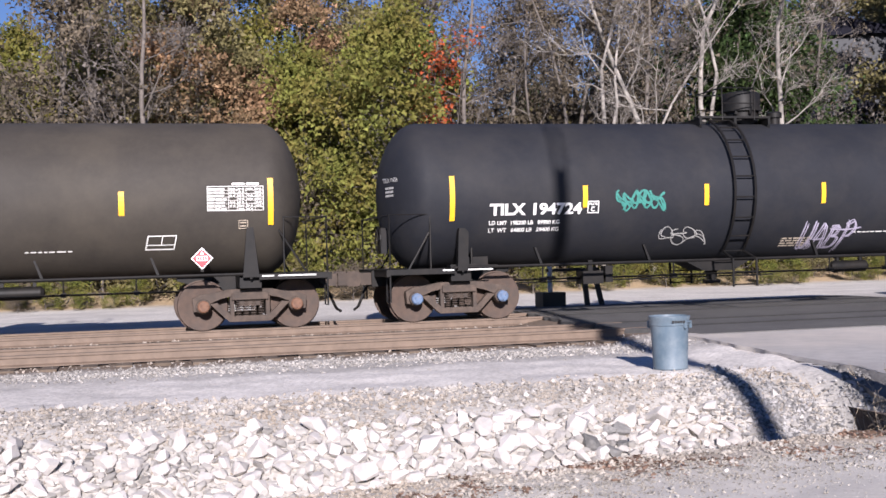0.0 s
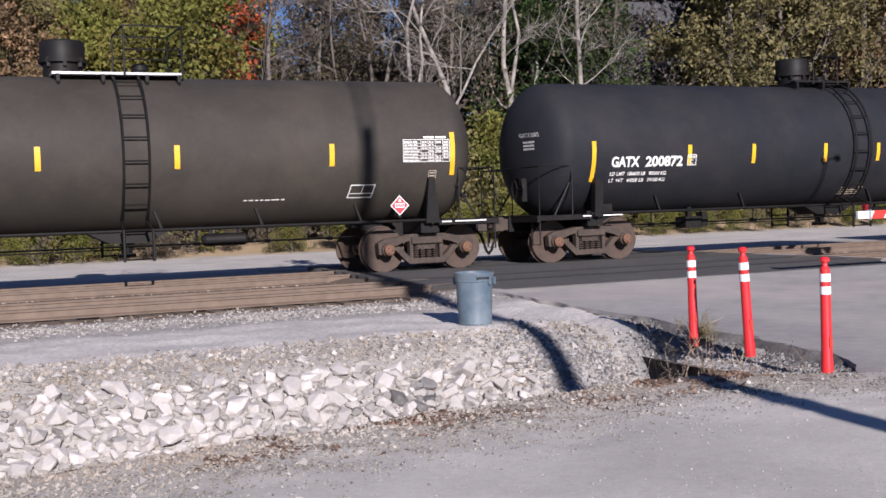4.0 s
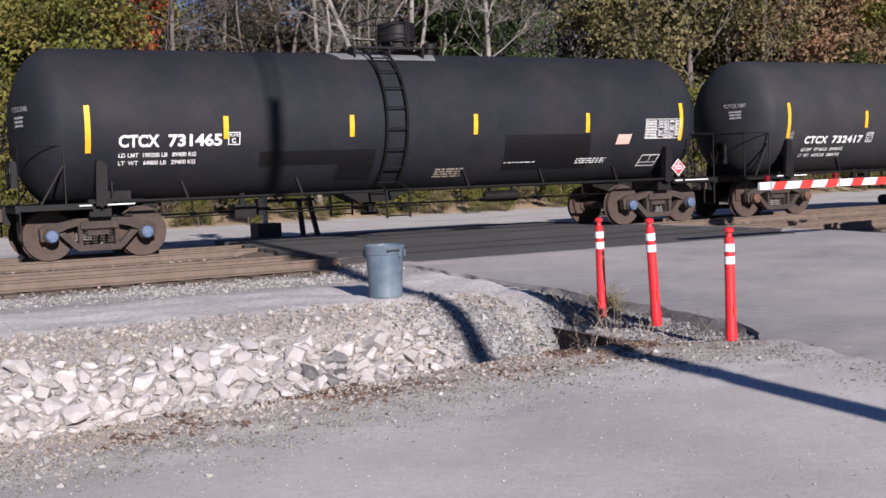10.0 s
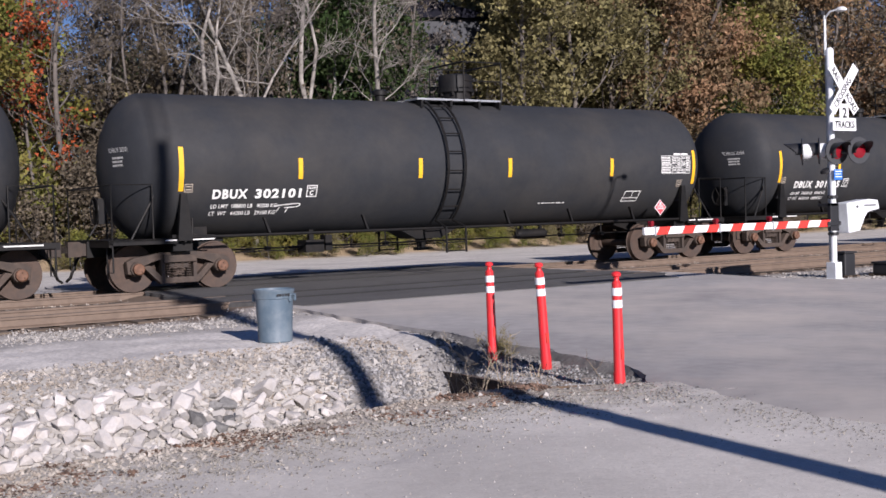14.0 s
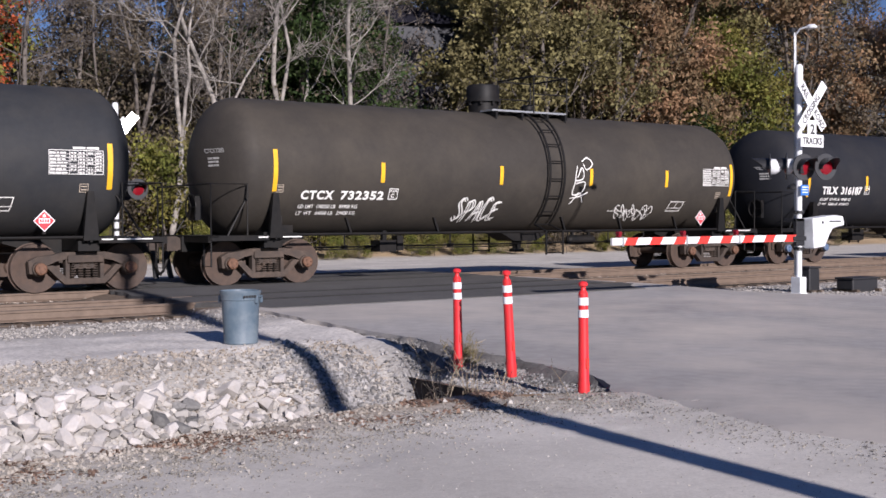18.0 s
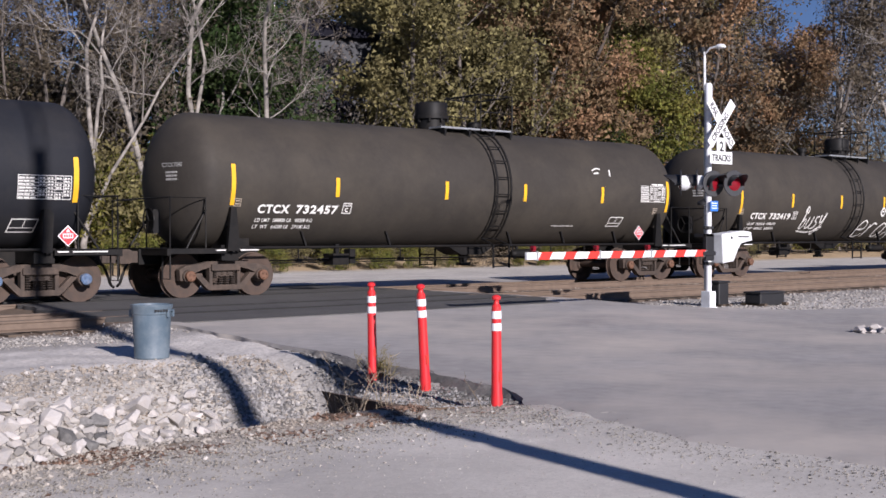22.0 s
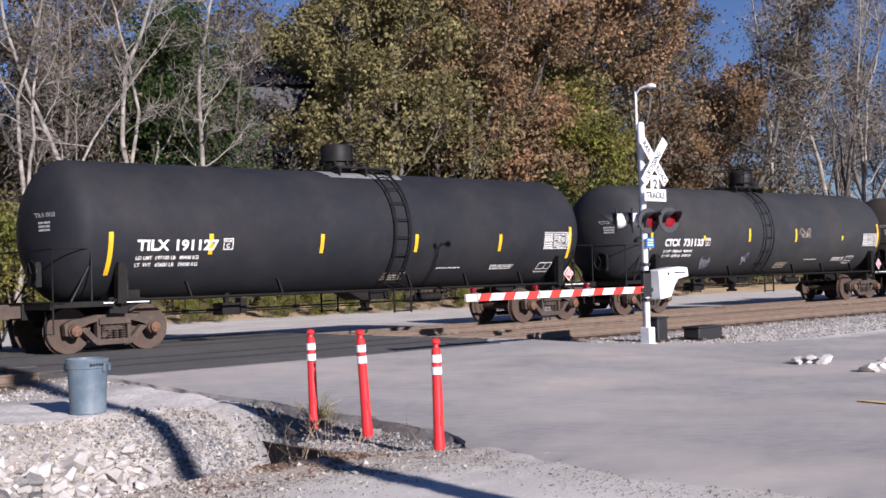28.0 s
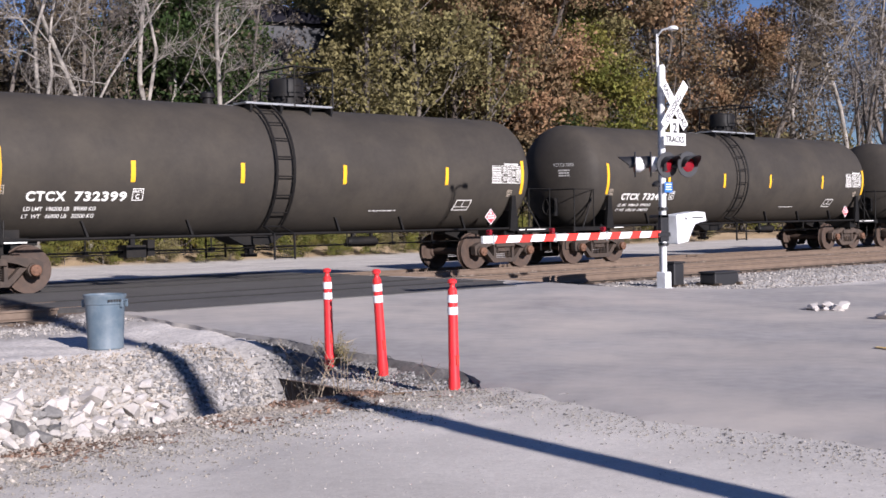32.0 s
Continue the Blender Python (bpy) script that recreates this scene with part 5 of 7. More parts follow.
    for end in (-1, 1):
        flip = pose(end * tx, 0, 0, 0, 0, 0 if end > 0 else 180)
        part("draft_sill", shape("sill", build_sill, STEEL_BLACK), car, flip)
        part("body_bolster", shape("bolster", build_bolster, STEEL_BLACK), car, pose(end * tx, 0, 0))
        part("end_platform", shape("platform", build_platform, STEEL_BLACK), car, flip)
        for s in (-1, 1):
            for kind, nm in enumerate(("grab_iron", "sill_step", "brace")):
                part(nm, shape(f"grab_{s}_{kind}", build_grab(s, kind), STEEL_BLACK), car, flip)
        part("grab_iron", shape("grab_top", build_grab(1, 3), STEEL_BLACK), car, flip)
        part("coupler", shape("coupler", build_coupler, TRUCK_BROWN), car, pose(end * (tx + 1.42), 0, 0, 0, 0, 0 if end > 0 else 180), "rusty knuckle coupler")
        part("air_hose", shape("hose", build_hose, STEEL_BLACK, True), car, pose(end * (tx + 0.95), 0, 0, 0, 0, 0 if end > 0 else 180))
        part("sill_label", shape("sill_label", lambda bm: (box(bm, 0.2, 0.42, -1.448, -1.444, 0.985, 1.01), box(bm, 0.5, 1.2, -1.448, -1.444, 0.985, 1.01)), DECAL_WHITE), car, pose(end * tx - (0 if end > 0 else 0.6), 0, 0))
        if end < 0:
            part("brake_gear", shape("gear", build_gear, STEEL_BLACK), car, pose(-tx - 0.1, 0, 0))
            part("brake_wheel", shape("brakewheel", build_brakewheel, STEEL_BLACK), car, flip, "black spoked brake wheel")
        truck = part("truck_bolster", shape("truck_bolster", build_truck_bolster, TRUCK_BROWN), car, pose(end * tx, 0, 0))
        for side in (-1, 1):
            part("side_frame", shape("sideframe", build_sideframe, TRUCK_BROWN, bevel=0.012), truck, pose(0, side * 1.0, 0, 0, 0, 0 if side < 0 else 180), "rusty cast steel side frame")
            tagged(part("spring_pack", shape("springs", build_springs, TRUCK_BROWN), truck, pose(0, side * 1.0, 0)), kind="stuff")
        for ax in (-1, 1):
            axle = part("wheelset", shape("axle", lambda bm: lathe(bm, [(-1.0, 0.075), (-0.8, 0.09), (0.8, 0.09), (1.0, 0.075)], axis='Y', n=14), WHEEL_RUST, True), car, pose(end * tx + ax * AXLE, 0, 0.457))
            for side in (-1, 1):
                part("wheel", shape("wheel", build_wheel, WHEEL_RUST, True), axle, pose(0, side * 0.752, 0, 0, 0, 0 if side < 0 else 180), "rusty steel wheel")
                part("bearing_cap", shape("cap_blue" if i in (1, 4, 5, 10) else "cap_rust", build_cap, CAP_BLUE if i in (1, 4, 5, 10) else CAP_RUST, True), axle, pose(0, side * 1.08, 0, 0, 0, 0 if side < 0 else 180), "blue bearing cap" if i in (1, 4, 5, 10) else "rusty bearing cap")
    return car


TRAIN = [tank_car(i, spec) for i, spec in enumerate(SPECS)]
# place of each car's middle along the train
CENTRES = [-8.56, 8.76, 25.70, 42.73, 59.93, 76.95, 94.05, 111.45, 128.75, 146.10, 163.40, 180.63, 197.92, 215.35, 232.44, 249.83, 267.08, 284.40, 301.75]
V0, ACC, START = 6.4784, 0.09503, 3.80


def run(t):
    return START - V0 * t - ACC * t * t / 2


# ---------------------------------------------------------------- crossing signal
def crossing_signal(m, gate, label):
    sig = thing("crossing_signal", m, label, "crossing signal", "crossing signals")
    part("footing", shape("footing", lambda bm: lathe(bm, [(-0.3, 0.40), (0.0, 0.40), (0.05, 0.36), (0.05, 0.02)], axis='Z', n=24), CONCRETE), sig, label="round concrete footing")
    part("junction_base", shape("junction_base", lambda bm: (box(bm, -0.095, 0.095, -0.11, 0.11, 0.03, 0.38), box(bm, -0.12, 0.12, -0.13, 0.13, 0.03, 0.07)), ALU, bevel=0.012), sig, label="aluminium junction box")
    part("mast", shape("mast", lambda bm: lathe(bm, [(0.03, 0.06), (3.9, 0.06), (3.91, 0.075), (4.40, 0.075), (4.44, 0.05), (4.44, 0.01)], axis='Z', n=20), ALU, True), sig, label="white aluminium mast")
    if gate:
        part("conduit", shape("conduit", lambda bm: (tube(bm, [(0.02, 0.10, 0.4), (0.02, 0.10, 5.05)], 0.02, 8), tube(bm, [(-0.06, 0.06, 4.3), (-0.06, 0.06, 5.12)], 0.016, 8)), GALV, True), sig)
        lamp = part("marker_lamp", shape("lamp_arm", lambda bm: tube(bm, [(0.0, 0.08, 5.02), (0.06, 0.02, 5.13), (0.22, -0.05, 5.18)], 0.02, 8), GALV, True), sig)
        part("lamp_head", shape("lamp_head", lambda bm: lathe(bm, [(-0.03, 0.02), (-0.03, 0.10), (0.0, 0.11), (0.04, 0.07), (0.05, 0.02)], (0.30, -0.06, 5.18), 'Z', 16), ALU, True), lamp)
        part("camera_box", shape("camera_box", lambda bm: (box(bm, -0.17, -0.06, 0.03, 0.10, 5.06, 5.13), tube(bm, [(-0.1, 0.06, 5.0), (-0.1, 0.06, 5.1)], 0.02, 6)), SIGN_BLACK), sig)
    SX = 0.13 if gate else 0.02
    # crossbuck: two blades that cross, with letters along them
    for k, (ang, text) in enumerate(((-50, "RAIL ROAD"), (50, "CROSSING"))):
        blade = part("crossbuck_blade", shape("blade", lambda bm: box(bm, -0.56, 0.56, -0.006, 0.006, -0.10, 0.10), SIGN_WHITE, bevel=0.003), sig, pose(SX, -0.20 - 0.014 * k, 3.65) @ Matrix.Rotation(radians(-ang), 4, 'Y'), "white crossbuck blade")
        if k == 0:
            for tx, txt in ((-0.53, "RAIL"), (0.13, "ROAD")):
                me = letters("cb_" + txt, txt, 0.125, SIGN_BLACK, 0.003, wide=0.85)
                part("lettering", me, blade, pose(tx * 0.92, -0.010, -0.06), "black letters")
        else:
            me = letters("cb_cross", "CROSSING", 0.125, SIGN_BLACK, 0.003, wide=0.84)
            part("lettering", me, blade, pose(-0.44, -0.010, -0.06), "black letters")
    plate = part("count_plate", shape("count_plate", lambda bm: box(bm, -0.13, 0.13, -0.006, 0.006, -0.17, 0.17), SIGN_WHITE, bevel=0.003), sig, pose(SX, -0.20, 3.20), "white plate")
    part("lettering", letters("cb_2", "2", 0.19, SIGN_BLACK, 0.006), plate, pose(-0.06, -0.012, -0.09))
    plate = part("tracks_plate", shape("tracks_plate", lambda bm: box(bm, -0.34, 0.34, -0.006, 0.006, -0.12, 0.12), SIGN_WHITE, bevel=0.003), sig, pose(SX, -0.205, 2.98), "white plate")
    part("lettering", letters("cb_tracks", "TRACKS", 0.13, SIGN_BLACK, 0.003, wide=0.86), plate, pose(-0.29, -0.012, -0.065))
    part("cross_arm", shape(f"cross_arm_{gate}", lambda bm: (tube(bm, [(-0.36, 0.42, 2.46), (0.34, -0.38, 2.46)], 0.035, 8), box(bm, -0.1, 0.1, -0.12, 0.12, 2.36, 2.56), tube(bm, [(0, 0, 2.56), (0.30, -0.26, 2.70)], 0.014, 6)) if gate else (tube(bm, [(-0.42, -0.32, 2.38), (0.42, -0.32, 2.38)], 0.03, 8), tube(bm, [(-0.42, 0.32, 2.38), (0.42, 0.32, 2.38)], 0.03, 8), box(bm, -0.12, 0.12, -0.34, 0.34, 2.28, 2.46), tube(bm, [(0, -0.3, 2.46), (0.42, -0.3, 2.52)], 0.012, 6)), SIGN_BLACK), sig)
    for face in (-1, 1):
        for s in (-1, 1):
            turn = pose(s * 0.38, face * 0.42, 2.36, 0, 0, 0 if face < 0 else 180)
            if gate:        # this mast's lights are swung towards the drive and along the road
                turn = pose(0.16 + 0.13 * s, -0.24 - 0.15 * s, 2.48, 0, 0, -14) if face < 0 else pose(-0.22 - 0.12 * s, 0.31 + 0.10 * s, 2.50, 0, 0, 221)
            unit = part("signal_light", shape(f"light_disc_{face}", lambda bm: lathe(bm, [(-0.012, 0.02), (-0.012, 0.25), (0.0, 0.255), (0.012, 0.25), (0.012, 0.02)], axis='Y', n=30), SIGN_GREY, True), sig, turn, "round dark grey signal background")
            part("housing", shape(f"light_house_{face}", lambda bm: lathe(bm, [(0.012, 0.15), (0.10, 0.15), (0.2, 0.09), (0.24, 0.02)], axis='Y', n=18), ALU if face > 0 else SIGN_BLACK, True), unit)
            part("lens", shape("light_lens", lambda bm: lathe(bm, [(-0.045, 0.01), (-0.04, 0.09), (-0.02, 0.145), (-0.01, 0.15)], axis='Y', n=24), LENS_RED, True), unit, label="unlit red lens")

            def build_hood(bm):
                n = 14
                rows = []
                for k in range(n + 1):
                    a = math.pi * (-0.10 + 1.20 * k / n)
                    reach = 0.12 + 0.22 * max(0.0, math.sin(a))
                    rows.append([bm.verts.new((0.165 * math.cos(a), y, 0.165 * math.sin(a))) for y in (-0.012, -reach)] + [bm.verts.new((0.158 * math.cos(a), y, 0.158 * math.sin(a))) for y in (-reach, -0.012)])
                for a, b in zip(rows, rows[1:]):
                    for j in range(4):
                        bm.faces.new((a[j], a[(j + 1) % 4], b[(j + 1) % 4], b[j]))
            part("hood", shape("light_hood", build_hood, SIGN_BLACK, True), unit)
    part("bell_bracket", shape("bell_bracket", lambda bm: lathe(bm, [(0.0, 0.02), (0.0, 0.1), (0.05, 0.11), (0.1, 0.06), (0.12, 0.01)], (-0.02, 0.12, 2.06), 'Z', 16), SIGN_BLACK, True), sig)
    plate = part("notice_plate", shape("notice_plate", lambda bm: box(bm, -0.12, 0.12, -0.004, 0.004, -0.10, 0.10), SIGN_BLUE, bevel=0.003), sig, pose(0.05, -0.10, 2.04), "blue notice plate")
    part("notice_print", shape("notice_print", lambda bm: [box(bm, -0.09, 0.09 - 0.02 * (k % 2), -0.002, 0.0, 0.05 - 0.05 * k, 0.068 - 0.05 * k) for k in range(3)], SIGN_WHITE), plate, pose(0, -0.006, 0))
    for z in (1.62, 1.40, 0.92):
        part("clamp", shape("clamp", lambda bm: (lathe(bm, [(-0.03, 0.09), (0.03, 0.09)], axis='Z', n=16), box(bm, -0.14, 0.14, -0.02, 0.02, -0.02, 0.02)), SIGN_BLACK), sig, pose(0, 0, z))
    if gate:
        mech = part("gate_mechanism", shape("gate_mech", lambda bm: prism(bm, [(0.12, 1.50), (0.80, 1.56), (1.06, 1.54), (1.10, 1.36), (0.72, 1.33), (0.62, 1.22), (0.50, 0.96), (0.16, 0.92)], -0.22, 0.08), ALU, bevel=0.02), sig, pose(0.02, 0, 0), "pale aluminium gate mechanism housing")
        part("slot", shape("gate_slot", lambda bm: box(bm, 0.62, 0.98, -0.226, -0.222, 1.43, 1.455), SIGN_BLACK), mech)
        part("bolt", shape("gate_bolt", lambda bm: lathe(bm, [(-0.235, 0.02), (-0.22, 0.03)], (0.42, 0, 1.42), 'Y', 8), SIGN_BLACK), mech)
        part("gate_bracket", shape("gate_bracket", lambda bm: (box(bm, -0.32, -0.08, -0.20, -0.12, 0.98, 1.50), box(bm, -0.32, -0.1, -0.2, 0.1, 1.44, 1.50), box(bm, -0.42, -0.05, -0.22, -0.08, 1.08, 1.16)), SIGN_BLACK, bevel=0.01), sig)
    return sig


NEAR_SIG = crossing_signal(pose(18.56, 14.52, -0.19), True, "white railroad crossing signal mast with crossbuck and lowered gate")
FAR_SIG = crossing_signal(pose(9.85, 27.6, -0.25, 0, 0, 180), False, "white crossing signal mast beyond the tracks")
# Painted black for the train's shade on these bars and the mast base.
part("counterweight_arm", shape("counterweight", lambda bm: (prism(bm, [(-1.05, 0.02), (-0.93, 0.02), (-0.83, 1.05), (-0.95, 1.05)], -0.05, 0.05), prism(bm, [(-1.45, 0.02), (-1.33, 0.02), (-1.10, 1.05), (-1.22, 1.05)], -0.05, 0.05), box(bm, -0.30, 0.30, -0.3, 0.3, 0.0, 0.5), box(bm, -1.3, 0.1, -0.04, 0.04, 1.0, 1.08)), SIGN_BLACK, bevel=0.008), FAR_SIG, pose(0, 0, 0.05))
# bare metal plate added on half the far crossbuck, tilted to glint in sunlight
ALU_BARE = material("bare_bright_aluminium", (0.85, 0.86, 0.87), 0.34, metal=1.0, vary=0.05, scale=6)
face = Vector((-0.245, -0.938, 0.145)).normalized()
along_blade = (Vector((0.64, 0, 0.77)) - face * Vector((0.64, 0, 0.77)).dot(face)).normalized()
turn_blade = Matrix((along_blade, -face, along_blade.cross(-face))).transposed().to_4x4()
part("crossbuck_blade", shape("glint_plate", lambda bm: box(bm, 0.05, 0.62, -0.005, 0.005, -0.115, 0.115), ALU_BARE, bevel=0.003), FAR_SIG,
            FAR_SIG.matrix_basis.inverted() @ Matrix.Translation((9.86, 27.36, 3.42)) @ turn_blade, "added bare aluminium plate over half a crossbuck blade, tilted to glint")
# the lowered gate arm, carried by the near mast
arm = part("gate_arm", shape("gate_arm", lambda bm: box(bm, -5.05, -0.25, -0.03, 0.03, -0.062, 0.062), GATE_WHITE, bevel=0.008), NEAR_SIG, pose(0, -0.16, 1.13), "red and white striped lowered gate arm")
for k in range(8):
    x = -4.62 + 0.59 * k
    part("red_band", shape("gate_band", lambda bm: prism(bm, [(-0.17, -0.064), (0.09, -0.064), (0.17, 0.064), (-0.09, 0.064)], -0.033, 0.033), GATE_RED), arm, pose(x, 0, 0), "red reflective band")
for x in (-4.88, -3.35, -1.98):
    part("arm_lamp", shape("arm_lamp", lambda bm: (box(bm, -0.035, 0.035, -0.03, 0.03, 0.077, 0.11), lathe(bm, [(-0.04, 0.036), (0.04, 0.036)], (0, 0, 0.135), 'Y', 14)), LENS_RED), arm, pose(x, 0, 0), "small red arm lamp")
    part("lamp_strap", shape("arm_strap", lambda bm: box(bm, -0.02, 0.02, -0.034, 0.034, -0.08, 0.08), GALV), arm, pose(x + 0.07, 0, 0))

# relay boxes beside the mast
for k, (x, y, w, h, d) in enumerate(((20.05, 15.45, 0.34, 0.50, 0.34), (21.0, 14.95, 0.85, 0.26, 0.4))):
    bx = thing("relay_box", pose(x, y, ground_z(x, y)), "low black trackside equipment box", "equipment box", "trackside boxes")
    part("casing", shape(f"casing_{k}", lambda bm: box(bm, -w / 2, w / 2, -d / 2, d / 2, 0.0, h), SIGN_BLACK, bevel=0.03), bx)
    part("lid", shape(f"lid_{k}", lambda bm: box(bm, -w / 2 - 0.02, w / 2 + 0.02, -d / 2 - 0.02, d / 2 + 0.02, h, h + 0.04), SIGN_BLACK, bevel=0.01), bx)
    part("leg", shape(f"feet_{k}", lambda bm: (box(bm, -w / 2, -w / 2 + 0.1, -d / 2 - 0.1, d / 2 + 0.1, 0.0, 0.06), box(bm, w / 2 - 0.1, w / 2, -d / 2 - 0.1, d / 2 + 0.1, 0.0, 0.06)), TIE_WOOD), bx)

drum = thing("track_lamp", pose(32.25, 28.2, ground_z(32.25, 28.2)), "small round black trackside lamp between the tracks", "trackside lamp")
part("case", shape("drum_case", lambda bm: lathe(bm, [(-0.16, 0.02), (-0.16, 0.14), (-0.1, 0.17), (0.1, 0.17), (0.16, 0.14), (0.16, 0.02)], (0, 0, 0.33), 'Y', 20), SIGN_BLACK, True), drum)
part("foot", shape("drum_foot", lambda bm: box(bm, -0.06, 0.06, -0.08, 0.08, 0.0, 0.2), SIGN_BLACK, bevel=0.01), drum)

# ---------------------------------------------------------------- bin
tb = thing("trash_can", pose(6.345, 13.42, ground_z(6.345, 13.42)) @ Matrix.Diagonal((1.04, 1.04, 1.05, 1)), "grey-blue plastic trash can standing on gravel", "trash can")
part("body", shape("bin_body", lambda bm: lathe(bm, [(0.0, 0.02), (0.0, 0.198), (0.015, 0.206), (0.03, 0.202), (0.51, 0.224), (0.52, 0.233), (0.58, 0.235), (0.60, 0.246), (0.625, 0.246), (0.628, 0.234), (0.60, 0.222), (0.03, 0.19), (0.03, 0.02)], axis='Z', n=40), BIN_BLUE, True), tb)
for a in (-52, 128):
    h = part("handle", shape("bin_handle", lambda bm: (box(bm, 0.222, 0.258, -0.075, 0.075, 0.545, 0.568), box(bm, 0.222, 0.258, -0.075, -0.055, 0.48, 0.56), box(bm, 0.222, 0.258, 0.055, 0.075, 0.48, 0.56)), BIN_BLUE, bevel=0.008), tb, pose(0, 0, 0, 0, 0, a + 180))
part("label_bar", shape("bin_label", lambda bm: [box(bm, 0.236, 0.243, -0.085 + 0.035 * k, -0.06 + 0.035 * k, 0.548, 0.575) for k in range(5)], SIGN_BLACK), tb, pose(0, 0, 0, 0, 0, -88), "dark moulded label")


# ---------------------------------------------------------------- posts
def delineator(x, y, lean_x, lean_y, z, size):
    p = thing("delineator_post", pose(x, y, z, lean_y, lean_x, 0) @ Matrix.Diagonal((0.9 * size, 0.9 * size, size, 1)), "orange-red plastic delineator post with two white bands", "traffic post", "posts beside the ditch")
    part("tube", shape("post_tube", lambda bm: lathe(bm, [(-0.2, 0.062), (0.06, 0.066), (0.10, 0.060), (0.90, 0.052), (0.96, 0.052), (0.985, 0.034), (1.0, 0.028), (1.02, 0.030), (1.03, 0.05), (1.055, 0.052), (1.07, 0.035), (1.075, 0.01)], axis='Z', n=22), POST_RED, True), p)
    for z0 in (0.72, 0.84):
        part("white_band", shape(f"band_{z0}", lambda bm: lathe(bm, [(z0, 0.05), (z0, 0.0585), (z0 + 0.075, 0.0575), (z0 + 0.075, 0.05)], axis='Z', n=22, cap=False), SIGN_WHITE, True), p, label="white reflective band")
    part("slot", shape("post_slot", lambda bm: box(bm, -0.02, 0.02, -0.068, -0.055, 0.22, 0.32), GATE_RED), p)
    return p


delineator(7.62, 10.58, -1.2, 0.5, -0.255, 0.96)
delineator(7.57, 9.58, -4.2, 1.0, -0.25, 0.97)
delineator(7.20, 8.06, -0.3, 0.0, -0.25, 0.925)

# ---------------------------------------------------------------- pole behind the viewer, whose shadow crosses the place
pole = thing("utility_pole", pose(4.378, -3.0, ground_z(4.378, -3.0)), "weathered wooden utility pole", "utility pole")
part("shaft", shape("pole_shaft", lambda bm: lathe(bm, [(-0.5, 0.15), (12.75, 0.115), (12.75, 0.01)], axis='Z', n=20), WOOD_POLE, True), pole)
# Unseen tubes added above the pole to cast its faint thin shadow lines.
part("riser", shape("pole_shadow_tube", lambda bm: (tube(bm, [(-0.12, 0, 11), (-0.16, 0, 15.0)], 0.035, 6), tube(bm, [(0.12, 0, 11), (0.06, 0, 15.2)], 0.03, 6)), GALV), pole)
for z in (7.72, 8.22, 9.02):
    part("transformer", shape("pole_can", lambda bm: (lathe(bm, [(-0.21, 0.03), (-0.2, 0.13), (-0.18, 0.15), (0.18, 0.15), (0.2, 0.11), (0.24, 0.03)], (0.0, -0.28, 0), 'Z', 18), box(bm, -0.03, 0.03, -0.16, -0.1, -0.12, 0.12)), GALV, True), pole, pose(0, 0, z, 0, 0, 70 + 60 * z), "grey steel canister")


# ---------------------------------------------------------------- shed in the wood
shed = thing("shed", pose(37.3, 58.4, 0.3, 0, 0, -20), "tall dark navy metal building among the trees", "building")
part("wall", shape("shed_wall", lambda bm: box(bm, -2.9, 2.9, -4, 4, -0.6, 12.0), SHED_DARK), shed)
part("roof", shape("shed_roof", lambda bm: prism(bm, [(-3.3, 12.0), (3.3, 12.0), (3.3, 12.2), (0, 13.0), (-3.3, 12.2)], -4.4, 4.4), SHED_ROOF), shed)
for side in (-1.5, 1.3):
    part("window", shape("shed_window", lambda bm: box(bm, -0.5, 0.5, -4.05, -3.99, 7.6, 9.2), SHED_ROOF), shed, pose(side, 0, 0))

# ---------------------------------------------------------------- trees
def branch_line(rnd, p, d, length, n, wander, lift=0.0):
    pts, d = [p.copy()], d.normalized()
    for _ in range(n):
        d = (d + Vector((rnd.gauss(0, wander), rnd.gauss(0, wander), rnd.gauss(0, wander) + lift))).normalized()
        pts.append(pts[-1] + d * (length / n))
    return pts


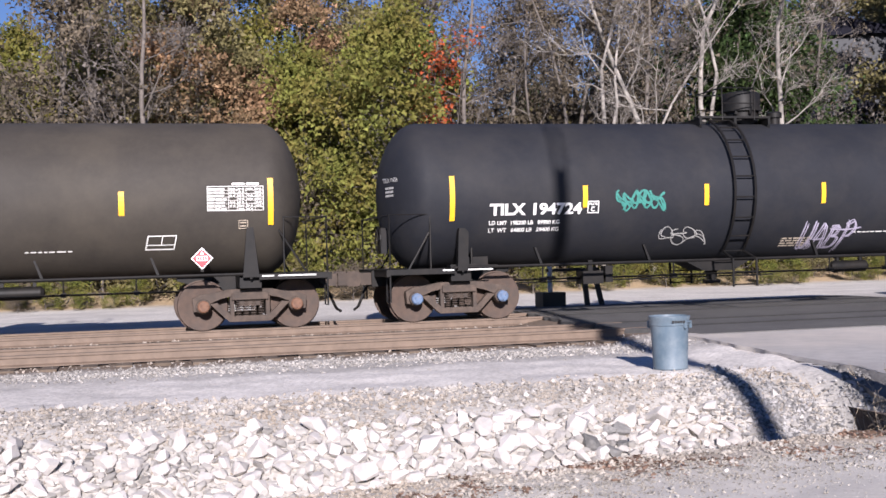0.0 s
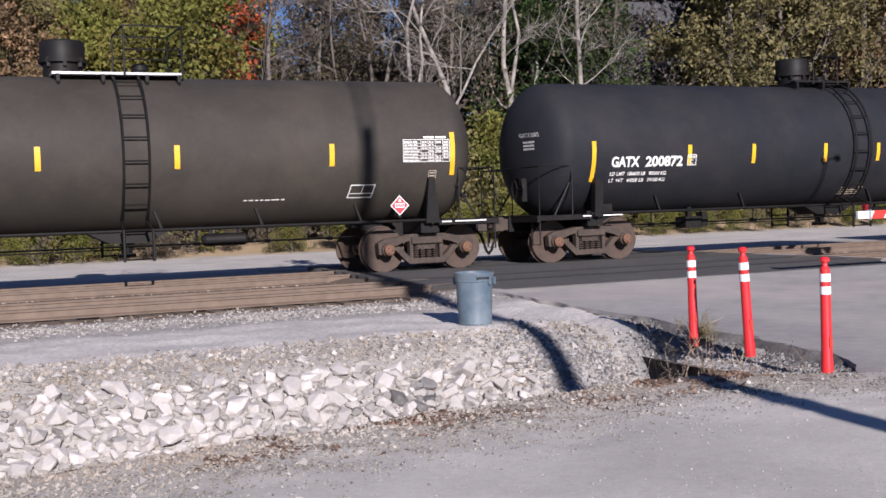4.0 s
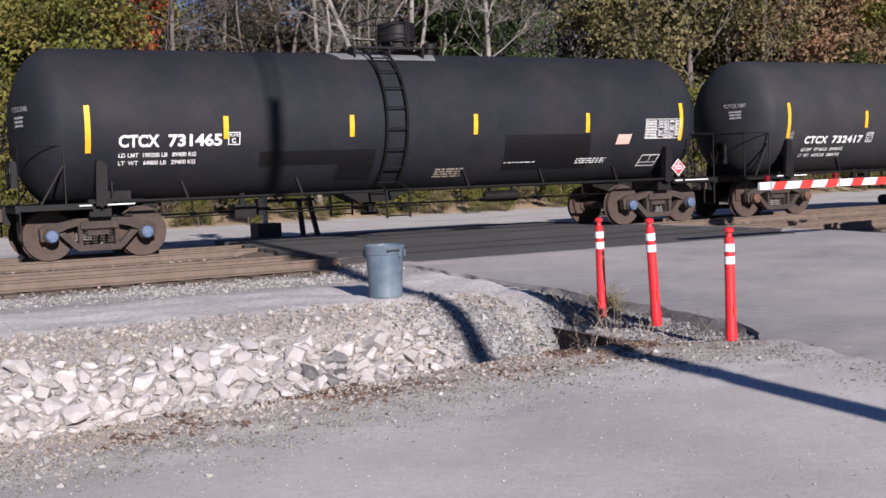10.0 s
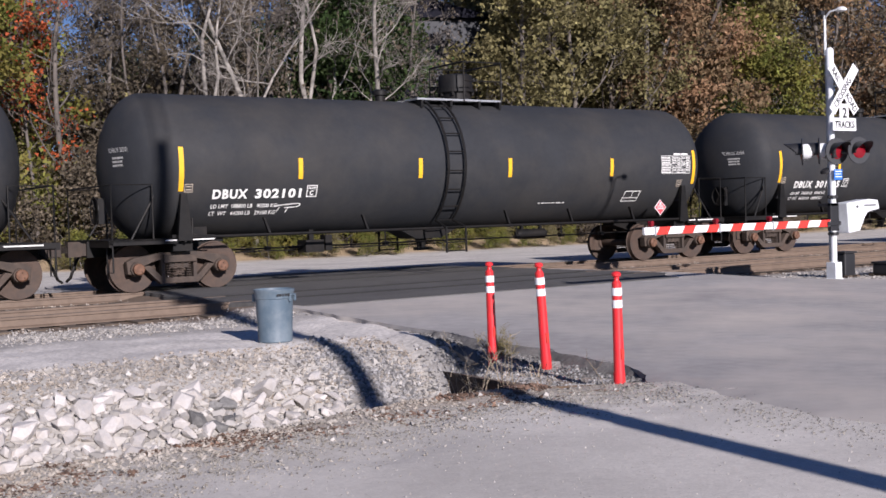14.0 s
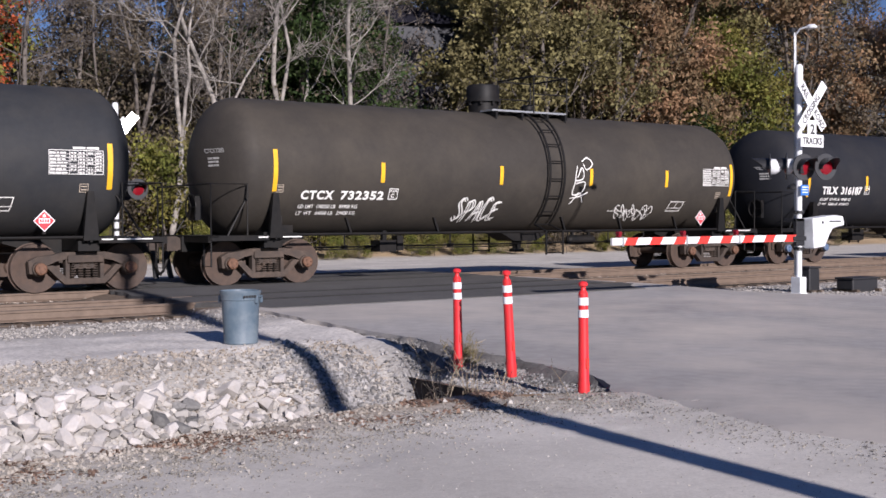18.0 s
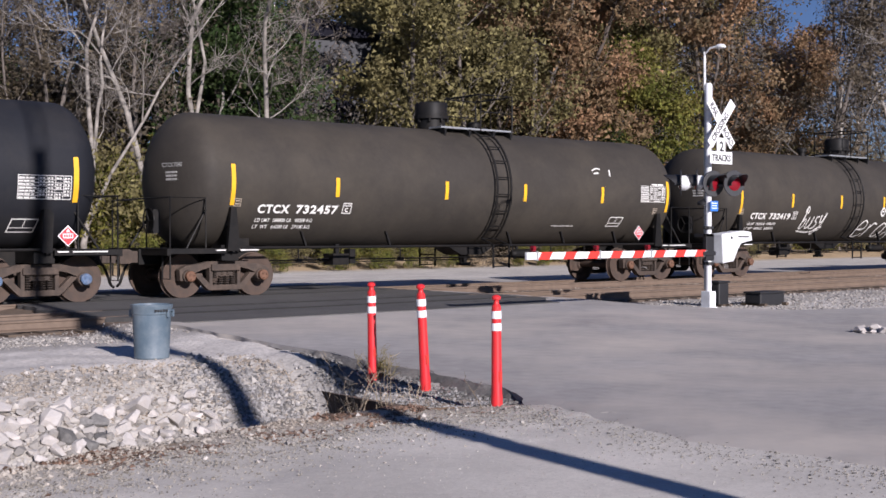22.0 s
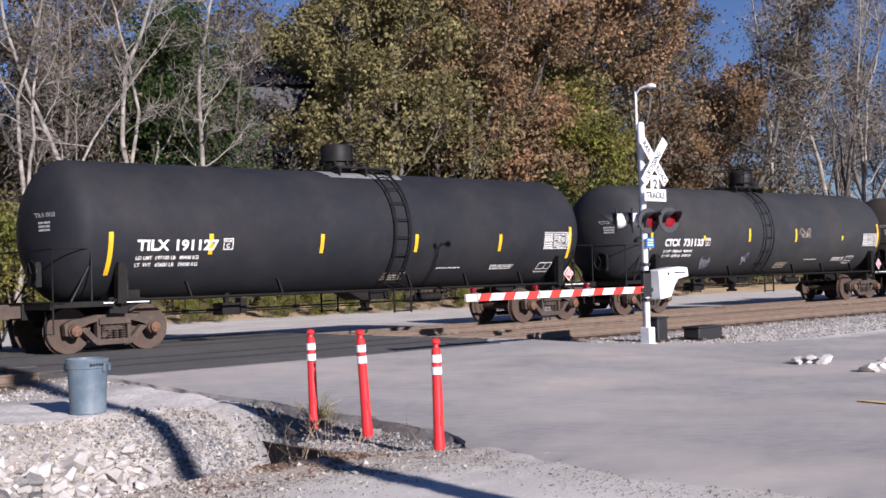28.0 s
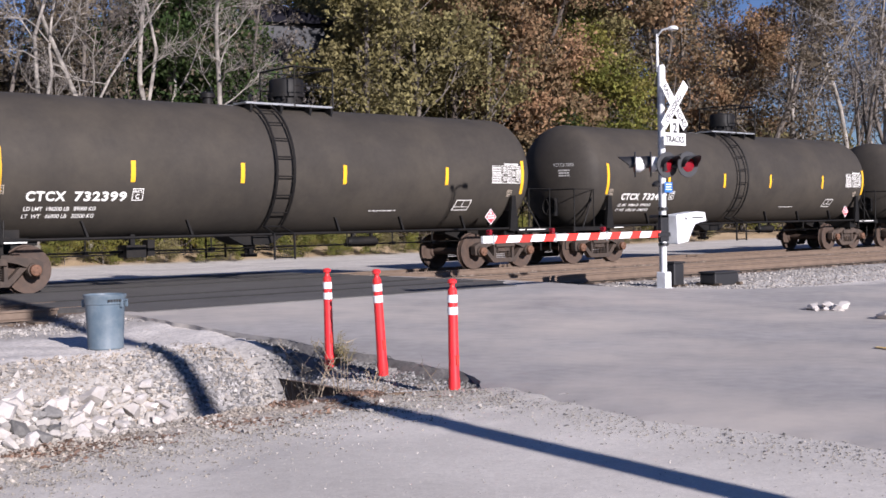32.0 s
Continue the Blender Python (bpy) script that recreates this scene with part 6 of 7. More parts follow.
def tree_meshes(key, seed, height, bark, leaf, leaves, leaf_size, spread=0.32, first=0.25, limbs=16, lean=0.02, forked=False, radius=0.2, twigs=3, clump=0.36, cone=False, crook=0.07):
    rnd = random.Random(seed)
    bm = bmesh.new()
    trunk = branch_line(rnd, Vector((0, 0, -0.4)), Vector((rnd.gauss(0, lean), rnd.gauss(0, lean), 1)), height + 0.4, 12, crook, 0.035)
    tube(bm, trunk, radius, 8, True, radius * 0.18)
    stems = [trunk]
    tips = []

    def along(pts, f):
        k = f * (len(pts) - 1)
        i = min(int(k), len(pts) - 2)
        return pts[i].lerp(pts[i + 1], k - i)

    if forked:
        for f in (0.12, 0.3):
            a = rnd.uniform(0, 2 * math.pi)
            stem = branch_line(rnd, along(trunk, f), Vector((0.2 * math.cos(a), 0.2 * math.sin(a), 1)), height * (0.95 - f), 10, crook * 1.1, 0.05)
            tube(bm, stem, radius * 0.6, 7, True, radius * 0.12)
            stems.append(stem)
    for k in range(limbs):
        f = first + (1 - first) * (k + rnd.random()) / limbs
        f = min(f, 0.98)
        p, a = along(stems[k % len(stems)], f), rnd.uniform(0, 2 * math.pi)
        up = rnd.uniform(0.35, 1.0) if not cone else 0.1
        size = height * spread * ((1.15 - f) if not cone else (1.05 - f) * 0.85) * rnd.uniform(0.7, 1.25)
        limb = branch_line(rnd, p, Vector((math.cos(a), math.sin(a), up)), max(size, 0.5), 6, 0.24, 0.06)
        tube(bm, limb, max(0.02, radius * 0.36 * (1.1 - f)), 5, False, 0.012)
        for j in range(4):
            g = rnd.uniform(0.3, 1.0)
            q, b = along(limb, g), rnd.uniform(0, 2 * math.pi)
            d = (limb[-1] - limb[0]).normalized() + Vector((math.cos(b), math.sin(b), rnd.uniform(-0.2, 0.8))) * 0.8
            sub = branch_line(rnd, q, d, max(size, 1.0) * rnd.uniform(0.28, 0.5), 4, 0.22, 0.03)
            tube(bm, sub, 0.016 + 0.012 * (1 - f), 3, False, 0.006)
            tips += [sub[3], sub[4]]
            for _ in range(twigs):
                tw = branch_line(rnd, along(sub, rnd.uniform(0.3, 1.0)), d + Vector((rnd.gauss(0, 0.8), rnd.gauss(0, 0.8), rnd.gauss(0.2, 0.6))), rnd.uniform(0.5, 1.3), 3, 0.3)
                tube(bm, tw, 0.011, 3, False, 0.004)
                tips.append(tw[-1])
        tips += [limb[-1], limb[-2]]
    bmesh.ops.recalc_face_normals(bm, faces=bm.faces[:])
    tm = bpy.data.meshes.new(key + "_trunk")
    bm.to_mesh(tm)
    bm.free()
    tm.materials.append(bark)
    tm.polygons.foreach_set("use_smooth", [True] * len(tm.polygons))
    cm = None
    if leaves:
        g = np.random.default_rng(seed)
        tp = np.array([t[:] for t in tips])
        weight = g.gamma(0.4, 1.0, len(tp))
        c = tp[g.choice(len(tp), leaves, p=weight / weight.sum())] + g.normal(0, clump * 1.05, (leaves, 3)) * np.array((1, 1, 0.75))
        c = c[c[:, 2] > 0.3]
        n = len(c)
        u = g.normal(0, 1, (n, 3))
        u /= np.linalg.norm(u, axis=1)[:, None]
        w = np.cross(u, g.normal(0, 1, (n, 3)))
        w /= np.linalg.norm(w, axis=1)[:, None]
        s = leaf_size * g.uniform(0.6, 1.3, (n, 1))
        v = np.stack([c + u * s * 0.72, c - u * s * 0.36 + w * s * 0.42, c - u * s * 0.36 - w * s * 0.42], 1).reshape(-1, 3)
        cm = bpy.data.meshes.new(key + "_crown")
        cm.vertices.add(len(v))
        cm.vertices.foreach_set("co", v.ravel())
        cm.loops.add(3 * n)
        cm.loops.foreach_set("vertex_index", np.arange(3 * n, dtype=np.int32))
        cm.polygons.add(n)
        cm.polygons.foreach_set("loop_start", np.arange(0, 3 * n, 3, dtype=np.int32))
        cm.update(calc_edges=True)
        cm.materials.append(leaf)
    return tm, cm


KINDS = {
    "olive": ("tall tree with olive-green autumn leaves", [tree_meshes("olive", 11, 16.5, BARK_GREY, LEAF["olive"], 14000, 0.19, 0.34, 0.2, 20, crook=0.09), tree_meshes("olive2", 12, 14.5, BARK_DARK, LEAF["olive"], 13000, 0.185, 0.36, 0.15, 19, forked=True, crook=0.1)]),
    "yellow": ("leafy tree turning yellow-green", [tree_meshes("yellow", 21, 10.5, BARK_GREY, LEAF["yellow"], 14000, 0.18, 0.42, 0.08, 20, clump=0.42)]),
    "brown": ("tall oak with russet-brown autumn leaves", [tree_meshes("brown", 31, 16.0, BARK_DARK, LEAF["brown"], 13500, 0.19, 0.34, 0.15, 20, crook=0.09), tree_meshes("brown2", 32, 17.5, BARK_GREY, LEAF["brown"], 11500, 0.185, 0.30, 0.25, 20, forked=True, crook=0.08)]),
    "orange": ("slender maple with orange-red leaves", [tree_meshes("orange", 41, 11.5, BARK_GREY, LEAF["orange"], 1500, 0.18, 0.20, 0.35, 12, radius=0.11)]),
    "tan": ("thin tree with a few dry tan leaves", [tree_meshes("tan", 51, 15.0, BARK_GREY, LEAF["tan"], 5600, 0.17, 0.30, 0.2, 20, twigs=5, crook=0.1), tree_meshes("tan2", 52, 16.5, BARK_GREY, LEAF["tan"], 4200, 0.17, 0.28, 0.25, 20, twigs=5, crook=0.1)]),
    "cedar": ("dense dark green cedar in the wood", [tree_meshes("cedar", 61, 11.5, BARK_DARK, LEAF["green"], 17000, 0.165, 0.42, 0.05, 30, cone=True, clump=0.42)]),
    "bare": ("bare tree with a pale mottled trunk", [tree_meshes("bare", 71, 17.0, BARK_PALE, None, 0, 0.2, 0.30, 0.3, 17, 0.08, forked=True, radius=0.155, twigs=7, crook=0.13), tree_meshes("bare2", 72, 15.5, BARK_PALE, LEAF["tan"], 800, 0.15, 0.26, 0.35, 14, 0.08, radius=0.16, twigs=7, crook=0.12)]),
    "grey": ("bare grey-barked tree in the wood", [tree_meshes("grey", 81, 16.0, BARK_GREY, LEAF["grey"], 1400, 0.15, 0.30, 0.25, 20, 0.05, radius=0.16, twigs=7, crook=0.1), tree_meshes("grey2", 82, 17.0, BARK_GREY, LEAF["tan"], 1900, 0.15, 0.30, 0.25, 20, 0.05, forked=True, radius=0.14, twigs=7, crook=0.1)]),
    "shrub": ("tangled shrub with tan and olive leaves", [tree_meshes("shrub", 91, 4.2, BARK_GREY, LEAF["tan"], 4200, 0.15, 0.55, 0.05, 14, 0.1, radius=0.05, clump=0.4), tree_meshes("shrub2", 92, 3.6, BARK_GREY, LEAF["olive"], 4200, 0.15, 0.6, 0.05, 14, 0.1, radius=0.05, clump=0.4), tree_meshes("shrub3", 93, 3.4, BARK_GREY, LEAF["yellow"], 4800, 0.15, 0.6, 0.05, 14, 0.1, radius=0.05, clump=0.34)]),
}
MASTER = {}


def plant(kind, x, y, size=1.0, turn=0.0, pick=0, name="tree"):
    label, variants = KINDS[kind]
    k = pick % len(variants)
    m = pose(x, y, ground_z(x, y), 0, 0, turn)
    if (kind, k) not in MASTER:
        t = thing("shrub" if kind == "shrub" else "tree", m, label, "shrub" if kind == "shrub" else "tree", "trees of the wood" if kind != "shrub" else "undergrowth")
        part("trunk", variants[k][0], t)
        if variants[k][1]:
            part("crown", variants[k][1], t)
        t.scale = (size,) * 3
        MASTER[kind, k] = t
        return t
    t = copy_thing(MASTER[kind, k], m)
    t.scale = (size,) * 3
    return t


def at_azimuth(az, y):
    return y * math.tan(radians(az)), y


wood = random.Random(77)
# the trees that stand out, by their direction from the viewer and their depth
for kind, az, y, size, turn, pick in (
    ("yellow", 11.0, 47.5, 1.0, 20, 0), ("yellow", 8.2, 49.5, 0.92, 140, 0), ("yellow", 13.0, 51.0, 1.05, 260, 0), ("orange", 14.7, 49.0, 0.92, 30, 0),
    ("brown", 4.5, 50.0, 0.85, 10, 0), ("olive", 2.5, 53.0, 0.9, 80, 0), ("tan", -1.0, 52.0, 1.0, 220, 0), ("grey", 0.0, 49.0, 1.0, 50, 0), ("brown", 6.3, 54.0, 0.85, 300, 0), ("tan", -4.0, 50.0, 1.0, 90, 1),
    ("grey", 16.6, 50.0, 1.0, 0, 0), ("tan", 18.2, 52.0, 0.95, 40, 0), ("grey", 19.4, 52.0, 1.05, 130, 1), ("tan", 20.6, 55.0, 1.0, 250, 0), ("bare", 22.4, 47.5, 0.95, 200, 0), ("bare", 24.4, 48.0, 1.05, 310, 1),
    ("grey", 24.5, 52.0, 1.0, 20, 0), ("tan", 25.4, 51.5, 0.95, 100, 1), ("bare", 27.0, 49.0, 1.0, 260, 0), ("cedar", 27.8, 52.0, 1.0, 0, 0), ("cedar", 30.8, 53.0, 1.08, 120, 0), ("cedar", 29.2, 56.0, 1.0, 60, 0),
    ("bare", 30.0, 47.5, 0.9, 10, 1), ("grey", 33.4, 49.0, 0.75, 230, 0), ("olive", 37.6, 49.5, 0.92, 0, 0), ("olive", 38.8, 53.0, 1.0, 130, 1), ("olive", 40.4, 49.0, 0.92, 250, 0),
    ("olive", 41.8, 52.0, 0.98, 30, 1), ("brown", 43.4, 51.0, 1.0, 140, 1), ("brown", 44.3, 52.0, 1.05, 200, 0), ("brown", 46.3, 50.0, 0.98, 310, 0), ("olive", 47.8, 54.0, 0.9, 60, 1), ("yellow", 48.9, 50.0, 0.95, 90, 0),
    ("cedar", 49.6, 54.0, 0.85, 150, 0), ("tan", 51.0, 53.0, 1.05, 0, 1), ("brown", 52.4, 51.0, 1.0, 80, 1), ("brown", 54.2, 52.0, 0.72, 190, 0), ("tan", 55.6, 50.0, 1.0, 270, 0), ("brown", 57.0, 53.0, 0.7, 20, 1),
    ("bare", 58.0, 49.0, 1.0, 110, 0), ("grey", 59.0, 51.0, 1.1, 210, 0), ("bare", 60.0, 48.5, 1.1, 300, 1), ("grey", 61.0, 52.0, 1.1, 40, 1), ("bare", 62.0, 49.5, 1.15, 130, 0), ("grey", 63.2, 51.0, 1.15, 250, 0),
    ("tan", 64.5, 50.0, 1.15, 10, 1), ("bare", 65.6, 49.0, 1.2, 60, 1), ("brown", 67.0, 51.0, 1.1, 170, 0), ("grey", 68.4, 50.0, 1.2, 200, 1), ("olive", 70.0, 51.0, 1.1, 20, 0),
):
    plant(kind, *at_azimuth(az, y), size * (1.0 + 0.22 * step(22, 30, az) + 0.18 * step(46, 56, az)), turn, pick)
# the depth of the wood behind them
for row, (y0, gap) in enumerate(((60, 3.3), (70, 3.6), (84, 4.4))):
    x = -24.0
    while x < (175 if row < 2 else 95):
        az = math.degrees(math.atan2(x, y0))
        kinds = ("tan", "olive", "yellow") if az < 15 else ("grey", "cedar", "tan") if az < 27 else ("cedar", "cedar", "tan") if az < 36 else ("olive", "olive", "tan") if az < 42 else ("brown", "brown", "olive") if az < 48 else ("tan", "brown", "grey", "olive") if az < 56 else ("grey", "bare", "bare")
        if row == 0 and 29.5 < az < 37:      # the tall building stands here
            x += gap
            continue
        plant(wood.choice(kinds), x + wood.uniform(-1, 1), y0 + wood.uniform(-3.5, 3.5), wood.uniform(0.9, 1.15) * (1.0 + 0.28 * step(26, 40, x) + 0.12 * step(55, 95, x)), wood.uniform(0, 360), wood.randrange(2))
        x += gap * wood.uniform(0.8, 1.25) * (1.0 if x < 60 else 1.1) * (1.0 + 1.0 * step(49, 54, az))
x = -14.0
while x < 130:
    plant("shrub", x, 47.2 + wood.uniform(-0.7, 2.5), wood.uniform(0.7, 1.25), wood.uniform(0, 360), wood.randrange(3))
    x += wood.uniform(1.1, 2.2) * (1 if x < 60 else 2.0)

for k in range(62):
    x = -10 + 1.75 * k + wood.uniform(-0.7, 0.7)
    if not 30.5 < math.degrees(math.atan2(x, 56.5)) < 37:
        plant("shrub", x, 56.5 + wood.uniform(-2.0, 2.5), wood.uniform(1.3, 2.1), wood.uniform(0, 360), wood.randrange(2))
for az, y, size in ((39.6, 57.0, 0.6), (47.2, 49.0, 0.62), (48.3, 51.0, 0.7), (5.6, 57.0, 0.8), (13.6, 58.0, 0.75), (60.5, 52.0, 0.5)):
    plant("cedar", *at_azimuth(az, y), size, 37 * az, 0)

for k in range(70):
    x = -8 + 1.0 * k + wood.uniform(-0.6, 0.6)
    plant("shrub", x, 45.2 + wood.uniform(-0.9, 1.0), wood.uniform(0.16, 0.42), wood.uniform(0, 360), wood.choice((0, 1, 2, 2)))


# ---------------------------------------------------------------- stones
def stone_mesh(seed, mat):
    rnd = random.Random(seed)

    def build(bm):
        for k in range(19):
            d = Vector((rnd.gauss(0, 1), rnd.gauss(0, 1), rnd.gauss(0, 1))).normalized()
            d /= max(abs(d.x), abs(d.y), abs(d.z)) ** 0.5       # nearer to a broken block than to a ball
            q = rnd.uniform(0.82, 1.1)
            bm.verts.new((0.50 * q * d.x, 0.37 * q * d.y, 0.29 * q * d.z))
        bmesh.ops.convex_hull(bm, input=bm.verts[:])
        loose = [v for v in bm.verts if not v.link_faces]
        bmesh.ops.delete(bm, geom=loose, context='VERTS')
    return shape(f"stone_{seed}_{mat.name}", build, mat)


STONES = [stone_mesh(s, STONE_WHITE) for s in range(9)]
DARKS = [stone_mesh(s, STONE_DARK) for s in range(3)]
bank = thing("riprap_bank", pose(0, 0, 0), "bank of broken white limestone blocks above the ditch", "stone bank", kind="structure")
rock = random.Random(5)
spots = []
for k in range(11000):
    x = rock.uniform(-3.0, 6.1)
    y = rock.triangular(10.05, 11.6, 10.7) + 0.35 * step(4.2, 6.0, x) * (1 - 0.4 * rock.random())
    s = rock.triangular(0.10, 0.37, 0.155) * (1.0 if x > 1.5 else 0.8) if k < 3500 else rock.uniform(0.05, 0.12)
    if all((x - a) ** 2 + (y - b) ** 2 > (0.31 * (s + c)) ** 2 for a, b, c in spots):
        spots.append((x, y, s))
spots.sort(key=lambda p: -p[2])
rest = bmesh.new()
for k, (x, y, s) in enumerate(spots):
    me = DARKS[k % 3] if ((x - 4.55) ** 2 + (y - 10.95) ** 2 < 0.1 and rock.random() < 0.6) else STONES[rock.randrange(9)]
    m = pose(x, y, ground_z(x, y) + 0.2 * s, rock.uniform(-38, 38), rock.uniform(-38, 38), rock.uniform(0, 360)) @ Matrix.Diagonal((s, s, s * rock.uniform(0.8, 1.25), 1))
    if k < 290:
        part("stone", me, bank, m)
    else:
        n0 = len(rest.verts)
        rest.from_mesh(STONES[k % 9])
        rest.verts.ensure_lookup_table()
        for v in rest.verts[n0:]:
            v.co = m @ v.co
rest_mesh = bpy.data.meshes.new("small_stones")
rest.to_mesh(rest_mesh)
rest.free()
rest_mesh.materials.append(STONE_LOOSE)
tagged(part("small_stones", rest_mesh, bank), kind="stuff")
island = thing("stone_island", pose(0, 0, 0), "low heap of white limestone at the edge of the asphalt", "stone heap", kind="structure")
for k in range(230):
    x = 15.5 + 5.9 * rock.random() ** 0.8
    y = rock.uniform(max(6.9, 8.1 - 0.4 * (x - 15.5)), 8.55) if k > 14 else rock.uniform(9.5, 9.95)
    x = x if k > 14 else 16.1 + 0.6 * rock.random()
    s = rock.uniform(0.09, 0.28)
    part("stone", STONES[k % 9], island, pose(x, y, road_z(x, y) + 0.22 * s, rock.uniform(-35, 35), rock.uniform(-35, 35), rock.uniform(0, 360)) @ Matrix.Diagonal((s, s, s, 1)))


def scatter(name, label, count, place, size, mat, seed, flat=0.7, category="gravel"):
    """Many small broken stones in one mesh."""
    g = np.random.default_rng(seed)
    base = np.array(((1, 0, 0), (-1, 0, 0), (0, 1, 0), (0, -1, 0), (0, 0, 1), (0, 0, -1)), float)
    tri = np.array(((0, 2, 4), (2, 1, 4), (1, 3, 4), (3, 0, 4), (2, 0, 5), (1, 2, 5), (3, 1, 5), (0, 3, 5)))
    pts = [p for p in (place(g) for _ in range(count)) if p]
    n = len(pts)
    c = np.array([(x, y, ground_z(x, y)) for x, y in pts])
    s = size[0] + (size[1] - size[0]) * g.random((n, 1)) ** 2.2
    c[:, 2] += 0.15 * s[:, 0]
    shape_ = base[None] * g.uniform(0.35, 0.6, (n, 6, 1)) + g.normal(0, 0.10, (n, 6, 3))
    a, t = g.uniform(0, 6.28, n), g.normal(0, 0.5, n)
    ca, sa, ct, st = np.cos(a), np.sin(a), np.cos(t), np.sin(t)
    x_, y_, z_ = shape_[..., 0], shape_[..., 1], shape_[..., 2] * flat
    y2, z2 = y_ * ct[:, None] - z_ * st[:, None], y_ * st[:, None] + z_ * ct[:, None]
    x3, y3 = x_ * ca[:, None] - y2 * sa[:, None], x_ * sa[:, None] + y2 * ca[:, None]
    v = np.stack([x3, y3, z2], -1) * s[:, None] + c[:, None]
    f = (tri[None] + 6 * np.arange(n)[:, None, None]).reshape(-1, 3)
    me = bpy.data.meshes.new(name)
    me.from_pydata(v.reshape(-1, 3), [], f)
    me.materials.append(mat)
    return tagged(new(name, me), label, category, kind="stuff")


def bank_spot(g):
    x = g.uniform(-5, 7.5)
    y = 10.0 + abs(g.normal(0, 1.5)) if g.random() < 0.5 else g.uniform(10.3, 13.0)
    if y < 11.35 and x < 5.6 and g.random() < 0.8:       # the blocks lie bare here
        return None
    return (x, y) if y < 13.3 and not (6.15 < x and y < 10.3) else None


def ballast_spot(g):
    x = g.uniform(-9, 8.0)
    return x, 16.6 + g.normal(0, 0.42)


def ballast_right(g):
    x = 17.7 + g.random() ** 1.6 * 34
    y = 13.2 + g.random() * 4.0
    return (x, y) if y > 11.7 + 1.6 * step(22, 18, x) else None


def bed_spot(g):
    x = g.uniform(-10, 50)
    if 7.4 < x < 17.6:
        return None
    return x, g.choice((NEAR_Y, FAR_Y, 21.0)) + g.uniform(-1.5, 1.5)


def strip_spot(g):
    x = g.uniform(-3, 7.2)
    return x, drive_edge(x) - 0.9 + g.normal(0, 0.42)


def lot_spot(g):
    return g.uniform(0, 8), 7.2 - 4.7 * g.random() ** 1.7


def rim_spot(g):
    x = g.uniform(-2.5, 5.5)
    return x, drive_edge(x) - 0.05 - abs(g.normal(0, 0.5)) * (1.0 - 0.11 * max(0.0, x))


def edge_spot(g):
    y = g.uniform(1.5, 8.2)
    return road_left(y) - 0.15 + g.normal(0, 0.30) + 0.25 * noise.noise((y * 0.9, 0, 2)), y


def litter_spot(g):
    x = g.uniform(1.2, 6.9)
    y = drive_edge(x) - 0.12 - abs(g.normal(0, 0.33))
    return (x, y) if noise.noise((x * 1.3, y * 1.9, 7)) + 0.5 * noise.noise((x * 4, y * 4, 1)) > -0.02 else None


def ledge_spot(g):
    return g.uniform(6.55, 7.75), g.uniform(8.2, 12.0)


scatter("limestone_rubble", "small broken pale limestone of the bank", 26000, bank_spot, (0.016, 0.07), STONE_TAN, 1)
scatter("limestone_rubble", "larger broken limestone lying about the bank", 1800, bank_spot, (0.05, 0.13), STONE_LOOSE, 21)
scatter("ballast", "pale grey railway ballast stones", 9000, ballast_spot, (0.025, 0.065), BALLAST_PALE, 2)
scatter("ballast", "pale ballast beside the signal mast", 12000, ballast_right, (0.03, 0.08), BALLAST_PALE, 3)
scatter("ballast", "rusty ballast between the rails", 10000, bed_spot, (0.03, 0.075), BALLAST, 4)
scatter("gravel", "loose pebbles on the soil strip", 26000, strip_spot, (0.006, 0.024), FINE_GRAVEL, 5)
scatter("gravel", "scattered pebbles on the packed drive", 4500, lot_spot, (0.004, 0.014), DRIVE_GRIT, 6)
scatter("gravel", "coarse pale pebbles along the rim of the drive", 6000, rim_spot, (0.010, 0.05), STONE_TAN, 22)
scatter("gravel", "dark crumbs along the worn edge of the lot", 500, lambda g: (lambda p: (p[0] + 0.25, p[1]))(edge_spot(g)), (0.006, 0.035), CRUMBS, 23)
scatter("gravel", "belt of pebbles along the edge of the asphalt", 4500, edge_spot, (0.005, 0.021), FINE_GRAVEL, 11)
scatter("gravel", "loose stones on the rim of the drive", 260, strip_spot, (0.025, 0.07), STONE_LOOSE, 12)
scatter("leaf_litter", "dead brown leaves and twigs on the soil by the ditch", 7000, litter_spot, (0.02, 0.055), LITTER, 13, 0.18, "leaf litter")
scatter("gravel", "mixed grey gravel of the ditch rim", 3600, ledge_spot, (0.012, 0.05), GREY_GRAVEL, 7)
scatter("gravel", "tan grit between the posts", 2500, ledge_spot, (0.008, 0.03), FINE_GRAVEL, 14)
scatter("gravel", "crumbs of dark asphalt below the broken edge", 2600, lambda g: (lambda y: (lip_left(y) - 0.1 + abs(g.normal(0, 0.22)), y))(g.uniform(8.1, 12.6)), (0.012, 0.055), CRUMBS, 15)
scatter("gravel", "dark grey gravel of the bank beside the ditch", 6500, lambda g: (g.normal(6.75, 0.34), g.normal(11.2, 0.62)), (0.02, 0.085), GREY_GRAVEL, 8)


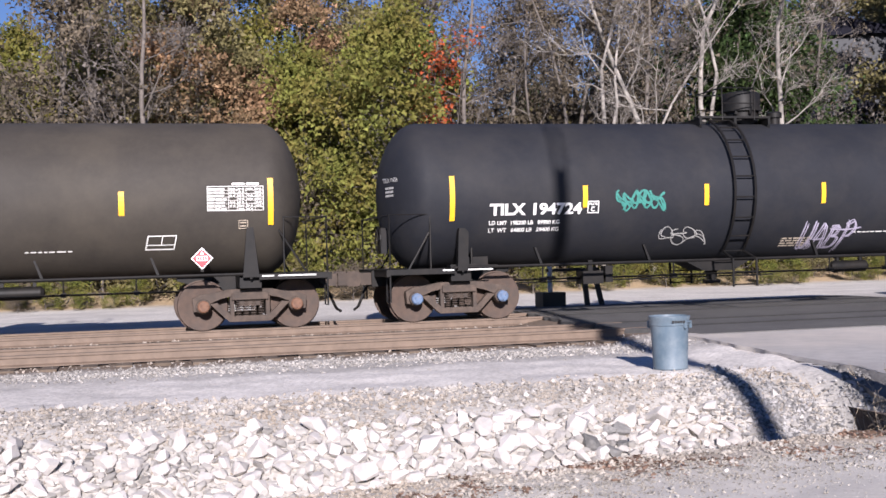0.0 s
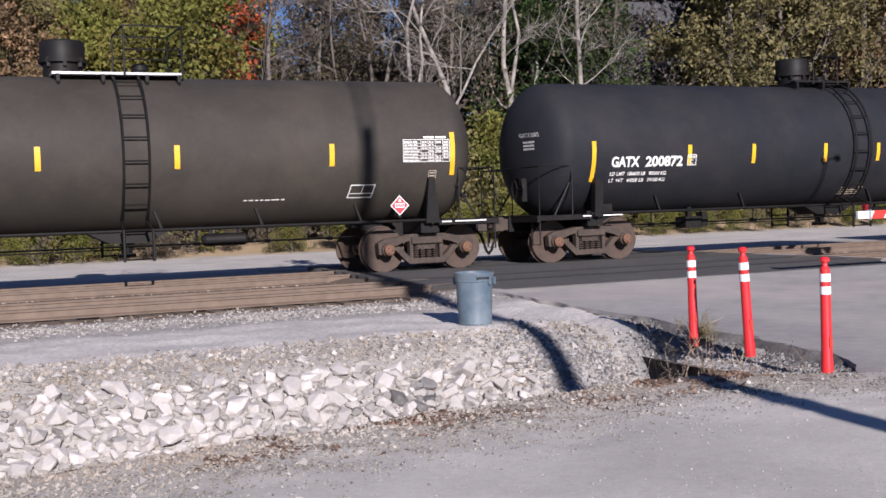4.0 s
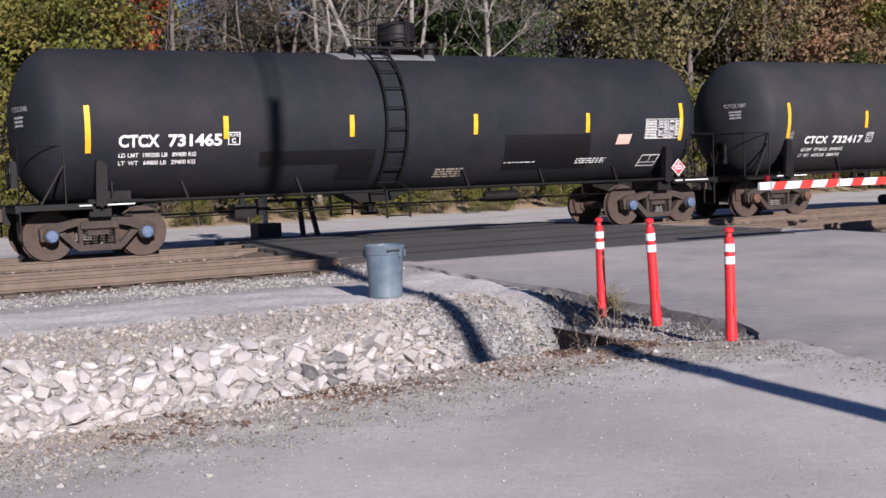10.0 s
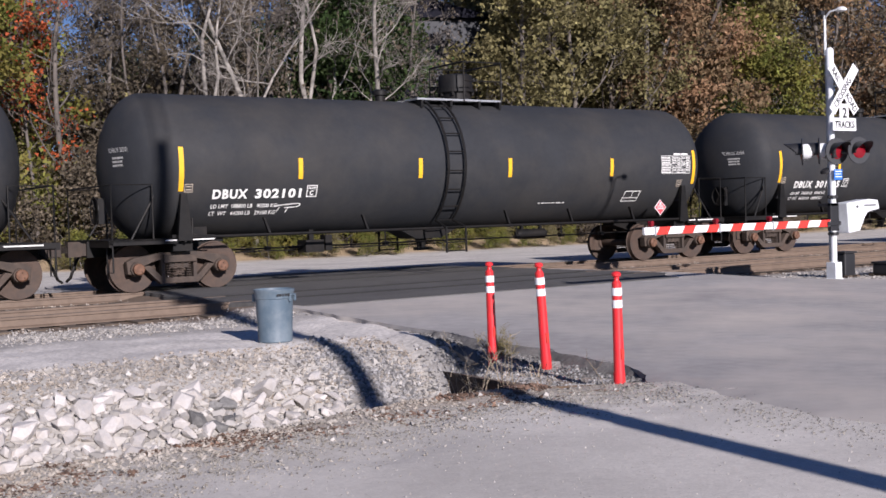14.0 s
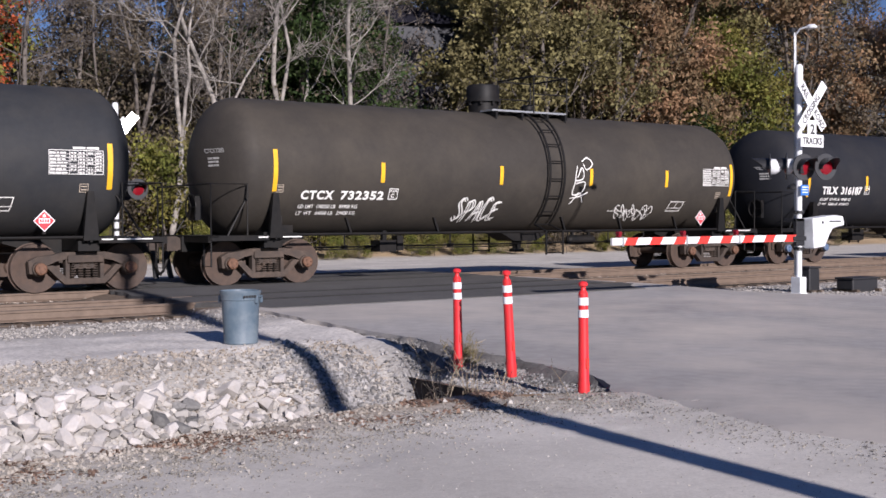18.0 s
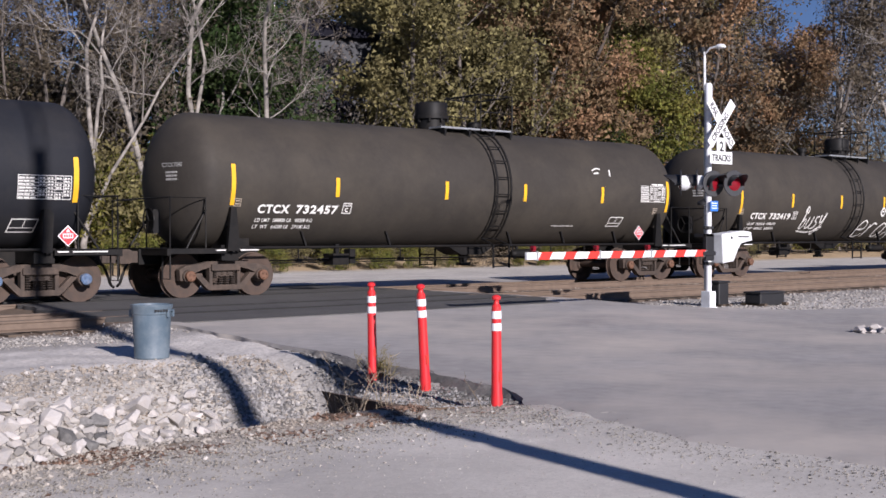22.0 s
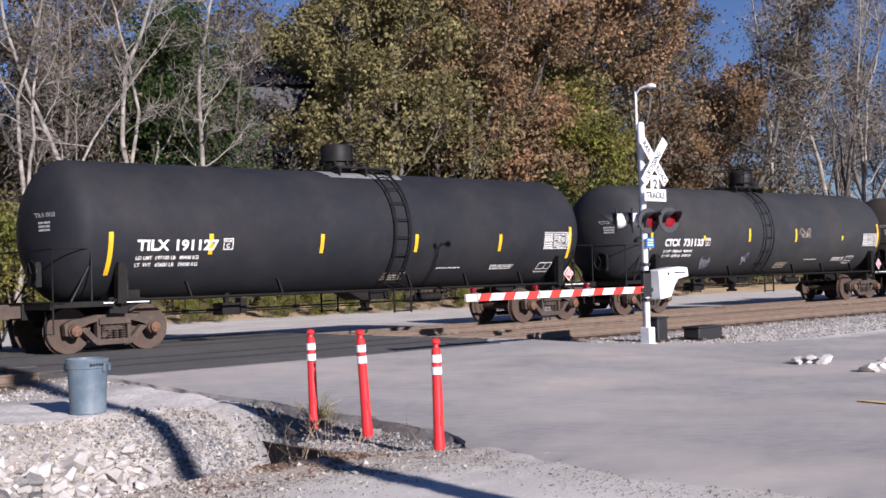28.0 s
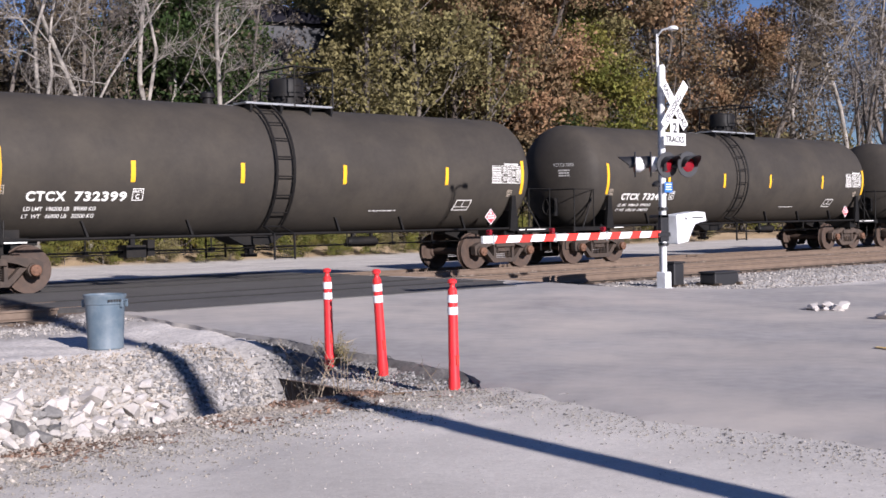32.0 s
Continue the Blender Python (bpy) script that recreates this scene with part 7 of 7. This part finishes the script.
# ---------------------------------------------------------------- weeds in the ditch
def build_weed(seed, height, n, bushy):
    rnd = random.Random(seed)

    def go(bm):
        for _ in range(n):
            p = Vector((rnd.gauss(0, 0.05), rnd.gauss(0, 0.05), -0.05))
            line = branch_line(rnd, p, Vector((rnd.gauss(0, 0.35), rnd.gauss(0, 0.35), 1)), height * rnd.uniform(0.5, 1.1), 5, 0.12)
            tube(bm, line, 0.005, 3, False, 0.002)
            for j in range(bushy):
                q = line[rnd.randrange(2, 6)]
                tube(bm, branch_line(rnd, q, Vector((rnd.gauss(0, 1), rnd.gauss(0, 1), 0.8)), height * 0.22, 2, 0.2), 0.0028, 3, False, 0.001)
    return go


for k, (x, y, h, n, b, mat) in enumerate(((6.28, 9.0, 0.72, 8, 3, WEED), (6.38, 9.35, 0.75, 7, 3, WEED), (6.42, 8.75, 0.6, 8, 3, WEED), (6.3, 9.7, 0.7, 5, 3, WEED), (6.85, 8.75, 0.26, 8, 2, WEED), (7.3, 9.35, 0.24, 6, 3, WEED), (7.8, 10.72, 0.34, 30, 6, WEED_GREEN), (7.7, 10.5, 0.26, 20, 6, WEED_GREEN), (7.5, 11.7, 0.95, 1, 5, WEED), (7.05, 8.1, 0.75, 1, 3, WEED))):
    w = thing("weed", pose(x, y, ground_z(x, y), 0, 0, 50 * k), "dry stalks of weed in the ditch" if mat is WEED else "small yellow-green weed beside a post", "weed", "ditch weeds")
    part("foliage", shape(f"weed_{k}", build_weed(k, h, n, b), mat), w)

# ---------------------------------------------------------------- sleepers, piece by piece
def build_tie(bm):
    box(bm, -0.115, 0.115, -1.3, 1.3, -0.34, -0.165)


TIE = shape("tie", build_tie, TIE_WOOD, bevel=0.012)
for track in TIES:
    for k in range(130):
        x = -14.0 + 0.53 * k
        if not 7.6 < x < 17.6:
            part("sleeper", TIE, track, pose(x + 0.02 * math.sin(k * 7.1), 0.05 * math.sin(k * 3.3), 0.004 * math.sin(k), 0, 0, 1.2 * math.sin(k * 2.1)))


# ---------------------------------------------------------------- the train runs
def motions():
    for car, centre in zip(TRAIN, CENTRES):
        rows = [(0.5 * k, pose(run(0.5 * k) + centre, FAR_Y, 0)) for k in range(65)]
        walk(car, rows)
    for car, centre in zip(TRAIN, CENTRES):
        for axle in [c for c in car.children if c.name.startswith("wheelset")]:
            x = axle.location.x
            spin = [(k / 15, math.degrees((run(k / 15) - START) / 0.457)) for k in range(481) if -16 < run(k / 15) + centre < 62]
            spin = [(0.0, spin[0][1])] * (spin[0][0] > 0) + spin + [(32.0, spin[-1][1])] * (spin[-1][0] < 32)
            rows = [(t, pose(x, 0, 0.457, 0, a % 360, 0)) for t, a in spin]
            walk(axle, rows)


motions()
